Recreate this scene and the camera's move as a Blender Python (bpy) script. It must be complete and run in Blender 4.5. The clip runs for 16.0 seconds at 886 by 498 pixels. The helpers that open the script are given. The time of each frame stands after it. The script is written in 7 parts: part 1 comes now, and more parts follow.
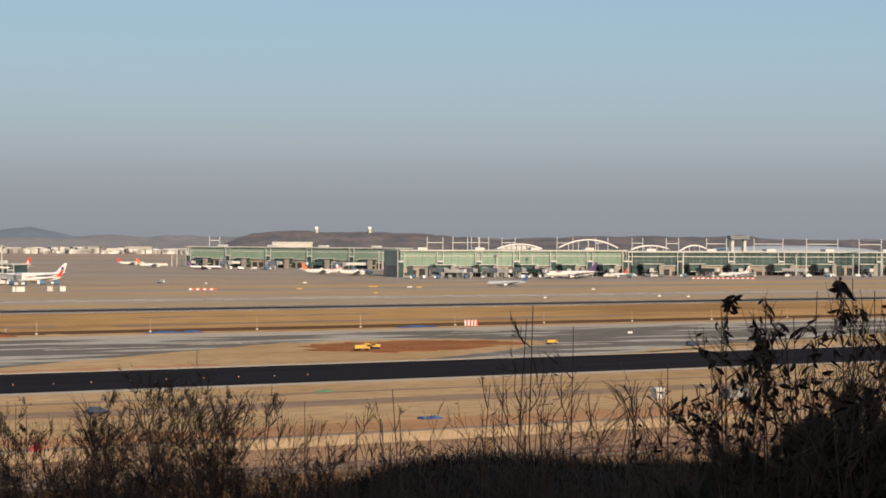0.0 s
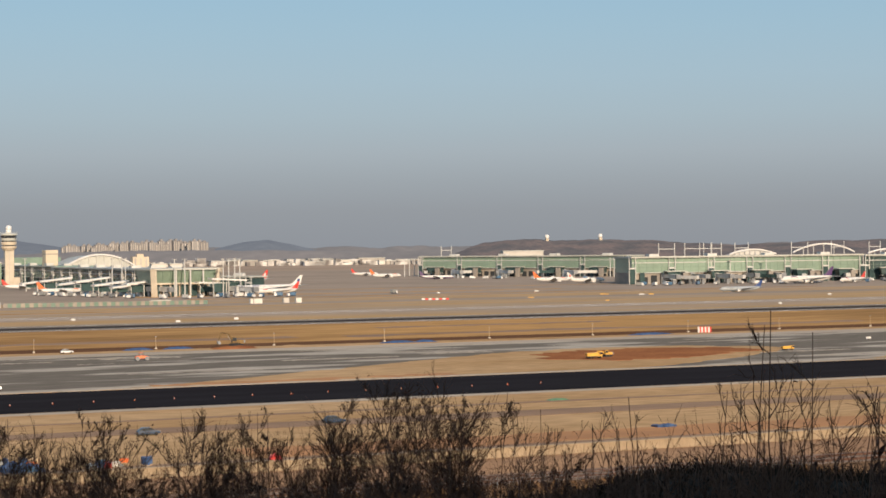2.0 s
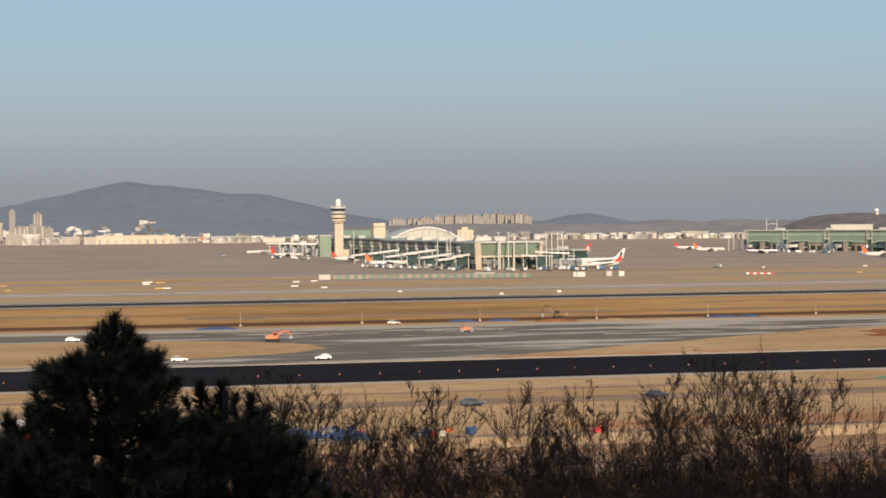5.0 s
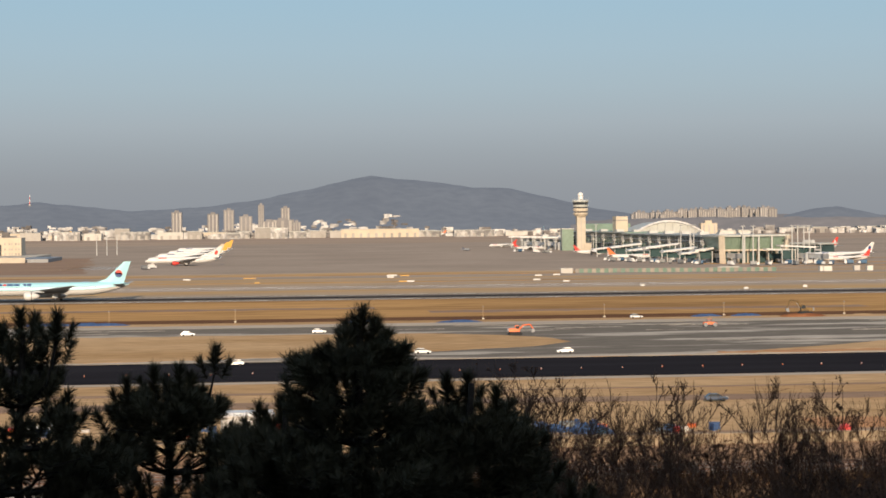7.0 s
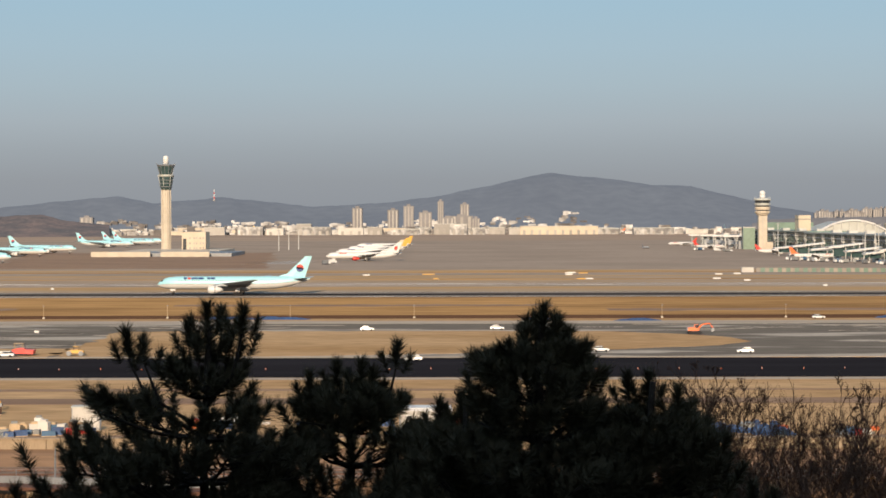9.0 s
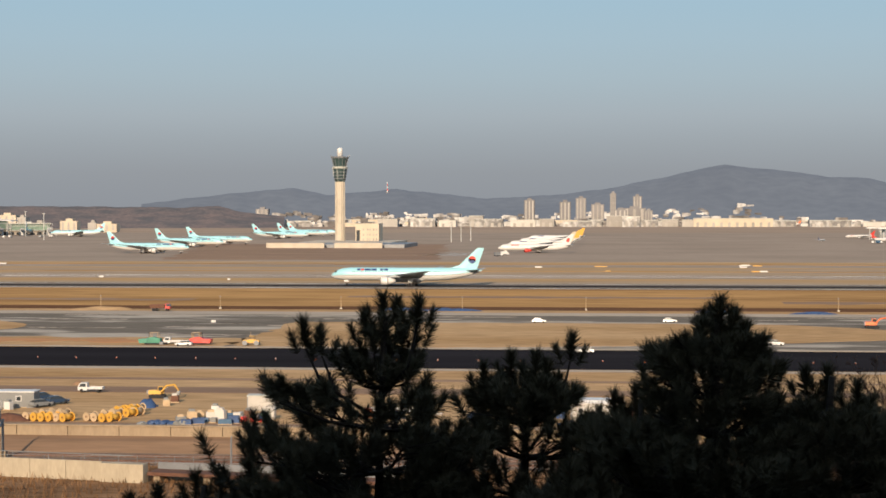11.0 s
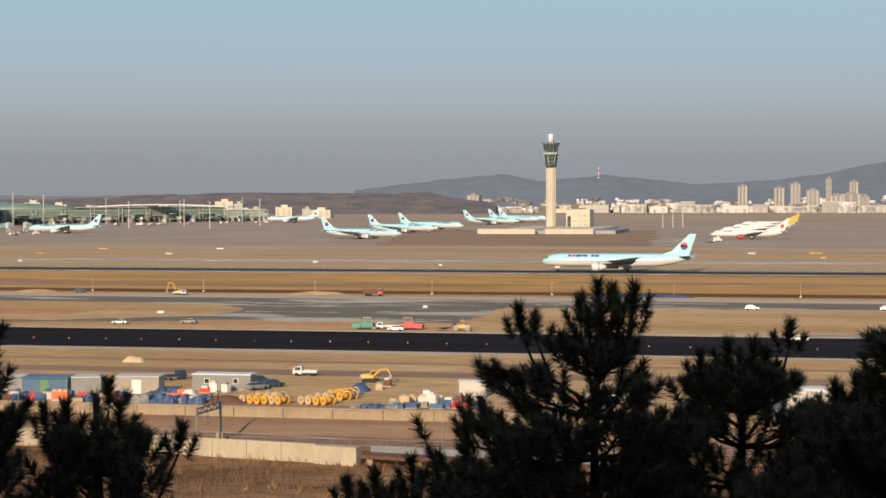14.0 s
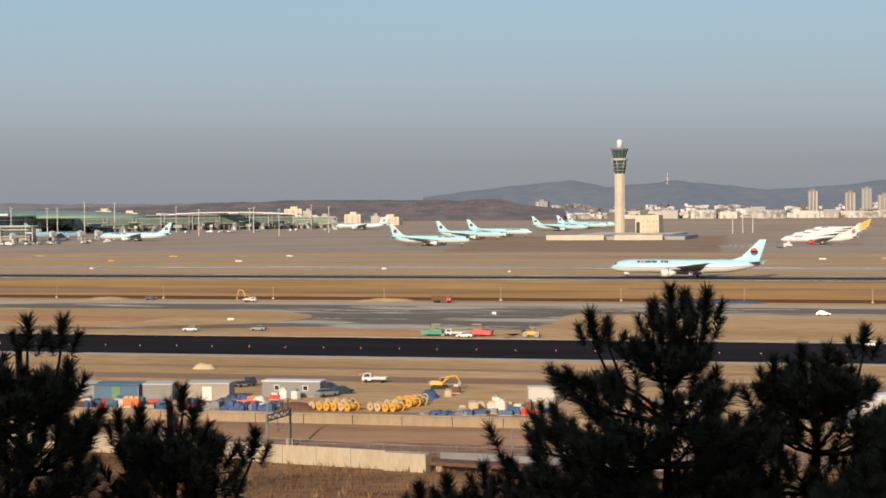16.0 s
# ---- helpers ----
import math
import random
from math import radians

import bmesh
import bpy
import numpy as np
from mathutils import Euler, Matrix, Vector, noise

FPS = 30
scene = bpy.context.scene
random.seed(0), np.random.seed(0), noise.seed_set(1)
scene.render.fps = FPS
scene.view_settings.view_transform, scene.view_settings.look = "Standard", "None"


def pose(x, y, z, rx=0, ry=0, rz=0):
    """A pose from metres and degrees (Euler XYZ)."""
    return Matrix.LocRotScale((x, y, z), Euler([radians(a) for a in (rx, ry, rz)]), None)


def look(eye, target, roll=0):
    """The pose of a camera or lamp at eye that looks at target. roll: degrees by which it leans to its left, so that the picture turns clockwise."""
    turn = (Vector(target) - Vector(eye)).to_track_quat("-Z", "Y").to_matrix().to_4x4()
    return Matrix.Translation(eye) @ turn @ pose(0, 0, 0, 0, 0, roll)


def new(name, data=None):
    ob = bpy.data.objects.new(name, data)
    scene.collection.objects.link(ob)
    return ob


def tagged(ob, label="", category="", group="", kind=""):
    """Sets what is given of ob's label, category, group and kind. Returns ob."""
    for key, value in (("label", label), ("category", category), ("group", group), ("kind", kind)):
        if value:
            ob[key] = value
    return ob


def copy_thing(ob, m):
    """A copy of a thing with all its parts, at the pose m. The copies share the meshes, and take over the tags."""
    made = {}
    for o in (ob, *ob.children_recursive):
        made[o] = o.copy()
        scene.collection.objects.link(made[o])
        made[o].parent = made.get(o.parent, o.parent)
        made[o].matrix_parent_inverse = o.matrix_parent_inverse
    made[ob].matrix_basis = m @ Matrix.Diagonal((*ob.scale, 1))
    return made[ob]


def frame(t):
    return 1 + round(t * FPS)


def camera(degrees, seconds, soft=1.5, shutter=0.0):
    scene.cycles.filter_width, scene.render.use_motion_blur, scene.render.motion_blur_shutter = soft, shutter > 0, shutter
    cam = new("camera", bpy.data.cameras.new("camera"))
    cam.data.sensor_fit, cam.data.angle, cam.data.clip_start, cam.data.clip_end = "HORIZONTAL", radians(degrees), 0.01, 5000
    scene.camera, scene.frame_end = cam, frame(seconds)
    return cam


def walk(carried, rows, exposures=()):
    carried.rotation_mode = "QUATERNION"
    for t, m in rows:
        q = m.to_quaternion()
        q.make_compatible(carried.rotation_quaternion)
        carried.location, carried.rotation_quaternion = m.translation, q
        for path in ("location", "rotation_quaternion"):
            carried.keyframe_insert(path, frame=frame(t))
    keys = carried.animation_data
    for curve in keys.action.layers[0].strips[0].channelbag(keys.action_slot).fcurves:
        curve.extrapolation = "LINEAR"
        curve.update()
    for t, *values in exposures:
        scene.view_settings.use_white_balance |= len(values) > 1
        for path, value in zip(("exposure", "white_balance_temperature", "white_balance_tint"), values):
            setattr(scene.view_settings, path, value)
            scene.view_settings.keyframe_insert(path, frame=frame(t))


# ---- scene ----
cam = camera(26.87, 16.0, soft=1.7)
EYE_Z = 37.4
# seconds, heading (degrees right of the +y axis), tilt, lean
HEADINGS = [
    (0.0, 29.607, -0.356, -0.277), (0.5, 27.606, -0.168, -0.315), (1.0, 25.152, -0.054, 0.095), (1.5, 23.984, 0.010, 0.138),
    (2.0, 22.486, -0.083, 0.632), (2.5, 20.937, -0.272, 0.881), (3.0, 18.449, -0.270, 0.692), (3.5, 15.717, -0.693, 0.548),
    (3.7, 15.470, -0.805, 0.484), (5.8, 9.375, -0.889, 0.744), (6.0, 8.515, -0.962, 0.774), (6.5, 6.590, -1.039, 0.548),
    (7.0, 5.057, -0.936, 0.568), (7.5, 3.742, -0.653, 0.544), (8.0, 2.047, -0.695, 0.451), (8.5, 0.484, -0.822, 0.346),
    (8.7, 0.104, -0.902, 0.250), (10.8, -5.148, -1.235, 0.104), (11.0, -5.772, -1.239, 0.049), (11.5, -6.968, -1.482, 0.006),
    (12.0, -7.916, -1.457, 0.013), (12.5, -8.942, -1.532, -0.175), (13.0, -10.080, -1.705, -0.007), (13.5, -11.180, -1.759, -0.009),
    (14.0, -12.281, -1.662, 0.127), (14.5, -13.271, -1.536, 0.367), (15.0, -14.364, -1.669, 0.287), (15.5, -14.522, -1.832, 0.432),
    (16.0, -14.398, -1.449, 0.392)]
PATH = [(t, pose(0.07 - 0.0088 * t, 0, EYE_Z, 90 + tilt, 0, -head) @ pose(0, 0, 0, 0, 0, -lean)) for t, head, tilt, lean in HEADINGS]
walk(cam, PATH, [(0.0, 0.75), (16.0, 0.75)])

# ---- light ----
SUN_AZ, SUN_EL = 4.0, 20.0          # the light travels towards this heading
world = bpy.data.worlds.new("sky")
scene.world = world
world.use_nodes = True
wn, wl = world.node_tree.nodes, world.node_tree.links
wn.clear()
sky = wn.new("ShaderNodeTexSky")
sky.sky_type, sky.sun_disc = "NISHITA", False
sky.sun_elevation, sky.sun_rotation = radians(SUN_EL), radians(180 + SUN_AZ)
sky.altitude, sky.air_density, sky.dust_density, sky.ozone_density = 30, 1.2, 3.0, 1.5
wtc = wn.new("ShaderNodeTexCoord")
wsep = wn.new("ShaderNodeSeparateXYZ")
wramp = wn.new("ShaderNodeValToRGB")
wmix = wn.new("ShaderNodeMix")
wmix.data_type = "RGBA"
wbg = wn.new("ShaderNodeBackground")
wout = wn.new("ShaderNodeOutputWorld")
# smog layer: grey-mauve at the horizon, thinning to clear blue above
ramp = wramp.color_ramp
ramp.elements[0].position, ramp.elements[0].color = 0.0, (2.9, 3.1, 3.4, 1)
ramp.elements[1].position, ramp.elements[1].color = 0.30, (3.2, 5.4, 8.0, 1)
for p, c in ((0.02, (3.15, 3.4, 3.7, 1)), (0.035, (3.5, 3.92, 4.32, 1)), (0.05, (3.9, 4.5, 5.05, 1)), (0.07, (3.95, 5.0, 5.8, 1)), (0.09, (3.85, 5.25, 6.35, 1)), (0.115, (3.55, 5.3, 6.7, 1)), (0.14, (3.2, 5.2, 6.9, 1))):
    e = ramp.elements.new(p)
    e.color = c
wfac = wn.new("ShaderNodeMapRange")
wfac.inputs["From Min"].default_value, wfac.inputs["From Max"].default_value = 0.0, 0.5
wfac.inputs["To Min"].default_value, wfac.inputs["To Max"].default_value = 0.95, 0.35
wl.new(wtc.outputs["Generated"], wsep.inputs[0])
wl.new(wsep.outputs["Z"], wramp.inputs["Fac"])
wl.new(wsep.outputs["Z"], wfac.inputs["Value"])
wl.new(wfac.outputs["Result"], wmix.inputs["Factor"])
wl.new(sky.outputs["Color"], wmix.inputs["A"])
wl.new(wramp.outputs["Color"], wmix.inputs["B"])
wl.new(wmix.outputs["Result"], wbg.inputs["Color"])
wbg.inputs["Strength"].default_value = 0.06
wl.new(wbg.outputs[0], wout.inputs[0])
sun = new("sun", bpy.data.lights.new("sun", "SUN"))
sun.data.energy, sun.data.angle, sun.data.color = 3.3, radians(0.6), (1.0, 0.78, 0.565)
_a, _e = radians(SUN_AZ), radians(SUN_EL)
sun.matrix_world = look((0, 0, 200), (200 * math.sin(_a) * math.cos(_e), 200 * math.cos(_a) * math.cos(_e), 200 - 200 * math.sin(_e)))


# ---- materials ----
def mat(name, base, rough=0.7, metal=0.0, vary=0.15, scale=1.0, grain=0.08, grain_scale=12.0, bump=0.0, tint=None, per_object=0.0,
        spec=0.4, stretch=(1, 1, 1), patch=(0.35, 0.65), haze_glow=None):
    """A surface with variation at two scales in metres; tint: a second colour mixed in patches."""
    m = bpy.data.materials.new(name)
    m.use_nodes = True
    n, l = m.node_tree.nodes, m.node_tree.links
    bsdf = n["Principled BSDF"]
    bsdf.inputs["Roughness"].default_value = rough
    bsdf.inputs["Metallic"].default_value = metal
    bsdf.inputs["Specular IOR Level"].default_value = spec
    tc = n.new("ShaderNodeTexCoord")
    mp = n.new("ShaderNodeMapping")
    mp.inputs["Scale"].default_value = stretch
    l.new(tc.outputs["Object"], mp.inputs["Vector"])
    big = n.new("ShaderNodeTexNoise")
    big.inputs["Scale"].default_value, big.inputs["Detail"].default_value = scale, 5.0
    fine = n.new("ShaderNodeTexNoise")
    fine.inputs["Scale"].default_value, fine.inputs["Detail"].default_value = grain_scale, 3.0
    l.new(mp.outputs[0], big.inputs["Vector"])
    l.new(mp.outputs[0], fine.inputs["Vector"])
    ramp_n = n.new("ShaderNodeMapRange")
    ramp_n.inputs["From Min"].default_value, ramp_n.inputs["From Max"].default_value = patch
    l.new(big.outputs["Fac"], ramp_n.inputs["Value"])
    mix = n.new("ShaderNodeMix")
    mix.data_type = "RGBA"
    second = tint if tint else tuple(c * (1 - vary) for c in base)
    mix.inputs["A"].default_value, mix.inputs["B"].default_value = (*base, 1), (*second, 1)
    l.new(ramp_n.outputs["Result"], mix.inputs["Factor"])
    hsv = n.new("ShaderNodeHueSaturation")
    val = n.new("ShaderNodeMapRange")
    val.inputs["To Min"].default_value, val.inputs["To Max"].default_value = 1 - grain, 1 + grain
    val.inputs["From Min"].default_value, val.inputs["From Max"].default_value = 0.3, 0.7
    l.new(fine.outputs["Fac"], val.inputs["Value"])
    l.new(mix.outputs["Result"], hsv.inputs["Color"])
    if per_object:
        info = n.new("ShaderNodeObjectInfo")
        mr = n.new("ShaderNodeMapRange")
        mr.inputs["To Min"].default_value, mr.inputs["To Max"].default_value = 1 - per_object, 1 + per_object
        l.new(info.outputs["Random"], mr.inputs["Value"])
        mul = n.new("ShaderNodeMath")
        mul.operation = "MULTIPLY"
        l.new(mr.outputs[0], mul.inputs[0])
        l.new(val.outputs[0], mul.inputs[1])
        l.new(mul.outputs[0], hsv.inputs["Value"])
    else:
        l.new(val.outputs[0], hsv.inputs["Value"])
    l.new(hsv.outputs["Color"], bsdf.inputs["Base Color"])
    if bump:
        bp = n.new("ShaderNodeBump")
        bp.inputs["Strength"].default_value = bump
        l.new(fine.outputs["Fac"], bp.inputs["Height"])
        l.new(bp.outputs["Normal"], bsdf.inputs["Normal"])
    # emission that paints distance haze onto far surfaces
    if haze_glow:
        bsdf.inputs["Emission Color"].default_value = (*haze_glow, 1)
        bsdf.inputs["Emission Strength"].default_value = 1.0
    return m


M = dict(
    grass=mat("dry_grass", (0.46, 0.27, 0.115), 0.95, scale=0.018, grain_scale=0.15, grain=0.22, tint=(0.31, 0.18, 0.08), stretch=(0.22, 1, 1), spec=0.0, patch=(0.46, 0.64)),
    soil=mat("sandy_soil", (0.50, 0.335, 0.185), 0.95, scale=0.03, grain_scale=0.4, grain=0.2, tint=(0.40, 0.25, 0.125), stretch=(0.3, 1, 1), spec=0.0),
    red_soil=mat("red_soil", (0.34, 0.145, 0.065), 0.95, scale=0.05, grain_scale=0.6, grain=0.14, tint=(0.26, 0.105, 0.05), spec=0.0),
    dark_soil=mat("dark_soil", (0.16, 0.085, 0.05), 0.95, scale=0.04, grain_scale=0.5, grain=0.15, stretch=(0.3, 1, 1), spec=0.0),
    asphalt_new=mat("fresh_asphalt", (0.027, 0.026, 0.030), 0.95, scale=0.05, grain_scale=2.0, vary=0.25, spec=0.0, stretch=(0.2, 1, 1)),
    asphalt=mat("worn_asphalt", (0.24, 0.205, 0.175), 0.85, scale=0.02, grain_scale=0.5, vary=0.25, grain=0.1, stretch=(0.15, 1, 1), spec=0.0),
    rubber=mat("rubber_marks", (0.045, 0.042, 0.042), 0.85, scale=0.03, grain_scale=1.0, vary=0.3, stretch=(0.1, 1, 1), spec=0.0),
    apron=mat("apron_concrete", (0.37, 0.30, 0.24), 0.9, scale=0.008, grain_scale=0.1, vary=0.16, grain=0.06, spec=0.0),
    wet=mat("damp_gravel_base", (0.175, 0.155, 0.13), 0.9, scale=0.03, grain_scale=0.2, tint=(0.42, 0.375, 0.315), grain=0.2, stretch=(0.5, 1.9, 1), spec=0.0, patch=(0.51, 0.58)),
    thin_grass=mat("thin_worn_grass", (0.45, 0.30, 0.155), 0.95, scale=0.02, grain_scale=0.12, tint=(0.38, 0.295, 0.215), grain=0.15, stretch=(0.12, 1, 1), spec=0.0, patch=(0.44, 0.58)),
    far_field=mat("far_taupe_field", (0.40, 0.31, 0.235), 0.95, scale=0.006, grain_scale=0.05, tint=(0.33, 0.25, 0.19), grain=0.12, stretch=(0.2, 1, 1), spec=0.0),
    concrete=mat("pale_concrete", (0.52, 0.46, 0.37), 0.85, scale=0.15, grain_scale=3, vary=0.15),
    white=mat("white_paint", (0.64, 0.63, 0.605), 0.35, scale=0.1, grain_scale=4, vary=0.06, grain=0.03, spec=0.5),
    glass=mat("green_glass", (0.045, 0.12, 0.105), 0.12, scale=0.1, grain_scale=2, vary=0.3, spec=0.6),
)


# ---- mesh helpers ----
def box_into(bm, x0, x1, y0, y1, z0, z1, m=None):
    vs = [bm.verts.new(Vector(c) if m is None else m @ Vector(c)) for c in
          ((x0, y0, z0), (x1, y0, z0), (x1, y1, z0), (x0, y1, z0), (x0, y0, z1), (x1, y0, z1), (x1, y1, z1), (x0, y1, z1))]
    for f in ((3, 2, 1, 0), (4, 5, 6, 7), (0, 1, 5, 4), (1, 2, 6, 5), (2, 3, 7, 6), (3, 0, 4, 7)):
        bm.faces.new([vs[i] for i in f])


def box(x0, x1, y0, y1, z0, z1, m=None):
    bm = bmesh.new()
    box_into(bm, x0, x1, y0, y1, z0, z1, m)
    return bm


def tube_into(bm, p, q, r0, r1=None, seg=8, cap=True):
    """A tapered round bar from p to q."""
    r1 = r0 if r1 is None else r1
    p, q = Vector(p), Vector(q)
    t = (q - p).to_track_quat("Z", "Y").to_matrix()
    ring = [[bm.verts.new(c + t @ Vector((r * math.cos(2 * math.pi * i / seg), r * math.sin(2 * math.pi * i / seg), 0))) for i in range(seg)]
            for c, r in ((p, r0), (q, r1))]
    for i in range(seg):
        j = (i + 1) % seg
        bm.faces.new((ring[0][i], ring[0][j], ring[1][j], ring[1][i]))
    if cap:
        bm.faces.new(ring[0][::-1])
        bm.faces.new(ring[1])


def tube(p, q, r0, r1=None, seg=8):
    bm = bmesh.new()
    tube_into(bm, p, q, r0, r1, seg)
    return bm


def lathe_into(bm, profile, seg=24, m=None, smooth=True):
    """A body of revolution about z from (radius, height) pairs, bottom to top."""
    rings = []
    for r, z in profile:
        rings.append([bm.verts.new((m or Matrix()) @ Vector((r * math.cos(2 * math.pi * i / seg), r * math.sin(2 * math.pi * i / seg), z))) for i in range(seg)])
    for a, b in zip(rings, rings[1:]):
        for i in range(seg):
            j = (i + 1) % seg
            f = bm.faces.new((a[i], a[j], b[j], b[i]))
            f.smooth = smooth
    bm.faces.new(rings[0][::-1])
    bm.faces.new(rings[-1])


def lathe(profile, seg=24, m=None, smooth=True):
    bm = bmesh.new()
    lathe_into(bm, profile, seg, m, smooth)
    return bm


def slab(points, z0, z1):
    """A flat plate over an outline (x, y) that runs round once."""
    bm = bmesh.new()
    lo = [bm.verts.new((x, y, z0)) for x, y in points]
    hi = [bm.verts.new((x, y, z1)) for x, y in points]
    n = len(points)
    bm.faces.new(hi)
    bm.faces.new(lo[::-1])
    for i in range(n):
        bm.faces.new((lo[i], lo[(i + 1) % n], hi[(i + 1) % n], hi[i]))
    bmesh.ops.recalc_face_normals(bm, faces=bm.faces)
    return bm


def prism(profile, y0, y1):
    """A side outline (x, z) drawn across from y0 to y1, with narrowed upper edges."""
    bm = bmesh.new()
    zt = max(z for _, z in profile)
    a = [bm.verts.new((x, y0 + 0.12 * (z / zt) ** 3, z)) for x, z in profile]
    b = [bm.verts.new((x, y1 - 0.12 * (z / zt) ** 3, z)) for x, z in profile]
    bm.faces.new(a[::-1])
    bm.faces.new(b)
    for i in range(len(a)):
        bm.faces.new((a[i], a[(i + 1) % len(a)], b[(i + 1) % len(a)], b[i]))
    bmesh.ops.recalc_face_normals(bm, faces=bm.faces)
    return bm


def mesh_of(bm, name, material):
    me = bpy.data.meshes.new(name)
    bm.to_mesh(me)
    bm.free()
    me.materials.append(material)
    return me


def part(name, bm, material, parent=None, label=""):
    ob = new(name, mesh_of(bm, name, material))
    if parent is not None:
        ob.parent = parent
    if label:
        ob["label"] = label
    return ob


def thing(name, label, category, m=None, group="", kind=""):
    ob = new(name)
    if m is not None:
        ob.matrix_basis = m
    return tagged(ob, label, category, group, kind)


def setting(name, bm, material, label, category):
    return tagged(part(name, bm, material), label, category, kind="structure")


def spot(x, y, z=0.0, heading=0.0):
    """A pose on the ground; heading: the way its +x axis points, degrees anticlockwise from the runway."""
    return pose(x, y, z, 0, 0, heading)


# ---- ground ----
def smooth(a, b, v):
    v = min(1.0, max(0.0, (v - a) / (b - a)))
    return v * v * (3 - 2 * v)


def ground_z(x, y):
    """The hill round the lookout, the railway cutting at its foot, and the level airfield."""
    d = math.hypot(x, y)
    if y > 420:
        return 0.0
    az = math.degrees(math.atan2(x, max(y, 1e-3))) if y > 0 else (90 if x > 0 else -90)
    if y >= 309.9:
        return 0.0
    reach = 232 + 60 * smooth(12, 34, az)              # the spur to the east reaches further out
    fall = 35.4 - 4.2 * smooth(1.5, 14, d) - (19 - 7.6 * smooth(9, 33, az)) * smooth(10, 110, d)
    low = -3.2
    z = fall + (low - fall) * smooth(70 + 60 * smooth(9, 31, az), reach, d)
    if y < 0:
        z = max(z, 35.4 * smooth(-400, 0, -abs(x)))
        z += max(20.0, min(150.0, 103 + 0.10 * x)) * smooth(8, 150, -y)
    z += 1.3 * noise.noise((x * 0.06, y * 0.06, 0)) * smooth(6, 30, d) * (1 - 0.85 * smooth(180, 230, y))
    return z


def terrain():
    xs = sorted(set([-6000, -4000, -2500, -1500, -900, -600] + list(range(-420, 421, 12)) + [600, 900, 1500, 2500, 4000, 6000]))
    ys = sorted(set([-900, -600, -400, -300, -220, -170, -130, -95, -65, -40, -22, -10] + list(range(-2, 309, 6)) + [309.8, 310, 420, 700, 1200, 2500, 4500, 6000]))
    bm = bmesh.new()
    v = [[bm.verts.new((x, y, ground_z(x, y))) for x in xs] for y in ys]
    for j in range(len(ys) - 1):
        for i in range(len(xs) - 1):
            f = bm.faces.new((v[j][i], v[j][i + 1], v[j + 1][i + 1], v[j + 1][i]))
            f.smooth = ys[j] < 300
            # 1: near slope with shade painted into its litter, 2: brown bank
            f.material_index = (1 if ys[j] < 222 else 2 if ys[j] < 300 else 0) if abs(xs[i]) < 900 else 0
    return bm


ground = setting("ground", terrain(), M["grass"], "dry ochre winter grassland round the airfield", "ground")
# litter base colour darkened to stand in for shade on the near slope
ground.data.materials.append(mat("shade_darkened_litter", (0.034, 0.026, 0.019), 0.98, scale=0.15, grain_scale=1.2, tint=(0.02, 0.016, 0.012), grain=0.3, bump=0.6, spec=0.05))
ground.data.materials.append(mat("rough_brown_bank", (0.27, 0.16, 0.088), 0.98, scale=0.07, grain_scale=0.7, tint=(0.13, 0.078, 0.047), grain=0.3, stretch=(0.4, 1, 1), spec=0.0))


def strip(name, y0, y1, z, material, label, category, x0=-3000, x1=3000):
    return setting(name, slab([(x0, y0), (x1, y0), (x1, y1), (x0, y1)], z - 0.25, z), material, label, category)


strip("soil_field", 310.5, 431, 0.03, M["soil"], "bare sandy construction ground with wheel tracks", "ground")
strip("runway_near", 431, 490, 0.10, M["asphalt_new"], "freshly laid black asphalt runway", "runway")
strip("taxiway", 490, 655, 0.06, M["wet"], "damp grey gravel base of a taxiway being built", "taxiway")
strip("trench", 680, 704, 0.05, M["dark_soil"], "dark brown strip of dug earth", "earth")
strip("runway_main", 862, 922, 0.08, M["asphalt"], "worn grey asphalt runway in use", "runway")
strip("rubber_stripe", 882, 900, 0.10, M["rubber"], "dark rubber marks along the runway", "marking")
strip("thin_grass", 923, 1299, 0.03, M["thin_grass"], "thin worn winter grass between the taxiways", "ground")
strip("far_field", 2901, 4150, 0.03, M["far_field"], "taupe open ground beyond the apron", "ground")
strip("taxiway_far", 990, 1050, 0.06, M["apron"], "grey parallel taxiway", "taxiway")
strip("taxiway_outer", 1180, 1230, 0.06, M["apron"], "grey outer taxiway", "taxiway")
strip("apron", 1300, 2900, 0.06, M["apron"], "wide grey concrete apron", "apron", -1500, 1900)
ISLANDS = (
    [(-700, 518), (-251, 520), (-223, 531), (-200, 545), (-192, 565), (-195, 585), (-213, 606), (-258, 612), (-700, 612)],
    [(-110, 494), (-54, 495), (-15, 502), (40, 520), (75, 536), (87, 552), (84, 570), (70, 588), (46, 603), (1, 605), (-110, 606)],
    [(78, 491), (108, 492), (139, 509), (192, 543), (229, 566), (268, 590), (310, 600), (341, 594), (362, 575), (362, 556), (324, 526), (290, 506), (264, 494)],
    [(340, 491), (397, 518), (445, 530), (519, 558), (620, 590), (1200, 600), (1200, 491)],
    [(-700, 490.5), (-110, 490.5), (-110, 526), (-180, 528), (-235, 512), (-700, 508)])


def worn(pts, seed, step=7.0, jitter=1.3):
    """An outline with its long edges broken up unevenly."""
    rng = np.random.default_rng(seed)
    out = []
    for (x0, y0), (x1, y1) in zip(pts, pts[1:] + pts[:1]):
        n = max(1, min(30, int(math.hypot(x1 - x0, y1 - y0) / step)))
        for i in range(n):
            e = rng.normal(0, jitter, 2) if i else (0, 0)
            out.append((x0 + (x1 - x0) * i / n + e[0], max(490.4, y0 + (y1 - y0) * i / n + e[1])))
    return out


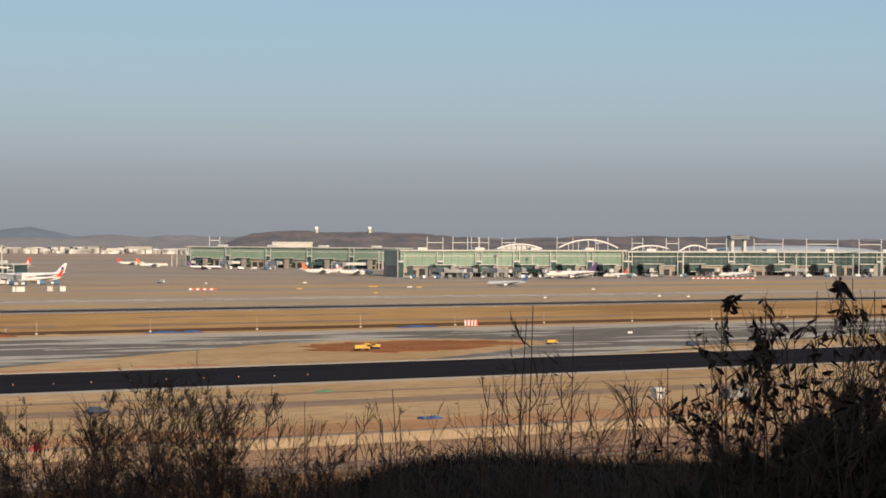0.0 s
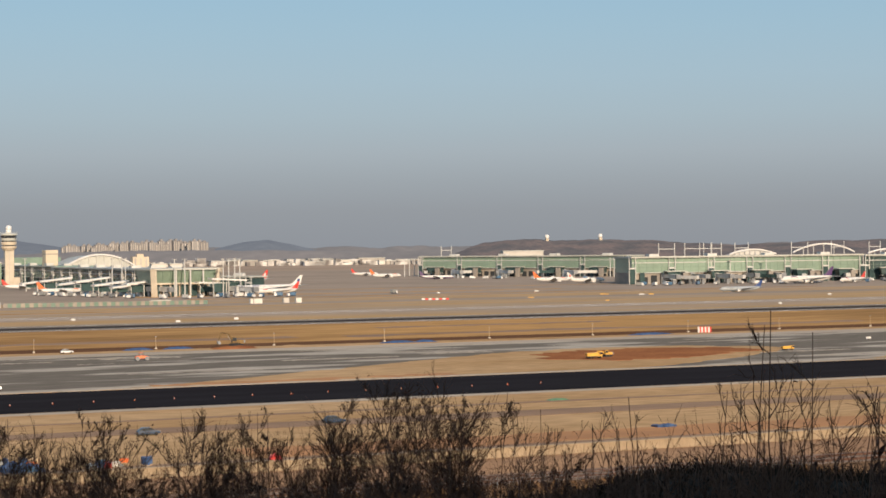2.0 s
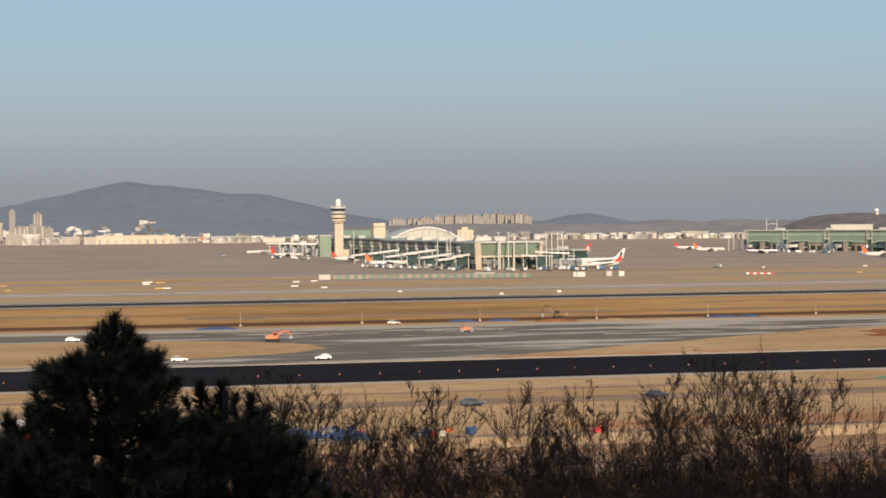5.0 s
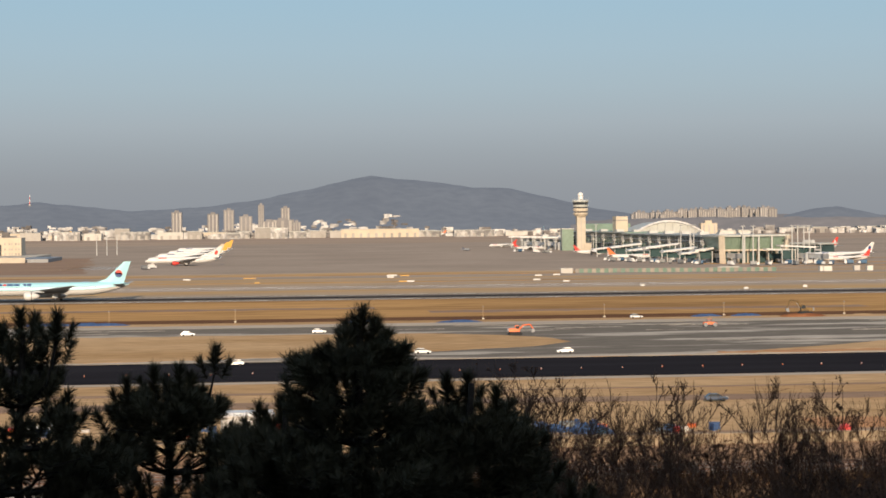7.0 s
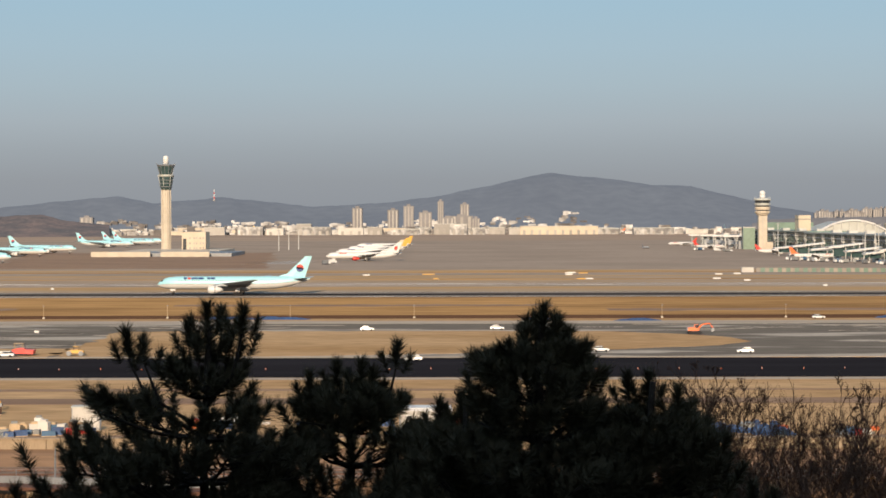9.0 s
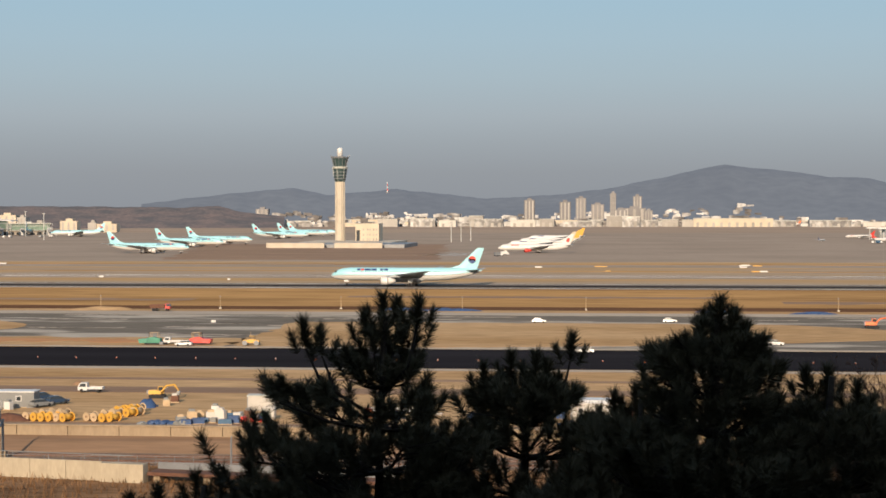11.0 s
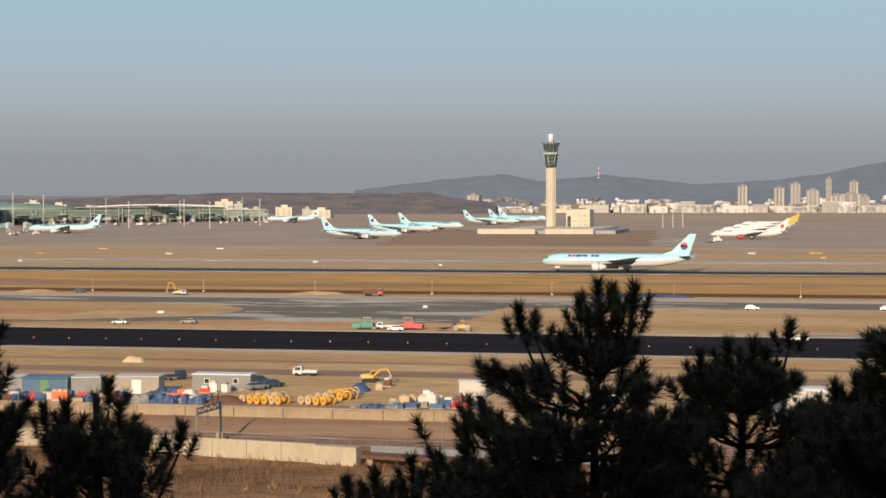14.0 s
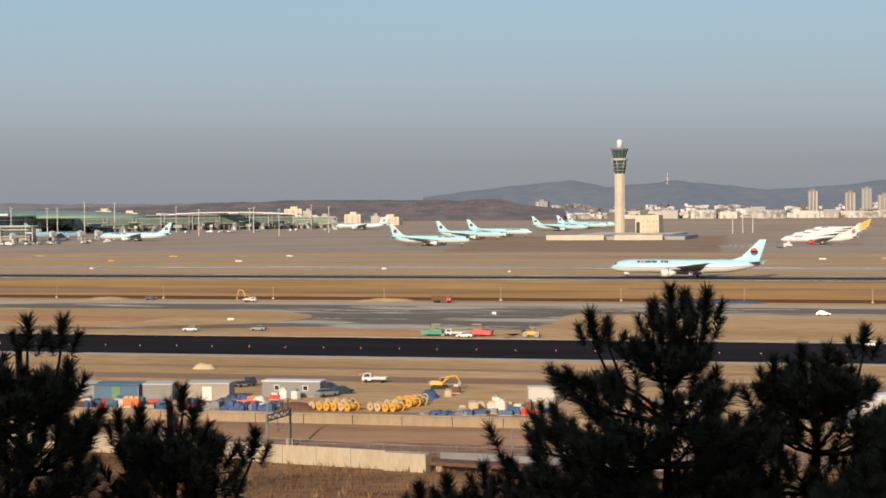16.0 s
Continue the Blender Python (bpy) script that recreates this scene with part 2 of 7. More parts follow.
for k, pts in enumerate(ISLANDS):
    setting("soil_island", slab(worn(pts, k), -0.1, 0.12), M["soil"], "sandy island between the paved bands", "ground")
setting("red_soil_patch", slab(worn([(262, 545), (274, 574), (315, 590), (348, 574), (352, 557), (314, 534), (283, 527)], 9, 4.0, 2.0), 0, 0.2), M["red_soil"], "patch of red dug soil", "ground")

# ---- more materials ----
M.update(
    # blue-grey emission paints distance haze over these three hill and land materials
    mountain=mat("haze_painted_mountain", (0.05, 0.055, 0.055), 1.0, scale=0.003, grain_scale=0.03, vary=0.3, grain=0.25, spec=0.0, haze_glow=(0.088, 0.096, 0.115)),
    far_land=mat("haze_painted_far_land", (0.10, 0.085, 0.075), 1.0, scale=0.004, grain_scale=0.03, vary=0.3, grain=0.2, spec=0.0, haze_glow=(0.085, 0.085, 0.09)),
    hill=mat("haze_painted_hill", (0.115, 0.078, 0.060), 1.0, scale=0.022, grain_scale=0.12, tint=(0.045, 0.040, 0.034), grain=0.3, spec=0.0, haze_glow=(0.052, 0.051, 0.057)),
    town_pale=mat("weathered_pale_town_wall", (0.46, 0.45, 0.43), 0.85, scale=0.06, grain_scale=0.2, tint=(0.20, 0.195, 0.19), grain=0.3, patch=(0.42, 0.58), per_object=0.15),
    haze_block=mat("hazy_apartment_concrete", (0.22, 0.212, 0.212), 0.9, scale=0.02, grain_scale=0.2, per_object=0.12),
    shed=mat("white_cladding", (0.56, 0.535, 0.49), 0.6, scale=0.03, grain_scale=0.3, per_object=0.16),
    shed_grey=mat("grey_cladding", (0.36, 0.34, 0.31), 0.6, scale=0.03, grain_scale=0.3, per_object=0.2),
    window=mat("dark_window_glass", (0.04, 0.045, 0.05), 0.15, scale=0.5, grain_scale=3, spec=0.6),
    base_wall=mat("grey_beige_wall", (0.34, 0.30, 0.25), 0.8, scale=0.06, grain_scale=0.5, tint=(0.22, 0.20, 0.18)),
    beige=mat("beige_cladding", (0.55, 0.47, 0.36), 0.75, scale=0.08, grain_scale=1.5, vary=0.12),
    steel_white=mat("white_steel", (0.50, 0.50, 0.48), 0.45, scale=0.2, grain_scale=2, vary=0.1),
    roof=mat("pale_metal_roof", (0.46, 0.47, 0.43), 0.5, scale=0.05, grain_scale=0.6, vary=0.15),
    green_roof=mat("green_metal_roof", (0.17, 0.25, 0.20), 0.5, scale=0.05, grain_scale=0.6, vary=0.2),
    glass_band=mat("green_tinted_glazing", (0.17, 0.235, 0.185), 0.3, scale=0.03, grain_scale=0.4, tint=(0.215, 0.295, 0.23), grain=0.1, spec=0.5),
    glass_dark=mat("dark_green_glazing", (0.045, 0.08, 0.08), 0.25, scale=0.05, grain_scale=0.6, vary=0.35, spec=0.5),
    grey_steel=mat("grey_steel", (0.22, 0.23, 0.24), 0.5, metal=0.3, scale=0.3, grain_scale=3),
    dark=mat("dark_rubber", (0.02, 0.02, 0.022), 0.8, scale=2, grain_scale=9),
    sky_blue=mat("pale_blue_aircraft_paint", (0.34, 0.64, 0.70), 0.35, scale=0.05, grain_scale=0.8, vary=0.06, grain=0.03, spec=0.5),
    silver=mat("bare_aircraft_metal", (0.55, 0.57, 0.58), 0.35, metal=0.6, scale=0.1, grain_scale=1, vary=0.1),
    wing_grey=mat("grey_wing_paint", (0.33, 0.36, 0.38), 0.45, scale=0.1, grain_scale=1, vary=0.1),
    navy=mat("navy_paint", (0.035, 0.07, 0.20), 0.4, scale=0.5, grain_scale=3),
    red=mat("red_paint", (0.60, 0.06, 0.045), 0.4, scale=0.3, grain_scale=3, vary=0.12),
    orange=mat("orange_paint", (0.75, 0.17, 0.05), 0.45, scale=0.4, grain_scale=4, vary=0.15),
    yellow=mat("yellow_paint", (0.64, 0.36, 0.06), 0.5, scale=0.4, grain_scale=4, vary=0.18),
    purple=mat("purple_paint", (0.09, 0.05, 0.13), 0.4, scale=0.4, grain_scale=4),
    green=mat("green_machine_paint", (0.05, 0.24, 0.16), 0.5, scale=0.5, grain_scale=4, vary=0.2),
    blue=mat("blue_tarpaulin", (0.035, 0.085, 0.24), 0.55, scale=0.6, grain_scale=5, tint=(0.07, 0.16, 0.36), bump=0.4),
    tan_light=mat("pale_heap_soil", (0.55, 0.42, 0.27), 0.95, scale=0.3, grain_scale=3, grain=0.15),
)

# ---- far hills and mountains ----
def ridge(name, line, dist, material, label, depth=420, rough=0.03, seed=0.0, step=0.12):
    """A long hill seen from the lookout; line: (heading, rise above the eye in degrees)."""
    bm = bmesh.new()
    cols = []
    az = line[0][0]
    while az <= line[-1][0]:
        el = float(np.interp(az, [p[0] for p in line], [p[1] for p in line]))
        el += rough * noise.fractal((az * 0.9, seed, 3.1), 0.8, 2.1, 5)
        top = max(0.5, EYE_Z + dist * math.tan(radians(el)))
        s, c = math.sin(radians(az)), math.cos(radians(az))
        col = []
        for k, (dd, zz) in enumerate(((-depth, 0.0), (-depth * 0.7, 0.30), (-depth * 0.4, 0.62), (-depth * 0.15, 0.9), (0, 1.0), (depth * 0.2, 0.8))):
            wob = 0.10 * noise.noise((az * 1.7, k * 0.9, seed)) if 0 < k < 4 else 0
            d = dist + dd
            col.append(bm.verts.new((s * d, c * d, max(0.0, top * (zz + wob)) if k else -1.0)))
        cols.append(col)
        az += step
    for a, b in zip(cols, cols[1:]):
        for k in range(5):
            f = bm.faces.new((a[k], b[k], b[k + 1], a[k + 1]))
            f.smooth = True
    return tagged(part(name, bm, material), label, "hill", kind="structure")


# these ridges carry their haze in the material's emission
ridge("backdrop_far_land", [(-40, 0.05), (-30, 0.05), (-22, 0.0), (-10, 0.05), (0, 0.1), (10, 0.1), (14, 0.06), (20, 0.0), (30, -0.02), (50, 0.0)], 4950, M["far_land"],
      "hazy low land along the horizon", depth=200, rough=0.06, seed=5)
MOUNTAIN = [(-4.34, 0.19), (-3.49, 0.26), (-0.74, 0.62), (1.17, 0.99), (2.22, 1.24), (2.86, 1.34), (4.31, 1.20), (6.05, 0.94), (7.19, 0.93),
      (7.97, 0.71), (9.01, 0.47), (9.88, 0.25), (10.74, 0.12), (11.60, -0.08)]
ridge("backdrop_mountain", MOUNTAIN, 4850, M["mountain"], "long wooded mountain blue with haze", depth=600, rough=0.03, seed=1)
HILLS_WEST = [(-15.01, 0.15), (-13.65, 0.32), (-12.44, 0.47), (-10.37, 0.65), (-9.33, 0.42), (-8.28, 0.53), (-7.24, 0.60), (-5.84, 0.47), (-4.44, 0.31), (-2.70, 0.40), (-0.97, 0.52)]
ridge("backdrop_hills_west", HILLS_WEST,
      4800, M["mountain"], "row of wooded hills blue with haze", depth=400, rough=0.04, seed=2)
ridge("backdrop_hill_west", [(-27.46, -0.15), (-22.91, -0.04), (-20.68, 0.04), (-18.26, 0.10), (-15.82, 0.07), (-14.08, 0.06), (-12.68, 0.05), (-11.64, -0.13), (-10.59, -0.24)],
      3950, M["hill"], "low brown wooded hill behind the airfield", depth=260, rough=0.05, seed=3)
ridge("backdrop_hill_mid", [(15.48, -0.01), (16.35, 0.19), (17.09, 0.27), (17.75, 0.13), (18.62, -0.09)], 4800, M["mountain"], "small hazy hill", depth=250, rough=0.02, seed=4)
# this belt's painted haze also hides the feet of the town blocks
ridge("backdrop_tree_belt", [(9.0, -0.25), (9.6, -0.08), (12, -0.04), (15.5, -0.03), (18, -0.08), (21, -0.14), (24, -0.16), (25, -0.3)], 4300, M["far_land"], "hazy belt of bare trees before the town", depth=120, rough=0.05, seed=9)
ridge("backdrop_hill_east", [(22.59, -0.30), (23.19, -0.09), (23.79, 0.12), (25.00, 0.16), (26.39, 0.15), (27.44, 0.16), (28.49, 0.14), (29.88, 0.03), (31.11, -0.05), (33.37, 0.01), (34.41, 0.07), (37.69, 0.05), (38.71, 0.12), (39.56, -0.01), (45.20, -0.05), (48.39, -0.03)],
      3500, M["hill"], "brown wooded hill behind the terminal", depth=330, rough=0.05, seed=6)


def radar_dome(x, y, z):
    d = thing("radar_dome", "white radar dome on a short tower on the hilltop", "radar dome", pose(x, y, z), "radar domes")
    part("tower", box(-2.6, 2.6, -2.6, 2.6, -9, 3), M["beige"], d)
    prof = [(2.4, 3)] + [(4.3 * math.cos(radians(a)), 6.6 + 4.3 * math.sin(radians(a))) for a in range(-55, 90, 15)]
    part("dome", lathe(prof, 20), M["white"], d, "white dome")
    return d


radar_dome(1509.09, 3135.77, 46.44)
radar_dome(1598.02, 3091.40, 46.94)


radio = thing("radio_mast", "slim red and white radio mast on a far hill", "radio mast", pose(-619, 4709, 78))
for i in range(5):
    part("section", tube((0, 0, i * 6.0), (0, 0, i * 6.0 + 6.0), 1.5 - i * 0.2, 1.3 - i * 0.2, 6), M["red" if i % 2 else "white"], radio)
part("platform", box(-3.5, 3.5, -2, 2, 0, 3.5), M["haze_block"], radio)


# ---- far town and cargo sheds ----
def tower_block(x, y, w, h, material, heading=0.0, label="pale high-rise apartment block in haze", cat="apartment block", group="apartment blocks", d=14.0, rows=True):
    b = thing("apartment_building", label, cat, spot(x, y, 0, heading), group)
    part("wall", box(-w / 2, w / 2, -d / 2, d / 2, 0, h), material, b)
    part("roof", box(-w * 0.2, w * 0.2, -d * 0.3, d * 0.3, h, h + 4), material, b)
    if rows:
        for i in range(3):
            xx = -w / 2 + (i + 0.5) * w / 3
            part("window_column", box(xx - w * 0.06, xx + w * 0.06, -d / 2 - 0.15, -d / 2 + 0.2, 3, h - 2), M["shed_grey"], b)
    return b


random.seed(11)
# the town beyond the first terminal
for i in range(30):
    az = 10.95 + (15.15 - 10.95) * i / 29
    el = 0.10 + 0.15 * (i / 29) + random.uniform(-0.06, 0.06)
    d = 4480 + random.uniform(-60, 120)
    tower_block(d * math.sin(radians(az)), d * math.cos(radians(az)), random.choice((14, 16, 20)), EYE_Z + d * math.tan(radians(el)), M["haze_block"], random.uniform(-15, 15), d=10)
TOWN = [(-39.93, 4299.81, 73.38, 19), (15.85, 4299.97, 66.34, 28), (-226.98, 4193.86, 57.76, 32), (-111.24, 4198.53, 61.76, 32), (-146.65, 4197.44, 53.20, 34), (-73.49, 4199.36, 47.41, 40), (8.62, 4099.99, 38.92, 70), (39.10, 4049.81, 33.68, 24), (-22.13, 4049.94, 35.52, 40), (-824.60, 4118.26, 37.83, 40)]
for x, y, z, w in TOWN:
    tower_block(x, y, w * 0.72, max(z, 12), M["haze_block"], 0, "pale town building in front of the hills", "building", "town buildings", 18)
# low town strip and cargo sheds under the hills


def town_houses():
    """The mass of small houses of the town, too far and too many to tell apart."""
    rng = np.random.default_rng(9)
    bm = bmesh.new()
    for _ in range(1500):
        az = radians(rng.uniform(-16, 24))
        d = rng.uniform(3900, 4560)
        if radians(12) < az and d > 4250:
            continue
        w, h = rng.uniform(6, 28), rng.uniform(3, 11) + (8 if rng.random() < 0.06 else 0)
        m = pose(d * math.sin(az), d * math.cos(az), 0, 0, 0, rng.uniform(-12, 12))
        box_into(bm, -w / 2, w / 2, -5, 5, 0, h, m)
    # the upper quarters climb the foot of the hills
    for line, dist, depth, lo, hi, n in ((MOUNTAIN, 4850, 600, -4.2, 4.6, 260), (HILLS_WEST, 4800, 400, -11.0, -3.5, 300)):
        for _ in range(n):
            az = rng.uniform(lo, hi)
            f = rng.uniform(0.02, 0.30) ** 1.25 / 0.30 ** 0.25
            if noise.noise((az * 1.3, f * 6, 2)) < -0.12:
                continue
            top = EYE_Z + dist * math.tan(radians(float(np.interp(az, [p[0] for p in line], [p[1] for p in line]))))
            d, z = dist - depth + depth * f, top * f
            w, h = rng.uniform(5, 18), rng.uniform(3, 7)
            box_into(bm, -w / 2, w / 2, -5, 5, z - 8, z + h, pose(d * math.sin(radians(az)), d * math.cos(radians(az)), 0, 0, 0, rng.uniform(-12, 12)))
    return bm


tagged(part("town_houses", town_houses(), mat("mixed_town_walls", (0.52, 0.505, 0.48), 0.8, scale=0.02, grain_scale=0.06, tint=(0.12, 0.11, 0.105), grain=0.35, patch=(0.42, 0.56))), "mass of small pale houses under the hills", "houses", kind="stuff")


def shed(x, y, w, d, h, material, heading=0.0, label="long white cargo shed beyond the apron", doors=True):
    b = thing("warehouse", label, "warehouse", spot(x, y, 0, heading), "cargo sheds")
    part("wall", box(-w / 2, w / 2, -d / 2, d / 2, 0, h), material, b)
    part("roof", box(-w / 2 - 0.8, w / 2 + 0.8, -d / 2 - 0.8, d / 2 + 0.8, h, h + 0.9), M["roof"], b)
    if doors:
        n = max(2, int(w / 14))
        for i in range(min(n, 10)):
            xx = -w / 2 + (i + 0.5) * w / min(n, 10)
            part("loading_door", box(xx - 2.8, xx + 2.8, -d / 2 - 0.3, -d / 2, 0, h * 0.55), M["shed_grey"], b)
    return b


random.seed(23)
for i in range(58):
    az = -15.5 + 27.5 * i / 57 + random.uniform(-0.25, 0.25)
    d = random.uniform(3850, 4450)
    big = random.random() < 0.35
    shed(d * math.sin(radians(az)), d * math.cos(radians(az)), random.uniform(14, 42) * (2.2 if big else 1), 30, random.uniform(5, 10) + (3 if big else 0), random.choice((M["shed"], M["shed"], M["shed_grey"], M["beige"])), random.uniform(-6, 6),
         random.choice(("long white cargo shed beyond the apron", "pale cargo shed with grey doors")), big)
for x, y, z, w, m in ((-289.61, 3809.01, 26.84, 59, M["town_pale"]), (-221.48, 3850.64, 23.67, 52, M["shed"]), (-321.54, 3880.70, 37.44, 30, M["shed_grey"]), (-109.15, 3839.45, 17.90, 59, M["town_pale"]), (-27.03, 3877.91, 36.84, 45, M["shed_grey"]), (1.06, 3825.00, 35.41, 35, M["town_pale"]), (38.32, 3861.81, 22.11, 38, M["town_pale"]), (82.44, 3898.13, 23.89, 33, M["shed_grey"]), (131.50, 3843.75, 23.56, 52, M["shed_grey"]), (314.43, 3870.25, 19.23, 47, M["town_pale"]), (400.80, 3808.97, 22.08, 83, M["town_pale"]), (-172.39, 3863.16, 26.61, 30, M["shed_grey"]), (-74.46, 3903.29, 23.11, 30, M["town_pale"]), (-427.54, 3827.19, 28.19, 52, M["town_pale"]), (-504.83, 3855.09, 26.58, 42, M["shed_grey"]), (-375.47, 3816.58, 21.96, 35, M["shed"])):
    shed(x, y, w, 26, z * 0.6, m, 0, "pale flat-roofed cargo building under the hills", True)
shed(218.3, 4023.1, 125, 40, 15, M["beige"], 0, "long beige hangar beyond the apron")
shed(307, 4056.2, 60, 40, 12, M["shed"], 0)
shed(208.8, 3844.5, 160, 40, 17, M["beige"], 0, "long beige hangar beyond the apron")
for i in range(26):
    az = 15.2 + 9.0 * i / 25 + random.uniform(-0.15, 0.15)
    d = random.uniform(3900, 4500)
    shed(d * math.sin(radians(az)), d * math.cos(radians(az)), random.uniform(25, 70), 22, random.uniform(5, 13), random.choice((M["shed"], M["shed_grey"], M["town_pale"])), 0, "low pale building of the distant town", False)


# ---- control towers ----
def tower_tall(x, y):
    t = thing("control_tower", "tall pale concrete control tower with a flared green-glazed head", "control tower", pose(x, y, 0))
    shaft = part("shaft", lathe([(5.6, 0), (5.2, 10), (4.9, 40), (4.8, 67)], 8, Matrix.Rotation(radians(22.5), 4, "Z"), False), M["concrete"], t)
    bm = bmesh.new()
    for a in range(0, 360, 45):
        box_into(bm, -0.3, 0.3, -5.25, -4.3, 0, 66.5, Matrix.Rotation(radians(a), 4, "Z"))
    part("rib", bm, M["concrete"], shaft)
    head = part("lower_deck", lathe([(5.0, 66.5), (6.2, 69), (6.9, 75), (7.3, 80.5)], 12, None, False), M["glass_dark"], t, "green-glazed lower head")
    for z, r in ((69.5, 6.5), (73, 6.9), (76.5, 7.2)):
        part("floor_band", lathe([(r, z), (r + 0.15, z + 0.8)], 12, None, False), M["grey_steel"], head)
    part("gallery", lathe([(7.4, 80.4), (8.4, 81.4), (8.4, 82.6), (7.4, 82.8)], 12, None, False), M["roof"], t)
    cab = part("cab", lathe([(6.6, 82.7), (7.7, 87), (8.8, 91.5)], 12, None, False), M["glass_dark"], t, "outward-leaning control room glazing")
    for a in range(0, 360, 30):
        part("mullion", tube((6.7 * math.cos(radians(a)), 6.7 * math.sin(radians(a)), 82.7), (8.9 * math.cos(radians(a)), 8.9 * math.sin(radians(a)), 91.6), 0.25, 0.25, 5), M["grey_steel"], cab)
    for a in range(15, 375, 60):
        part("strut", tube((5.0 * math.cos(radians(a)), 5.0 * math.sin(radians(a)), 66.5), (8.3 * math.cos(radians(a)), 8.3 * math.sin(radians(a)), 82), 0.4, 0.3, 5), M["roof"], t)
    part("roof", lathe([(8.9, 91.5), (9.8, 92.4), (9.8, 93.2), (3.6, 94)], 12, None, False), M["grey_steel"], t)
    for s in (-1, 1):
        part("horn", tube((s * 8.2, 0, 92.8), (s * 10.6, 0, 95.2), 0.7, 0.15, 5), M["grey_steel"], t)
    part("mast_drum", lathe([(3.0, 93.5), (3.0, 100.5), (2.7, 102.0), (1.0, 103.0)], 16), M["white"], t, "white drum on the roof")
    return t


def tower_ramp(x, y):
    t = thing("control_tower", "white ramp control tower with dark glazed rings and a radar ball", "control tower", pose(x, y, 0))
    part("shaft", box(-4.8, 4.8, -4.2, 4.2, 0, 39), M["concrete"], t, "pale shaft")
    part("annex", box(3.5, 11, -5.5, 3, 0, 8.5), M["concrete"], t)
    part("shaft_seam", box(-0.35, 0.35, -4.35, -4.2, 2, 38), M["shed_grey"], t)
    part("lower_floor", lathe([(6.0, 38), (8.4, 41), (8.4, 42.6), (7.4, 42.8)], 16, None, False), M["beige"], t)
    part("lower_glazing", lathe([(7.0, 42.7), (7.0, 44.2)], 16, None, False), M["window"], t, "dark glazing ring")
    part("middle_floor", lathe([(8.2, 44.1), (8.6, 46.6), (8.2, 47.4)], 16, None, False), M["beige"], t)
    part("middle_glazing", lathe([(7.6, 47.3), (7.8, 49.0)], 16, None, False), M["window"], t, "dark glazing ring")
    part("upper_floor", lathe([(8.4, 48.9), (8.9, 50.6), (8.9, 51.4)], 16, None, False), M["roof"], t)
    part("cab_glazing", lathe([(7.9, 51.3), (8.8, 54.6)], 16, None, False), M["window"], t, "dark control room glazing")
    part("cab_roof", lathe([(9.4, 54.5), (9.8, 55.3), (9.4, 56.4), (4.5, 57.4)], 16, None, False), M["roof"], t)
    rail = bmesh.new()
    for a in range(0, 360, 30):
        tube_into(rail, (8.8 * math.cos(radians(a)), 8.8 * math.sin(radians(a)), 56), (8.8 * math.cos(radians(a)), 8.8 * math.sin(radians(a)), 58.4), 0.12, 0.12, 4)
    part("railing", rail, M["steel_white"], t)
    part("radar_drum", lathe([(3.2, 56.5), (2.9, 61)], 16), M["white"], t)
    part("radar_ball", lathe([(3.3 * math.cos(radians(a)) + 0.02, 62.4 + 3.3 * math.sin(radians(a))) for a in range(-60, 91, 15)], 20), M["white"], t, "white radar ball")
    return t


tower_tall(-309.6, 1966.3)
tower_ramp(337.5, 2058.5)

podium = thing("tower_podium", "low pale concrete podium round the tall tower", "podium", pose(-275, 1810, 0))
part("upper_slab", box(-62, 34, 60, 190, 0, 3.6), M["concrete"], podium)
for x0, x1 in ((-72, -16), (-6, 40)):
    part("front_wall", box(x0, x1, -60, -56, 0, 5.0), M["concrete"], podium)
part("roof", box(-74, 60, -50, 60, 0, 3.4), M["grey_steel"], podium)
annex = thing("tower_annex", "square beige office block beside the tall tower", "office block", pose(-279, 1962, 0))
part("wall", box(-5, 14, -16, 16, 0, 22.0), M["beige"], annex)
part("side_wing", slab([(-11, -16), (-5, -16), (-5, 16), (-11, 16)], 0, 22.0), M["beige"], annex)
part("entrance_void", box(-9.8, -6.2, -16.5, -15.9, 0, 15), M["window"], annex, "tall dark entrance recess")
for fx in (-2.5, 2.0, 4.5, 8.5, 11.5):
    for fz in (4, 9, 14.5):
        part("window", box(fx - 0.8, fx + 0.8, -16.25, -15.9, fz, fz + 2.2), M["shed_grey"], annex)


# ---- aircraft ----
def shell_into(bm, stations, lo, hi, seg=12):
    """Part of a round body: stations (x, radius, centre height), from the angle lo to hi in degrees about its length."""
    rings = []
    for x, r, z in stations:
        rings.append([bm.verts.new((x, r * math.cos(radians(lo + (hi - lo) * i / seg)), z + r * 1.02 * math.sin(radians(lo + (hi - lo) * i / seg)))) for i in range(seg + 1)])
    for a, b in zip(rings, rings[1:]):
        for i in range(seg):
            f = bm.faces.new((a[i], a[i + 1], b[i + 1], b[i]))
            f.smooth = True


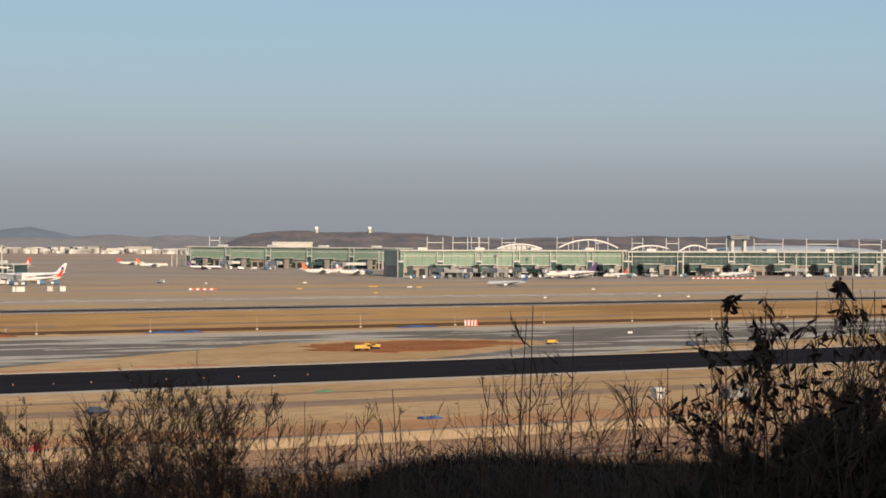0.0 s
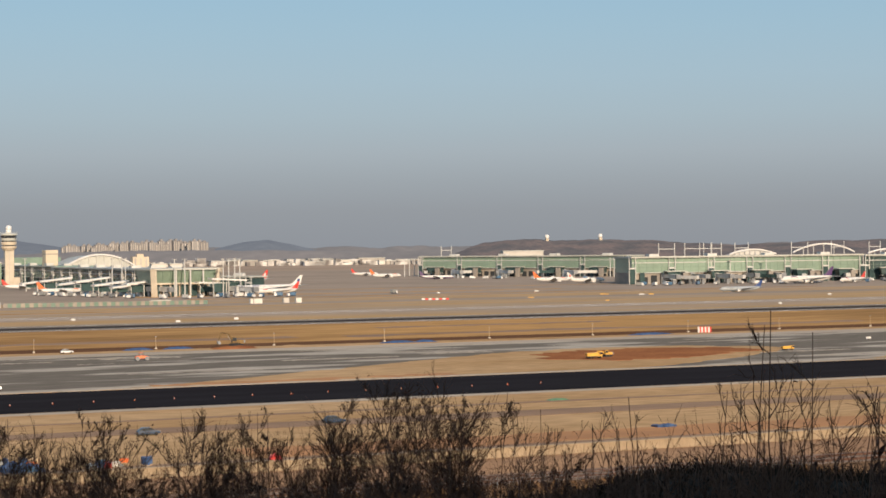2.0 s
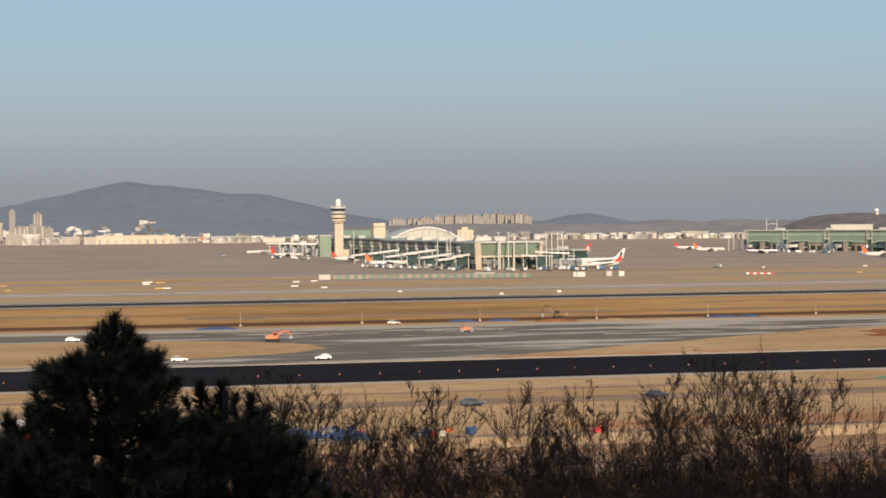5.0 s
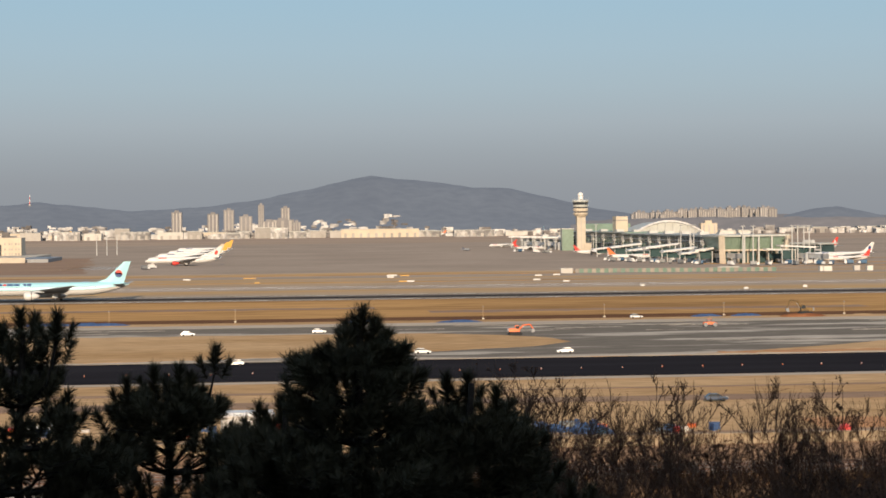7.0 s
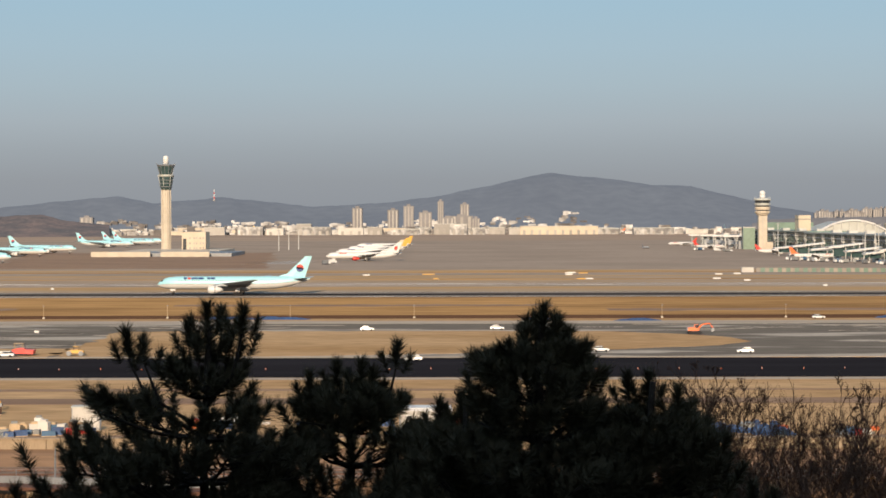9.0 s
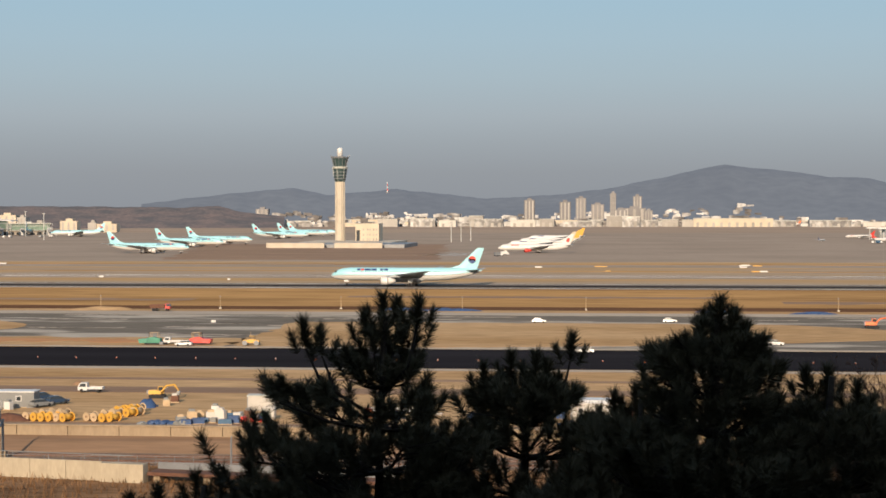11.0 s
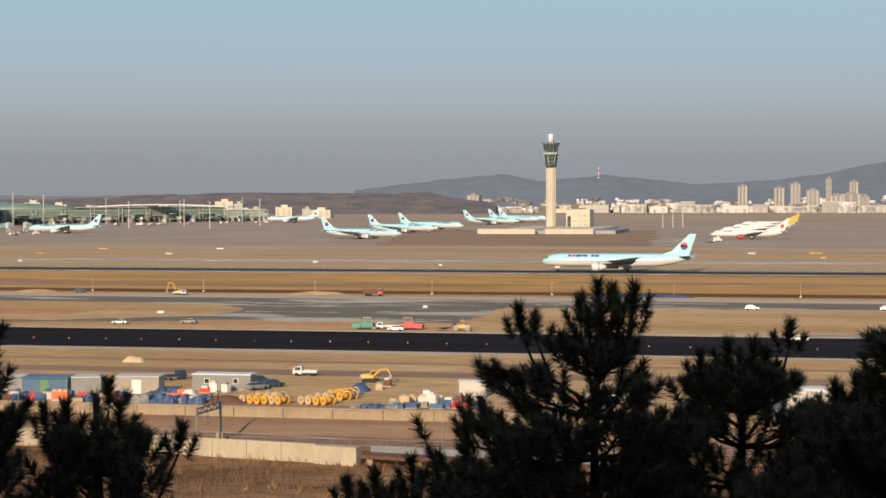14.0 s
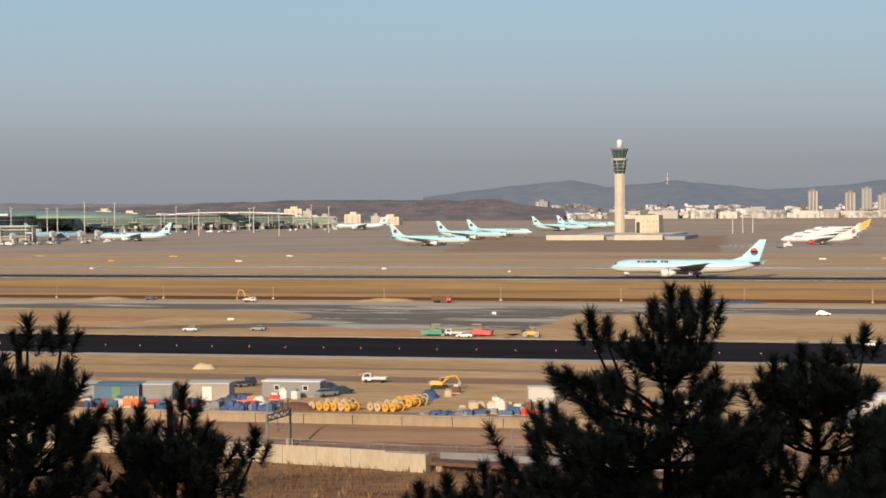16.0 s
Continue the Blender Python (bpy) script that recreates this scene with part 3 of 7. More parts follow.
def plate(root, tip, name_t=0.5):
    """A wing or fin: root and tip each (leading point, trailing point, thickness), with a rounded section."""
    bm = bmesh.new()
    secs = []
    up = None
    for lead, trail, th in (root, tip):
        lead, trail = Vector(lead), Vector(trail)
        secs.append((lead, trail, th))
    span = (secs[1][0] - secs[0][0])
    nrm = (secs[0][1] - secs[0][0]).cross(span).normalized()
    rings = []
    for lead, trail, th in secs:
        ch = trail - lead
        rings.append([bm.verts.new(lead + ch * u + nrm * th * w) for u, w in ((0, 0), (0.12, 0.42), (0.4, 0.5), (1, 0.03), (1, -0.03), (0.4, -0.5), (0.12, -0.42))])
    n = len(rings[0])
    for i in range(n):
        f = bm.faces.new((rings[0][i], rings[0][(i + 1) % n], rings[1][(i + 1) % n], rings[1][i]))
    bm.faces.new(rings[0][::-1])
    bm.faces.new(rings[1])
    bmesh.ops.recalc_face_normals(bm, faces=bm.faces)
    return bm


def airliner(m, length=73.9, upper="white", lower="white", fin="white", fin2=None, emblem=False, engine="white", titles="navy", label="", group="parked airliners", four=False):
    """A wide-body jet, nose along +x, standing on its wheels; k scales a 74 m aircraft."""
    k = length / 73.9
    p = thing("airliner", label, "aircraft", m, group)

    def S(*v):
        return tuple(c * k for c in v)
    st = [(37.0, 0.15, 4.9), (36.6, 0.75, 4.95), (35.6, 1.45, 5.1), (34.0, 2.2, 5.35), (31.5, 2.8, 5.6), (28, 3.08, 5.7), (-14, 3.1, 5.7), (-20, 2.95, 5.85), (-26, 2.4, 6.3), (-31, 1.65, 6.9), (-35, 0.85, 7.4), (-36.6, 0.35, 7.6)]
    st = [S(*s) for s in st]
    bm = bmesh.new()
    shell_into(bm, st, -8, 188)
    body = part("upper_fuselage", bm, M[upper], p)
    bm = bmesh.new()
    shell_into(bm, st, 188, 352)
    part("lower_fuselage", bm, M[lower], p)
    if upper != lower:
        bm = bmesh.new()
        for a in (-9, 187):
            shell_into(bm, [(x, r * 1.012 + 0.02, z) for x, r, z in st[1:-1]], a - 1.5, a + 2.5, 1)
        part("cheat_line", bm, M["silver"], p, "silver stripe")
    bm = bmesh.new()
    shell_into(bm, [S(35.3, 1.62, 5.12), S(34.1, 2.2, 5.37)], 38, 142, 8)
    part("cockpit_window", bm, M["window"], body)
    bm = bmesh.new()
    for s in (1, -1):
        for i in range(46):
            x = 26 - i * 1.05 if i < 46 else 0
            y = s * 3.1 * math.cos(radians(20))
            box_into(bm, *(c * k for c in (x, x + 0.34, min(y, y + s * 0.06), max(y, y + s * 0.06), 6.55, 7.0)))
    part("cabin_window_row", bm, M["window"], body)
    if titles:
        widths = (1.5, 1.5, 2.9, 2.6, 0, 1.4, 2.0) if emblem else (2.6, 1.8, 2.4)
        for s in (1, -1):
            x = 24.0
            for i, w in enumerate(widths):
                if w:
                    bm = bmesh.new()
                    st2 = [S(x - w, 3.13, 5.7), S(x, 3.13, 5.7)]
                    shell_into(bm, st2, *((33, 57) if s > 0 else (123, 147)), 4)
                    part("title_bar", bm, M["red"] if (emblem and i == 1) else M[titles], body)
                x -= w + 0.35 if w else 1.4
    bm = bmesh.new()
    shell_into(bm, [S(11, 0.6, 4.0), S(8, 2.3, 4.1), S(-6, 2.5, 4.0), S(-11, 0.7, 4.3)], 180, 360)
    part("belly_fairing", bm, M[lower], p)
    for s in (1, -1):
        wing = part("wing", plate((S(10.5, s * 2.2, 4.6), S(-4.5, s * 2.2, 4.3), 1.5 * k), (S(-13.0, s * 32.2, 8.2), S(-15.2, s * 32.4, 8.15), 0.25 * k)), M["wing_grey"], p, "pale grey swept wing")
        part("flap", plate((S(-4.0, s * 3.4, 4.2), S(-6.6, s * 3.4, 3.6), 0.4 * k), (S(-9.6, s * 20, 6.5), S(-11.2, s * 20, 6.1), 0.25 * k)), M["wing_grey"], wing)
        for ex, ey in (((8.5, 9.7), (-1.0, 20.5)) if four else ((8.2, 9.7),)):
            eng = part("engine", lathe([(1.35 * k, 0), (1.85 * k, 0.5 * k), (2.0 * k, 2.2 * k), (1.75 * k, 4.2 * k), (1.2 * k, 5.6 * k), (0.75 * k, 7.0 * k)], 16,
                       Matrix.Translation(S(ex + 3.2, s * ey, 2.75 + (ey - 9.7) * 0.1)) @ Matrix.Rotation(radians(-90), 4, "Y")), M[engine], p)
            part("fan", lathe([(1.25 * k, -0.02 * k), (1.25 * k, 0.1 * k)], 14, Matrix.Translation(S(ex + 3.25, s * ey, 2.75 + (ey - 9.7) * 0.1)) @ Matrix.Rotation(radians(-90), 4, "Y")), M["dark"], eng)
            part("cowl_gap", lathe([(2.02 * k, 0), (2.02 * k, 0.28 * k)], 16, Matrix.Translation(S(ex - 0.2, s * ey, 2.75 + (ey - 9.7) * 0.1)) @ Matrix.Rotation(radians(-90), 4, "Y")), M["dark"], eng)
            part("pylon", plate((S(ex + 1.5, s * ey, 4.4), S(ex - 6, s * ey, 4.4), 0.5 * k), (S(ex - 2.5, s * ey, 5.5), S(ex - 9, s * ey, 5.3), 0.4 * k)), M["wing_grey"], eng)
        part("tailplane", plate((S(-28.5, s * 1.2, 7.4), S(-34.5, s * 1.0, 7.4), 0.7 * k), (S(-36.2, s * 10.7, 8.4), S(-38.2, s * 10.7, 8.4), 0.2 * k)), M["wing_grey"], p)
    finp = part("tail_fin", plate((S(-23.8, 0, 8.4), S(-34.2, 0, 8.4), 0.95 * k), (S(-34.3, 0, 18.4), S(-37.6, 0, 18.5), 0.3 * k)), M[fin], p)
    part("fin_root", plate((S(-19.5, 0, 8.3), S(-30, 0, 8.3), 0.5 * k), (S(-26, 0, 10.2), S(-31, 0, 10.2), 0.4 * k)), M[fin], finp)
    if emblem or fin2:
        for s in (1, -1):
            for half, colour in ((0, "red"), (180, "navy")) if emblem else ((0, fin2),):
                bm = bmesh.new()
                cx, cz, rr = -31.8 * k, 12.7 * k, 1.8 * k
                rot = 25
                outline = []
                if emblem:
                    # one half of a two-colour swirl
                    for a in range(0, 181, 20):
                        outline.append((rr * math.cos(radians(a)), rr * math.sin(radians(a))))
                    for a in range(180, -1, -30):
                        outline.append((-rr / 2 + rr / 2 * math.cos(radians(180 - a)), rr * 0.42 * math.sin(radians(180 - a))))
                    for a in range(180, 361, 30):
                        outline.append((rr / 2 + rr / 2 * math.cos(radians(a)), rr * 0.42 * math.sin(radians(a))))
                else:
                    outline = [(rr * 0.9 * math.cos(radians(a)), rr * 1.3 * math.sin(radians(a))) for a in range(0, 360, 30)]
                c, sn = math.cos(radians(half + rot)), math.sin(radians(half + rot))
                seen, pts = set(), []
                for u, v in outline:
                    key = (round(u, 2), round(v, 2))
                    if key not in seen:
                        seen.add(key)
                        pts.append(bm.verts.new((cx + c * u - sn * v, s * 0.42 * k, cz + sn * u + c * v)))
                bm.faces.new(pts)
                bmesh.ops.triangulate(bm, faces=bm.faces)
                part("emblem", bm, M[colour], finp, "round tail emblem")
    for gx, gy, name in ((29.5, 0, "nose_gear"), (-2.5, 5.5, "main_gear"), (-2.5, -5.5, "main_gear")):
        gear = part(name, tube(S(gx, gy * 0.9, 3.6), S(gx, gy, 0.9), 0.24 * k, 0.2 * k, 8), M["silver"], p)
        for dx in ((0,) if gy == 0 or length < 60 else (-1.5, 0, 1.5)):
            for dy in (-0.55, 0.55):
                part("wheel", lathe([(0.45 * k, -0.22 * k), (0.64 * k, -0.14 * k), (0.64 * k, 0.14 * k), (0.45 * k, 0.22 * k)], 12, Matrix.Translation(S(gx + dx, gy + dy, 0.645)) @ Matrix.Rotation(radians(90), 4, "X")), M["dark"], gear)
        part("gear_door", box(*(c * k for c in (gx - 1.2, gx + 1.2, gy - 0.06 + (0.9 if gy > 0 else -0.9 if gy else 0.7), gy + 0.06 + (0.9 if gy > 0 else -0.9 if gy else 0.7), 1.9, 3.4))), M[lower], gear)
    return p


BLUE_LIVERY = dict(upper="sky_blue", lower="white", fin="sky_blue", emblem=True)
# the one rolling along the main runway
airliner(spot(-108, 893.7, 0.1, 180), label="pale blue and white twin-engine airliner rolling on the runway", **BLUE_LIVERY)
parked = airliner(spot(-405, 1531.3, 0.07, -8), label="pale blue and white airliner parked on the apron", **BLUE_LIVERY)
for x, y, h in ((-430.3, 1783.4, -12), (-438.6, 2298, -10), (-438.5, 2462.9, -10), (-439.6, 2540.8, -12)):
    copy_thing(parked, spot(x, y, 0.07, h))
jumbo = airliner(spot(-432.8, 1927.7, 0.07, -8), 74, four=True, label="pale blue four-engine airliner parked on the apron", **BLUE_LIVERY)
copy_thing(parked, spot(-762.8, 1728.6, 0.07, 188))
copy_thing(parked, spot(-746.6, 2456, 0.07, 186))
copy_thing(parked, spot(-1020.6, 2584.3, 0.07, 100))
copy_thing(parked, spot(-949.9, 2634.7, 0.07, 80))
copy_thing(parked, spot(-867, 2626.9, 0.07, 95))
copy_thing(parked, spot(-877.6, 1781.9, 0.07, 60))
for x, y, h in ((572.4, 4547.9, 60), (610.8, 4489, 65), (622.3, 4280.7, 70), (586.9, 4967.4, 60)):
    copy_thing(parked, spot(x, y, 0.07, h))
airliner(spot(-79.7, 1566.3, 0.07, 186), 63.5, fin="white", fin2="red", engine="red", titles="red", label="white airliner with red engines and a red tail mark, parked")
airliner(spot(-82.7, 1739.6, 0.07, 186), 63.5, fin="beige", fin2="yellow", titles="navy", label="white airliner with a cream tail in the parked row")
airliner(spot(-82.1, 1895, 0.07, 186), 63.5, fin="yellow", titles="navy", label="white airliner with a golden tail in the parked row")
row4 = airliner(spot(-82.7, 2081.9, 0.07, 186), 63.5, fin="yellow", label="white airliner with a golden tail ending the row")
airliner(spot(-452, 4393.4, 0.07, 0), 66, fin="yellow", titles="yellow", label="white freighter with a yellow tail far beyond the apron")
# short-haul jets round the first terminal
red_jet = airliner(spot(283.3, 2338.4, 0.07, 200), 40, fin="red", titles="red", label="white short-haul jet with a red tail, parked", group="short-haul jets")
for x, y, h in ((283.7, 2096.1, 20), (308.4, 1805.8, 5), (448.1, 1432.8, 190), (820.3, 2246.6, 10), (996, 1425.7, 200)):
    copy_thing(red_jet, spot(x, y, 0.07, h))
orange_jet = airliner(spot(302.5, 1575.8, 0.07, 8), 44, fin="orange", titles="orange", label="white short-haul jet with an orange tail, parked", group="short-haul jets")
for x, y, h in ((807.4, 1667, 5), (786.4, 2080.6, 10)):
    copy_thing(orange_jet, spot(x, y, 0.07, h))
airliner(spot(460.7, 1488.4, 0.07, 190), 58, fin="white", fin2="navy", label="white airliner with a pale tail behind the terminal", group="short-haul jets")
white_jet = airliner(spot(815.8, 1608.9, 0.07, 8), 44, fin="white", fin2="red", label="plain white jet with a white tail, parked", group="short-haul jets")
copy_thing(white_jet, spot(1124.3, 1411.1, 0.07, 190))
airliner(spot(789.8, 1927.5, 0.07, -10), 40, fin="purple", lower="purple", titles="", label="white and purple short-haul jet at its gate", group="short-haul jets")
airliner(spot(948.5, 1428.3, 0.07, 185), 60, fin="purple", titles="purple", label="white airliner with a purple tail at its gate", group="parked airliners")
airliner(spot(750, 1219, 0.07, 175), 36, upper="wing_grey", lower="wing_grey", fin="navy", titles="", label="small grey jet on the taxiway", group="short-haul jets")
big_red = airliner(spot(533.6, 1817.3, 0.07, 200), 60, fin="red", fin2="white", titles="red", label="white airliner with a large red tail behind the terminal")
for x, y, h in ((317.5, 4195.1, 180), (352.2, 4149.4, 180), (397.3, 4250.3, 180), (422.6, 4215.8, 182)):
    copy_thing(orange_jet, spot(x, y, 0.07, h))
# light trainer on the apron
airliner(spot(216.6, 2143, 0.07, 60), 19, fin="navy", upper="white", lower="wing_grey", titles="", label="small business jet alone on the apron", group="short-haul jets")


# ---- terminals ----
def facade(name, p, q, depth, h, label, glass="glass_band", base_h=0.42, pier=45.0, dark_gaps=True, roof="roof", canopy=True):
    """A straight run of terminal between the ground points p and q, front facing the runway side."""
    (x0, y0), (x1, y1) = p, q
    w = math.hypot(x1 - x0, y1 - y0)
    b = thing(name, label, "terminal building", pose(x0, y0, 0, 0, 0, math.degrees(math.atan2(y1 - y0, x1 - x0))))
    hb = h * base_h
    part("base_wall", box(0, w, 1.5, depth, 0, hb), M["base_wall"], b, "grey-beige lower wall")
    glazing = part("glazing", box(0.3, w - 0.3, 0.0, depth - 1, hb + 0.02, h - 1.3), M[glass], b, "green-tinted upper glazing")
    bars = bmesh.new()
    n = int(w / 7.5)
    for i in range(n + 1):
        box_into(bars, 0.3 + (w - 0.6) * i / n - 0.12, 0.3 + (w - 0.6) * i / n + 0.12, -0.25, 0, hb, h - 1.3)
    for z in (hb + (h - hb) * 0.33, hb + (h - hb) * 0.62):
        box_into(bars, 0.3, w - 0.3, -0.2, -0.02, z - 0.12, z + 0.12)
    part("mullions", bars, M["green_roof"], glazing)
    part("transom", box(0.3, w - 0.3, -0.5, -0.26, hb + (h - hb) * 0.62 - 0.35, hb + (h - hb) * 0.62 + 0.35), M["steel_white"], glazing)
    part("sill_band", box(-0.5, w + 0.5, -0.9, 0.2, hb - 0.5, hb + 0.1), M["steel_white"], b)
    part("roof", box(-1.5, w + 1.5, -2.5, depth + 1.5, h - 1.3, h), M[roof], b)
    part("roof_edge", box(-1.6, w + 1.6, -3.0, -2.5, h - 0.7, h + 0.3), M["roof"], b)
    # lower storey openings
    n = max(1, int(w / 9))
    random.seed(int(x0) & 255)
    for i in range(n):
        xx = w * (i + 0.5) / n
        part("bay_opening", box(xx - 3.1, xx + 3.1, 1.3, 1.55, 0.2, hb * random.choice((0.4, 0.62, 0.75))), M["window"], b)
    n = max(1, int(w / pier))
    for i in range(n + 1):
        xx = w * i / n
        for s in (-3.2, 3.2):
            part("pier", box(xx + s - 0.3, xx + s + 0.3, -2.3, -1.7, 0, h - 0.4), M["steel_white"], b)
        part("link_bridge", box(xx - 2.7, xx + 2.7, -2.6, -0.3, h * 0.55, h * 0.55 + 1.4), M["steel_white"], b)
        if dark_gaps:
            part("stair_core", box(xx - 2.7, xx + 2.7, -2.2, 0.6, 0, h * 0.55), M["glass_dark"], b, "dark glazed stair core")
            part("stair_core", box(xx + 8, xx + 13, -1.0, 1.2, 0, hb), M["glass_dark"], b, "dark glazed stair core")
    if canopy:
        n = max(1, int(w / 60))
        for i in range(n):
            xx = w * (i + 0.5) / n
            part("rooftop_unit", box(xx - 5, xx + 5, depth * 0.4, depth * 0.6, h, h + 2.4), M["steel_white"], b)
    return b


def jet_bridge(x, y, heading, length=34.0, z=6.0, white=True):
    """A covered boarding bridge on legs, rotunda at its root, pointing along +x."""
    b = thing("jet_bridge", "white boarding bridge on steel legs" if white else "glazed boarding bridge on steel legs", "jet bridge", spot(x, y, 0, heading), "boarding bridges")
    part("rotunda", lathe([(2.8, 0), (2.8, z + 3.6), (3.1, z + 3.7), (0.4, z + 4.6)], 12, None, False), M["steel_white"], b)
    part("tunnel", box(2.5, length * 0.55, -1.6, 1.6, z, z + 3.0), M["white" if white else "glass_dark"], b)
    part("outer_tunnel", box(length * 0.5, length, -1.9, 1.9, z - 0.3, z + 3.2), M["steel_white" if white else "glass_dark"], b)
    part("roof", box(2.5, length + 0.4, -2.1, 2.1, z + 3.2, z + 3.5), M["white"], b)
    part("cab", box(length, length + 3.4, -2.4, 2.4, z - 0.4, z + 3.4), M["grey_steel"], b)
    for s in (-1, 1):
        part("leg", tube((length * 0.75, s * 2.4, 0), (length * 0.75, s * 2.4, z), 0.4, 0.4, 6), M["steel_white"], b)
        part("wheel", lathe([(0.6, -0.3), (0.6, 0.3)], 10, Matrix.Translation((length * 0.75, s * 2.4, 0.6)) @ Matrix.Rotation(radians(90), 4, "X")), M["dark"], b)
    part("stair", box(length + 0.2, length + 1.4, -5.0, -2.4, 0, z * 0.8), M["grey_steel"], b)
    return b


def light_mast(x, y, h=30.0, cross=True, pair=0.0, z=0.0):
    m = thing("light_mast", "tall white floodlight mast" if not pair else "pair of white roof masts joined by a crossbeam", "light mast", pose(x, y, z), "floodlight masts")
    for s in ((0,) if not pair else (-pair / 2, pair / 2)):
        part("pole", tube((s, 0, 0), (s, 0, h), 0.55, 0.4, 8), M["steel_white"], m)
    if pair:
        part("crossbeam", box(-pair / 2, pair / 2, -0.3, 0.3, h * 0.84, h * 0.84 + 0.7), M["steel_white"], m)
    else:
        part("lamp_bar", box(-1.8, 1.8, -0.4, 0.4, h, h + 0.7), M["steel_white"], m)
        for i in range(2):
            part("floodlight", box(-1.5 + i * 1.8, -0.3 + i * 1.8, -0.8, -0.4, h - 0.2, h + 0.6), M["grey_steel"], m)
    return m


def arch(x, y, z, span, rise, heading=0.0, thick=1.3, wide=3.0, label="white curved roof arch over the terminal", fill=None, depth=30.0):
    a = thing("roof_arch", label, "roof arch", pose(x, y, z, 0, 0, heading), "roof arches")
    n = 18

    def P(i, t):
        u = -1 + 2 * i / n
        return u * span / 2, rise * (1 - u * u) + t
    bm = bmesh.new()
    rows = []
    for i in range(n + 1):
        px, pz = P(i, 0)
        _, pt = P(i, thick)
        rows.append([bm.verts.new(c) for c in ((px, 0, pz), (px, wide, pz), (px, wide, pt), (px, 0, pt))])
    for r0, r1 in zip(rows, rows[1:]):
        for j in range(4):
            bm.faces.new((r0[j], r1[j], r1[(j + 1) % 4], r0[(j + 1) % 4]))
    bm.faces.new(rows[0])
    bm.faces.new(rows[-1][::-1])
    bmesh.ops.recalc_face_normals(bm, faces=bm.faces)
    part("rib", bm, M["white"], a)
    if fill:
        bm = bmesh.new()
        rows = []
        for i in range(n + 1):
            px, pz = P(i, -0.4)
            rows.append([bm.verts.new(c) for c in ((px * 0.97, 2, 0), (px * 0.97, 2, max(pz, 0.05)), (px * 0.97, depth, max(pz, 0.05)))])
        for r0, r1 in zip(rows, rows[1:]):
            for j in range(2):
                bm.faces.new((r0[j], r1[j], r1[j + 1], r0[j + 1]))
        bmesh.ops.recalc_face_normals(bm, faces=bm.faces)
        part("vault", bm, M[fill], a)
        for i in range(2, n - 1, 2):
            px, pz = P(i, 0)
            part("post", tube((px, 0.8, 0), (px, 0.8, pz + 0.3), 0.45, 0.45, 6), M["steel_white"], a)
    else:
        for i in range(3, n - 2, 3):
            px, pz = P(i, 0)
            part("post", tube((px, wide / 2, -2), (px, wide / 2, pz + 0.3), 0.45, 0.45, 6), M["steel_white"], a)
    return a


# the long eastern concourse and its shoulder
facade("terminal_east", (859.9, 2148.1), (1020.1, 1906.9), 40, 25, "long green-glazed terminal wing with pale piers", pier=52)
facade("terminal_east", (822.5, 1528.6), (1064, 1508.4), 40, 25.5, "green-glazed terminal wing behind boarding bridges", pier=36)
facade("terminal_east", (1084.2, 1530.1), (1399.6, 1437.6), 60, 24.5, "long dark green terminal front with white piers", "glass_dark", pier=48)
facade("terminal_east", (1399.6, 1437.6), (1760, 1560), 60, 24.5, "far end of the green terminal front", "glass_dark", pier=48)
# dark rounded head where the two wings meet
head = thing("terminal_rotunda", "dark glazed corner pavilion of the terminal", "terminal building", pose(860.8, 1568.7, 0))
part("glazing", lathe([(15, 0), (16, 10), (19, 23.5)], 10, Matrix.Scale(1, 4), False), M["glass_dark"], head)
part("roof", lathe([(20, 23.4), (20.5, 24.6), (19, 25.2)], 10, None, False), M["roof"], head)
for a in range(180, 361, 30):
    part("column", tube((15.5 * math.cos(radians(a)), 15.5 * math.sin(radians(a)), 0), (19.6 * math.cos(radians(a)), 19.6 * math.sin(radians(a)), 24), 0.7, 0.7, 6), M["concrete"], head)
for x, y in ((854.6, 1518.8), (880.7, 1510.9), (902.8, 1504.2), (939, 1519), (963.3, 1511.7), (916.7, 1726.3), (1149.7, 1539.6), (1206.3, 1523.2), (1272.9, 1503.9), (1334.4, 1486.1), (893, 1976.3), (853.2, 2024.9), (919.3, 1859)):
    jet_bridge(x, y + 6, -95, 30, 5.5, x < 1100)
for x, y in ((869.9, 1566), (878.5, 1563.5), (877.5, 1537.5), (904.1, 1529.5), (921.3, 1524.3), (954.7, 1514.3), (1005.2, 1525.9), (1135, 1515.2), (1253.1, 1480.6), (1313.5, 1462.9), (836, 2153.3), (858.1, 2192.8), (864.4, 2191.5), (872.8, 2189.7), (979.8, 1879.6), (984.3, 1878.5), (1002.4, 1873.9)):
    light_mast(x, y - 8, 21)
# roof masts, arches and rooftop frames behind the eastern front
for px, py, pz, pair in ((906.46, 2178.97, 24.33, 14), (907.11, 1612.34, 25.32, 18), (955.75, 1642.12, 25.13, 22), (965.74, 1636.26, 25.19, 14), (974.69, 1630.94, 25.24, 12), (1022.68, 1660.31, 25.05, 16), (1072.66, 1628.46, 25.36, 20), (1132.85, 1648.23, 25.26, 16),
                         (1164.00, 1626.38, 25.46, 14), (1164.28, 1564.28, 24.79, 16), (1200.47, 1536.67, 23.87, 26), (1242.00, 1503.30, 24.19, 38), (1283.52, 1468.02, 24.53, 42), (1319.43, 1435.83, 24.84, 30)):
    light_mast(px, py, pz + 14 if pz < 24 else 38, pair=pair)
arch(1027.47, 1645.57, 25.18, 50, 5, -14, label="white curved roof arch over the terminal", fill="steel_white", depth=18)
arch(1098.91, 1622.96, 26.62, 66, 8.5, -14, fill=None)
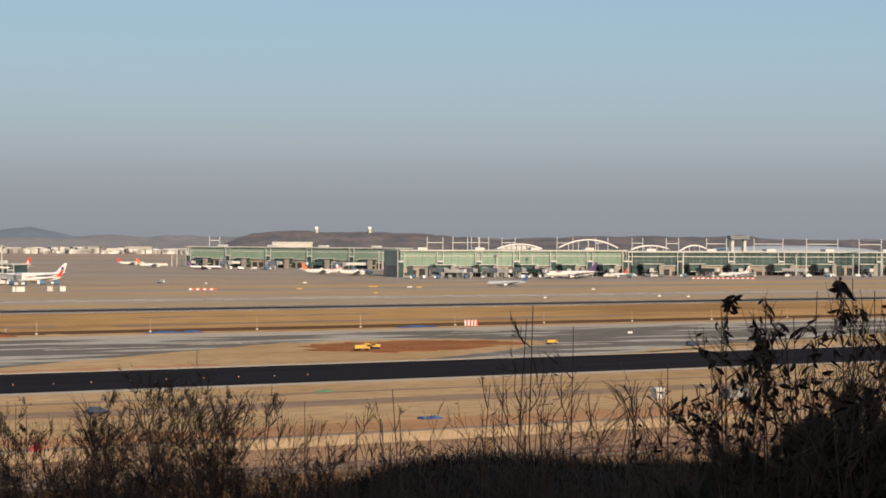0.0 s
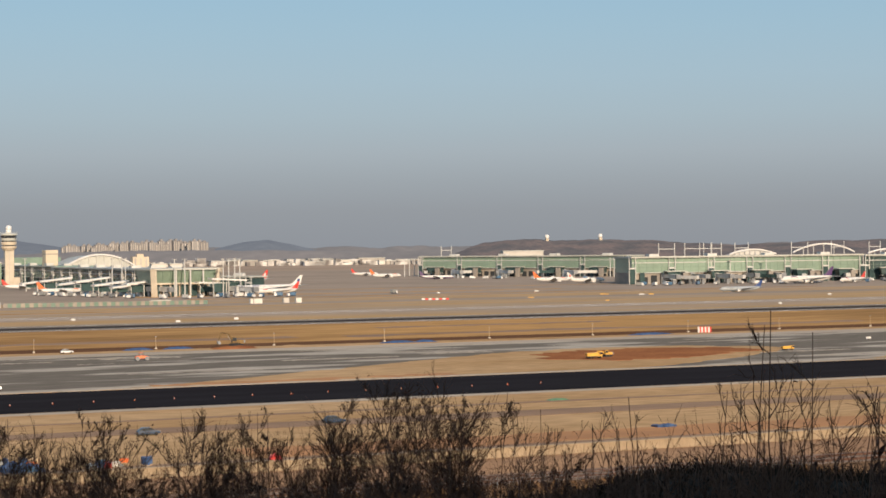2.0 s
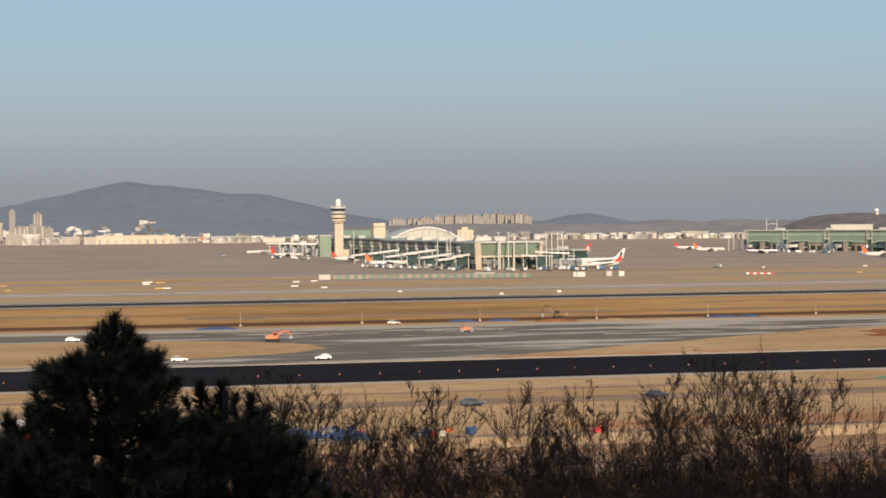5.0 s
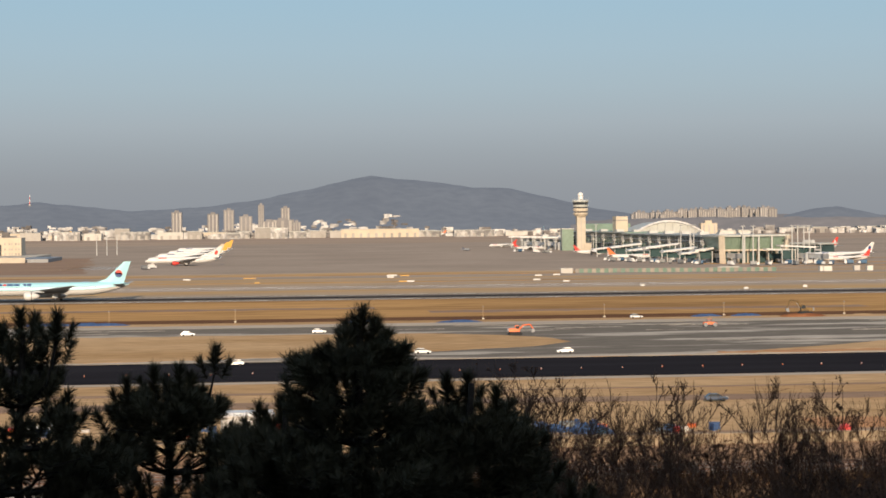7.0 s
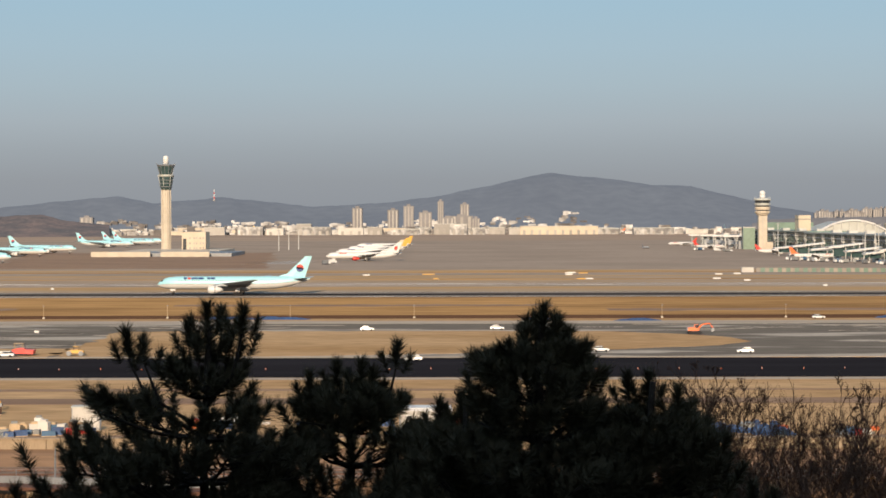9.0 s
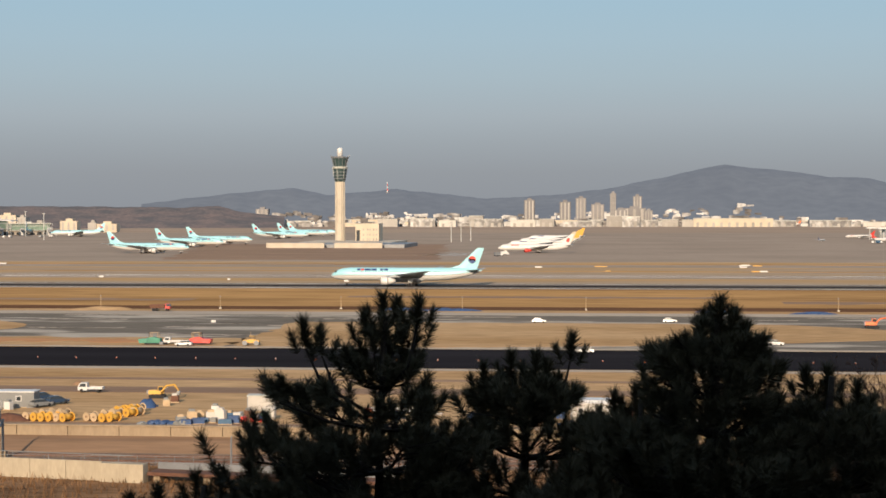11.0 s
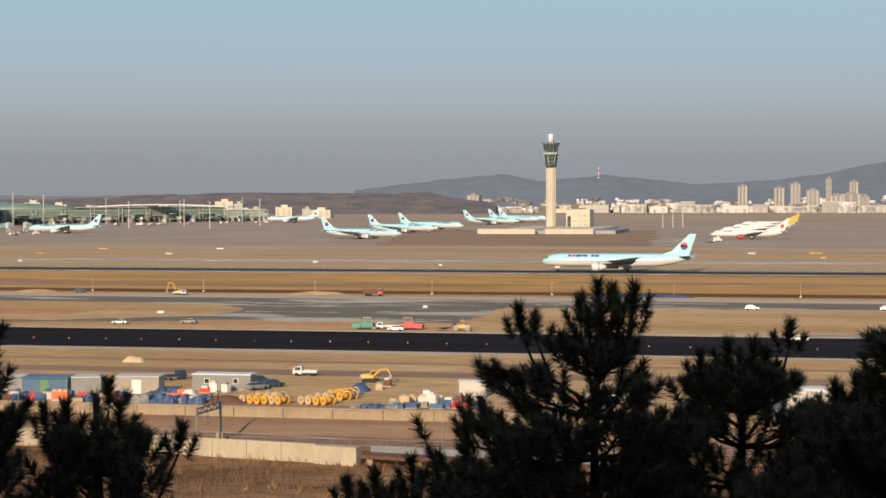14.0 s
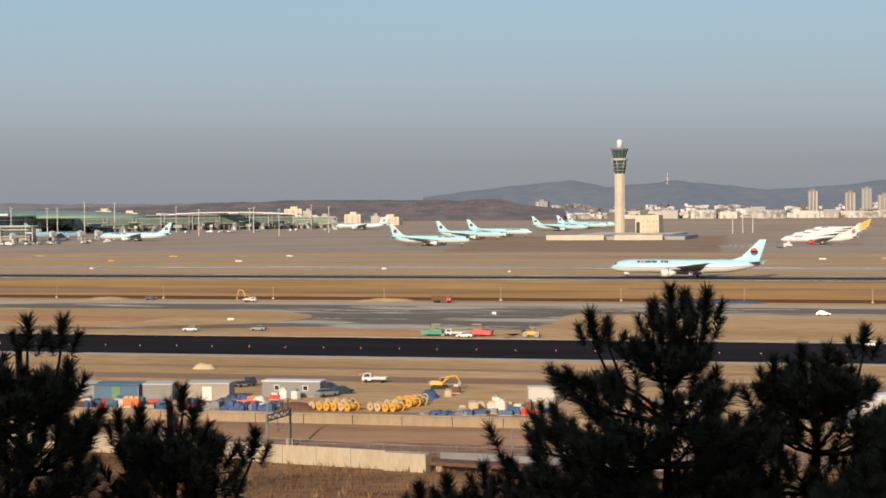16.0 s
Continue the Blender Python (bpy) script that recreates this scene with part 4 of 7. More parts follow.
arch(1152.21, 1585.56, 25.19, 44, 4, -14)
arch(1189.02, 1558.15, 23.67, 34, 6, -14)
block = thing("roof_pavilion", "grey angular pavilion raised over the terminal roof", "roof pavilion", pose(1279.71, 1601.52, 34.42))
part("canopy", slab([(-14, -6), (12, -6), (15, 8), (-8, 8)], 2.5, 6.5), M["grey_steel"], block)
for s in (-8, 9):
    part("support", box(s - 2, s + 2, -2, 2, -16, 2.6), M["steel_white"], block)
hall = thing("terminal_hall", "grey-blue vaulted hall behind the terminal front", "terminal building", pose(1381.8, 1632.7, 0, 0, 0, -14))
part("vault", lathe([(62, 0), (62, 14), (56, 22), (40, 27), (15, 30)], 16, Matrix.Diagonal((2.3, 0.5, 1, 1))), M["wing_grey"], hall)
shed(1004.3, 2161.4, 52, 20, 30, M["shed"], -14, "pale service block behind the terminal roof", False)


def gate_lounge(x, y, heading, seed=0):
    """A glazed gate room on columns before the terminal, with its boarding tunnel reaching out."""
    rng = random.Random(seed)
    g = thing("gate_lounge", "dark glazed gate lounge with a white roof and boarding tunnel", "gate lounge", spot(x, y, 0, heading), "gate lounges")
    w = rng.uniform(6, 9)
    room = part("glazing", prism([(-w, 4.5), (w, 4.5), (w + 1.2, 11.5), (-w - 1.2, 11.5)], -9, 0), M["glass_dark"], g, "dark green glazing")
    part("floor_band", box(-w - 0.3, w + 0.3, -9.3, 0, 4.0, 4.5), M["steel_white"], room)
    part("roof", box(-w - 2.5, w + 2.5, -11, 0, 11.5, 12.2), M["roof"], g)
    part("stair_tower", box(w - 3, w + 1.5, -13.5, -9.5, 0, 10.5), M["base_wall"], g)
    side = rng.choice((-1, 1))
    tip = (side * rng.uniform(6, 16), -rng.uniform(26, 34))
    a = math.atan2(tip[1] + 8, tip[0])
    ln = math.hypot(tip[0], tip[1] + 8)
    m = pose(0, -8, 0, 0, 0, math.degrees(a))
    part("tunnel", box(0, ln, -1.7, 1.7, 4.6, 7.8, m), M["steel_white" if seed % 3 else "glass_dark"], g)
    part("cab", box(ln, ln + 3.0, -2.1, 2.1, 4.5, 7.8, m), M["steel_white"], g)
    part("support", box(ln * 0.72, ln * 0.72 + 1.2, -2.2, 2.2, 0, 4.6, m), M["grey_steel"], g)
    return g


for k, (p, q, n) in enumerate((((859.9, 2148.1), (1020.1, 1906.9), 5), ((842, 1526), (1064, 1508.4), 5), ((1084.2, 1530.1), (1399.6, 1437.6), 7), ((-1097.7, 2287.8), (-893.5, 2601), 6), ((-1067, 1903.1), (-1097.7, 2287.8), 3))):
    for i in range(n):
        f = (i + 0.45) / n
        head_deg = math.degrees(math.atan2(q[1] - p[1], q[0] - p[0]))
        off = 3.4
        gate_lounge(p[0] + (q[0] - p[0]) * f + off * math.sin(radians(head_deg)), p[1] + (q[1] - p[1]) * f - off * math.cos(radians(head_deg)), head_deg, 10 * k + i)

# the middle concourse with its arched hall
facade("terminal_mid", (368.8, 1962.3), (387.3, 1574.4), 46, 20, "dark glazed concourse behind white boarding bridges", "glass_dark", pier=38, base_h=0.3)
facade("terminal_mid", (428.3, 1551.2), (450, 1516.3), 20, 14, "low glazed end of the concourse", "glass_dark", pier=30)
facade("terminal_mid", (344.8, 2221.1), (371.5, 1960.5), 40, 21, "green-roofed terminal wing behind the ramp tower", "glass_dark", pier=38, roof="green_roof")
facade("terminal_mid", (321.6, 2436.8), (351, 2216.5), 40, 13, "glazed concourse wing with white boarding bridges", "glass_dark", pier=30)
pav = thing("terminal_pavilion", "flared green-glass pavilion with pale corner buttresses", "terminal building", pose(371.4, 1434, 0, 0, 0, 8))
w = 23.5
bm = bmesh.new()
lo = [bm.verts.new(c) for c in ((-w, 0, 11), (w, 0, 11), (w, 34, 11), (-w, 34, 11))]
hi = [bm.verts.new(c) for c in ((-w - 3, -5, 21), (w + 3, -5, 21), (w + 3, 38, 21), (-w - 3, 38, 21))]
for i in range(4):
    bm.faces.new((lo[i], lo[(i + 1) % 4], hi[(i + 1) % 4], hi[i]))
bm.faces.new(hi)
bm.faces.new(lo[::-1])
part("upper_glazing", bm, M["glass_band"], pav, "green glass leaning outward")
for i in range(9):
    xx = -w + 2 * w * i / 8
    part("mullion", tube((xx, -0.1, 11), (xx * 1.12, -5.1, 21), 0.18, 0.18, 4), M["green_roof"], pav)
part("lower_glazing", box(-w + 2, w - 2, 2, 30, 0, 9.6), M["glass_dark"], pav)
part("floor_band", box(-w - 0.5, w + 0.5, -1.2, 34, 9.6, 11), M["concrete"], pav)
part("roof", box(-w - 5, w + 5, -7, 40, 21, 22.4), M["roof"], pav)
for s in (-1, 1):
    part("buttress", plate(((s * (w - 0.5), -2, 0), (s * (w + 4.5), -2, 0), 5), ((s * (w + 2), -6, 22.2), (s * (w + 7), -6, 22.2), 5)), M["concrete"], pav, "pale curved corner buttress")
for xx in (-9, 3, 14):
    part("column", tube((xx, -6.4, 0), (xx, -6.4, 21), 0.7, 0.7, 8), M["steel_white"], pav)
for i in range(6):
    part("lower_pier", box(-w + 4 + i * 8, -w + 5.6 + i * 8, 1.2, 2, 0, 9.6), M["concrete"], pav)
arch(441.81, 2073.45, 18.45, 82, 13, 8, 1.8, 4, "wide white arch of the terminal hall", fill="roof", depth=60)
arch(444.94, 2088.12, 18.32, 74, 10, 8, 1.4, 4, "inner white arch of the terminal hall")
slabtower = thing("service_tower", "beige slab tower beside the arched hall", "building", pose(389.5, 2022.1, 0, 0, 0, 8))
part("wall", box(-6, 8, 40, 52, 0, 38), M["beige"], slabtower)
part("vent_band", box(-6.1, 8.1, 39.8, 52.1, 33, 34.2), M["shed_grey"], slabtower)
block2 = tower_block(625.5, 2668.4, 24, 27, M["beige"], 0, "beige office block behind the concourse", "office block", "", 16)
shed(620.1, 2536.2, 20, 14, 17, M["shed"], 0, "white rooftop plant room", False)
shed(639.6, 2518.4, 16, 14, 17, M["shed"], 0, "white rooftop plant room", False)
shed(553.2, 2737.7, 24, 14, 24, M["shed"], 0, "white rooftop plant room", False)
greenhall = thing("green_roof_hall", "hall with a broad green metal roof", "terminal building", pose(420.9, 2356.7, 0, 0, 0, 8))
part("wall", box(-30, 26, 0, 60, 0, 20), M["glass_dark"], greenhall)
part("roof", slab([(-38, -4), (30, -4), (24, 70), (-20, 70)], 20, 29), M["green_roof"], greenhall)
part("gable", box(26, 40, -2, 4, 0, 24), M["steel_white"], greenhall)
glassblock = thing("glass_block", "green-glass block beside the ramp tower", "building", pose(325.9, 2066.6, 0))
part("glazing", box(-7, 6, 8, 20, 0, 24), M["glass_band"], glassblock)
part("roof", box(-7.5, 6.5, 7.5, 20.5, 24, 25), M["roof"], glassblock)
for i, (x, y) in enumerate(((312.2, 1718.6), (314.8, 1639.7), (320.9, 1588.5), (326.6, 1540.3), (331.9, 1494.8), (341.1, 1469.6), (347.6, 1446.4), (396.8, 1420.7), (401.8, 1399.1))):
    # high white canopies on columns in front of the concourse
    c = thing("gate_canopy", "sloping white gate canopy on columns", "canopy", pose(x, y + 6, 0, 0, 0, 10), "gate canopies")
    up = (9.5, 12.5, 10.5, 13.5, 11.0)[i % 5]
    plane_bm = bmesh.new()
    box_into(plane_bm, -19, 11, -4, 4, up - 1.0, up + 0.3, Matrix.Rotation(radians(-6 if i < 7 else 3), 4, "Y"))
    part("canopy", plane_bm, M["white"], c)
    for xx, yy in ((-14, 2), (-4, 0), (7, -3)):
        part("column", tube((xx, yy, 0), (xx, yy, up + xx * 0.1 - 0.8), 0.5, 0.5, 6), M["steel_white"], c)
    part("screen", box(-14, 6, 1, 1.6, 3.5, up - 3), M["glass_dark"], c, "dark glass screen")
    jet_bridge(x + 3, y - 6, -75, 22, 4.5)
for x, y in ((300.9, 2253.9), (307.9, 2203.8), (315.8, 2155), (320.9, 2109.9)):
    c = thing("gate_canopy", "sloping white gate canopy on columns", "canopy", pose(x, y + 6, 0, 0, 0, 10), "gate canopies")
    part("canopy", slab([(-20, 0), (12, -6), (12, -1.5), (-20, 5)], 13.5, 15), M["white"], c)
    for xx, yy in ((-16, 2), (-4, 0), (9, -3)):
        part("column", tube((xx, yy, 0), (xx, yy, 13.6), 0.5, 0.5, 6), M["steel_white"], c)
    jet_bridge(x, y - 6, -75, 24, 5)
for x, y in ((394.8, 1402.7), (398.7, 1400.7), (407.7, 1415), (411.3, 1413.1), (360.6, 1420.4), (367.8, 1416.7), (369.4, 1684.5), (372.1, 1656.8), (374.9, 1655.2), (335.9, 1949.1)):
    light_mast(x, y, 29)

# the western terminal
facade("terminal_west", (-1097.7, 2287.8), (-893.5, 2601), 50, 22, "long western terminal with green glazing and a pale curved roof", pier=46, dark_gaps=False)
facade("terminal_west", (-893.5, 2601), (-839.7, 2624.3), 30, 17, "stepped end of the western terminal", pier=30, dark_gaps=False)
facade("terminal_west", (-1067, 1903.1), (-1097.7, 2287.8), 60, 24, "dark glazed shoulder of the western terminal", "glass_dark", pier=40, dark_gaps=False)
facade("terminal_west", (-928.7, 1623.7), (-840, 1650.5), 40, 17, "nearer glazed gate wing of the western terminal", "glass_dark", pier=26, dark_gaps=False)
wroof = thing("curved_roof", "green-grey sweeping roof of the western terminal", "roof", pose(-1128.4, 2201.7, 0, 0, 0, 0))
part("shell", lathe([(120, 20), (112, 24), (90, 27), (50, 29.5), (10, 30.5)], 20, Matrix.Diagonal((1.5, 0.5, 1, 1))), M["green_roof"], wroof)
arch(-951.00, 2473.48, 20.82, 210, 3.5, 0, 1.2, 30, "long pale curved roof of the western terminal")
for x, y, h in ((-927.5, 1781.5, 34), (-915, 1840.2, 33), (-918, 1870.8, 33), (-948.3, 2003.3, 40), (-943.2, 2075.9, 38), (-948.2, 2280.1, 33), (-804.1, 2000.7, 30), (-806.3, 2188.4, 32), (-705.8, 1999, 30), (-706.3, 2184.3, 32), (-821.6, 2461.7, 34), (-1068.8, 2332.2, 32), (-1079.1, 2332.8, 32), (-878, 2367.7, 30)):
    light_mast(x, y, h)
for x, y in ((-871.6, 1700.5), (-867.1, 1754.1), (-848.8, 1782.2), (-842.9, 1810.9), (-845.4, 1626.1)):
    jet_bridge(x, y, -60, 36, 6)
for x, y in ((-990.1, 2474.3), (-917.5, 2521), (-865.8, 2570.7), (-825.7, 2567.2), (-986.8, 2195.9), (-961.7, 2237.1), (-941.6, 2470.7), (-897.2, 2573.5)):
    jet_bridge(x, y + 8, -70, 34, 6, False)
for x, y, w_, h_ in ((-1822.4, 3961.8, 55, 42), (-1693, 3813.2, 60, 36), (-1073.1, 3123.9, 60, 44), (-1045.3, 3119.7, 30, 38), (-887.2, 2878.1, 50, 30), (-843.5, 2941.5, 60, 22), (-914.9, 2815, 40, 26), (-868.7, 2944.9, 26, 25)):
    d_ = math.hypot(x, y)
    f_ = min(1.0, 3300 / d_)
    tower_block(x * f_, y * f_, w_ * 0.55, h_ * 0.62, M["shed_grey"] if w_ < 45 else M["beige"], 0, "pale service building behind the western terminal", "building", "service buildings", 20)


# ---- plants on the lookout slope ----
M.update(
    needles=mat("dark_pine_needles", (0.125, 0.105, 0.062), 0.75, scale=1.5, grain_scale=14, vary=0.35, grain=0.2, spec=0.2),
    bark=mat("grey_brown_bark", (0.055, 0.042, 0.033), 0.95, scale=5, grain_scale=30, vary=0.35, grain=0.25, bump=0.5, spec=0.1),
    twig=mat("dry_shrub_twigs", (0.16, 0.092, 0.062), 0.9, scale=3, grain_scale=20, vary=0.35, spec=0.1),
    dead_leaf=mat("withered_brown_leaves", (0.21, 0.105, 0.06), 0.85, scale=4, grain_scale=20, tint=(0.11, 0.055, 0.035), spec=0.1),
    # darker copy of the withered leaves, with shade put into its colour
    dark_leaf=mat("shade_dark_withered_leaves", (0.075, 0.042, 0.03), 0.8, scale=4, grain_scale=20, vary=0.3, spec=0.15),
    # undergrowth colour taken nearly to black, painting in the slope's deep shade
    brush=mat("shade_darkened_undergrowth", (0.024, 0.019, 0.014), 0.95, scale=0.5, grain_scale=4, tint=(0.04, 0.028, 0.019), spec=0.05),
)


def raw_part(name, verts, faces, material, parent=None, label=""):
    me = bpy.data.meshes.new(name)
    me.from_pydata(verts, [], faces)
    me.materials.append(material)
    ob = new(name, me)
    if parent is not None:
        ob.parent = parent
    if label:
        ob["label"] = label
    return ob


def bent_into(bm, pts, r0, r1, seg=5):
    """A tapered limb through points."""
    rings = []
    for i, p in enumerate(pts):
        a, b = Vector(pts[max(i - 1, 0)]), Vector(pts[min(i + 1, len(pts) - 1)])
        t = (b - a).to_track_quat("Z", "Y").to_matrix()
        r = r0 + (r1 - r0) * i / (len(pts) - 1)
        rings.append([bm.verts.new(Vector(p) + t @ Vector((r * math.cos(2 * math.pi * k / seg), r * math.sin(2 * math.pi * k / seg), 0))) for k in range(seg)])
    for a, b in zip(rings, rings[1:]):
        for k in range(seg):
            f = bm.faces.new((a[k], a[(k + 1) % seg], b[(k + 1) % seg], b[k]))
            f.smooth = True
    bm.faces.new(rings[-1])


def tuft(rng, verts, faces, p, u, size=1.0, n=80):
    """A dense rounded brush of fine needles round a shoot that points along u."""
    u = u / np.linalg.norm(u)
    a = np.cross(u, [0.3, 0.9, 0.2])
    a /= np.linalg.norm(a)
    b = np.cross(u, a)
    n = int(n * 2.3)
    ang = rng.uniform(0, 2 * np.pi, n)
    along = rng.uniform(0, 1, n) ** 0.75
    spread = np.radians(78 - 48 * along + rng.normal(0, 9, n))
    start = p + np.outer(along * 0.13 * size, u)
    radial = np.outer(np.cos(ang), a) + np.outer(np.sin(ang), b)
    way = np.outer(np.cos(spread), u) + radial * np.sin(spread)[:, None]
    tip = start + way * (size * rng.uniform(0.05, 0.088, n))[:, None]
    side = np.cross(way, rng.normal(size=(n, 3)))
    side /= np.linalg.norm(side, axis=1)[:, None] + 1e-9
    side *= 0.0030 * size
    k = sum(len(v) for v in verts)
    verts.append(np.stack((start + side, start - side, tip), 1).reshape(-1, 3))
    faces.append(np.arange(k, k + 3 * n).reshape(-1, 3))


def pine(x, y, top, width, leaders, seed, dense=1.0, cone=0.5, start=0.22, profile=None, label="dark young pine with brush-like needle tufts, in shade"):
    """A young pine; width: half-spread of the crown 1.2 m under the top; leaders: (dx, dz) of tall shoots near the top."""
    rng = np.random.default_rng(seed)
    zg = ground_z(x, y) - 0.1
    top -= 0.06
    t = thing("pine_tree", label, "tree", pose(x, y, zg), "pines below the lookout")
    hgt = top - zg
    verts, faces = [], []
    path = [(0.03 * math.sin(i * 1.3 + seed), 0.03 * math.cos(i * 1.7 + seed), hgt * i / 8) for i in range(9)]
    bm = bmesh.new()
    bent_into(bm, path, 0.085, 0.018, 7)
    part("trunk", bm, M["bark"], t)
    twigs = bmesh.new()

    def trunk_at(z):
        f = min(max(z / hgt * 8, 0), 7.999)
        i = int(f)
        return np.array(path[i]) * (1 - f + i) + np.array(path[i + 1]) * (f - i)
    for dx, dz in leaders:
        base = trunk_at(hgt - 0.30 - abs(dx) * 0.6)
        end = np.array([dx * width, rng.uniform(-0.3, 0.3) * width * 0.6, hgt + dz - 0.17])
        mid = base * 0.45 + end * 0.55 + np.array([dx * width * 0.18, 0, -0.05])
        lb = bmesh.new()
        bent_into(lb, [base, mid, end], 0.014, 0.007, 5)
        part("limb", lb, M["bark"], t)
        tuft(rng, verts, faces, end, np.array([dx * 0.15, 0, 1.0]), 1.15, 150)
        for sx in (-0.045, 0.045):
            tuft(rng, verts, faces, end + [sx, rng.uniform(-0.04, 0.04), -0.035], np.array([sx * 9, 0.1, 1.0]), 0.95, 80)
    depth = start
    while depth < min(hgt - 0.6, 2.1):
        z = hgt - depth
        reach = width * min(1.75, 0.11 + 0.95 * depth) if profile is None else float(np.interp(depth, profile[0], profile[1]))
        full = 1.0 if profile is None else float(np.interp(depth, (0.5, 0.9), (1.0, 1.4)))
        n = int(rng.integers(5, 8) * dense * full)
        a0 = rng.uniform(0, 360)
        for i in range(n):
            a = radians(a0 + 360 * i / n + rng.uniform(-20, 20))
            ln = reach * rng.uniform(0.55, 1.05) * (1.0 if profile is None else 1.0 - 0.22 * math.cos(a))
            rise = ln * rng.uniform(0.05, 0.42)
            p0 = trunk_at(z)
            out = np.array([math.cos(a), math.sin(a), 0])
            p1 = p0 + out * ln * 0.5 + [0, 0, rise * 0.3]
            p2 = p0 + out * ln + [0, 0, rise]
            p2[2] = min(p2[2], hgt - 0.22 - cone * ln)
            lb = bmesh.new()
            bent_into(lb, [p0, p1, p2], 0.016, 0.006, 4)
            part("limb", lb, M["bark"], t)
            tuft(rng, verts, faces, p2, out * 0.45 + [0, 0, 1.0], rng.uniform(0.9, 1.15), 90)
            m = int((3 + 8.5 * ln) * dense * full)
            for _ in range(m):
                f = rng.uniform(0.3, 1.0)
                q0 = p0 * (1 - f) + p2 * f
                sd = np.array([-out[1], out[0], 0]) * rng.choice((-1, 1))
                q1 = q0 + (out * 0.5 + sd * rng.uniform(0.4, 1.0) + [0, 0, rng.uniform(0.1, 0.8)]) * rng.uniform(0.07, 0.20)
                tube_into(twigs, q0, q1, 0.006, 0.004, 3, False)
                q1[2] = min(q1[2], hgt - 0.20 - cone * math.hypot(q1[0], q1[1]))
                tuft(rng, verts, faces, q1, out * 0.4 + sd * 0.35 + [0, 0, rng.uniform(0.6, 1.2)], rng.uniform(0.85, 1.2), 80)
        depth += rng.uniform(0.17, 0.26)
    part("twig_mass", twigs, M["bark"], t)["kind"] = "stuff"
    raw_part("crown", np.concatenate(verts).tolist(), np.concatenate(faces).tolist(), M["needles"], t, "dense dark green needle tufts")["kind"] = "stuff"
    return t


pine(-1.49, 10.90, 36.82, 0.74, ((-0.60, -0.01), (-0.52, -0.07), (-0.16, 0.02), (-0.02, 0.13), (0.09, 0.10), (0.30, 0.13), (0.26, 0.02), (0.02, 0.0), (-0.08, -0.06), (0.14, -0.06)), 3, 1.05, 0.45, 0.42, ((0.4, 0.55, 0.7, 0.9, 1.2, 2.0), (0.08, 0.24, 0.54, 0.72, 0.82, 0.86)))
pine(-0.71, 11.58, 36.52, 0.62, ((-0.1, 0.04), (0.50, 0.16), (0.15, 0.05), (-0.35, -0.02), (0.25, 0.0)), 5, 1.25, 0.35)
pine(0.46, 10.19, 36.88, 0.62, ((0.0, 0.10), (-0.06, 0.05), (0.10, 0.04), (-0.16, -0.02), (0.18, -0.04), (0.26, -0.12)), 8, 1.25, 0.38, 0.22, ((0.2, 0.3, 0.42, 0.52, 0.56, 0.72, 1.0, 2.0), (0.07, 0.20, 0.25, 0.20, 0.18, 0.42, 0.62, 0.66)))
pine(1.08, 10.54, 36.52, 0.58, ((0.0, 0.05), (-0.2, 0.04), (0.25, -0.02)), 9, 1.3, 0.6)
pine(0.01, 10.80, 36.39, 0.42, ((0.0, 0.04), (0.2, 0.0), (-0.3, 0.0)), 10, 1.2, 0.5)
pine(-4.65, 8.85, 36.75, 0.36, ((0.20, 0.12), (0.62, 0.12), (0.80, -0.10), (-0.5, 0.0)), 12, 1.2, 0.8)
pine(-4.07, 9.57, 36.35, 0.50, ((0.04, 0.09), (-0.38, -0.02), (-0.70, -0.05), (0.22, -0.02), (0.85, -0.14)), 14, 1.0, 0.7)
pine(-2.53, 10.71, 35.83, 0.56, ((-0.1, 0.07), (0.15, 0.06), (0.45, 0.02), (0.8, -0.03), (-0.45, 0.0), (-0.75, -0.05)), 15, 1.0, 0.3)
pine(-0.35, 9.99, 36.05, 0.55, ((0.0, 0.03), (0.3, 0.0)), 18, 1.2, 0.4)
pine(6.45, 7.11, 36.67, 0.42, ((0.0, 0.05), (-0.25, 0.0), (0.3, 0.02)), 20, 1.3, 0.6)
pine(6.22, 7.57, 36.35, 0.45, ((0.0, 0.04), (-0.3, 0.0), (0.3, 0.03)), 21, 1.2, 0.5)
pine(1.74, 11.06, 35.84, 0.45, ((0.0, 0.03), (0.3, -0.02)), 22, 1.1, 0.5)


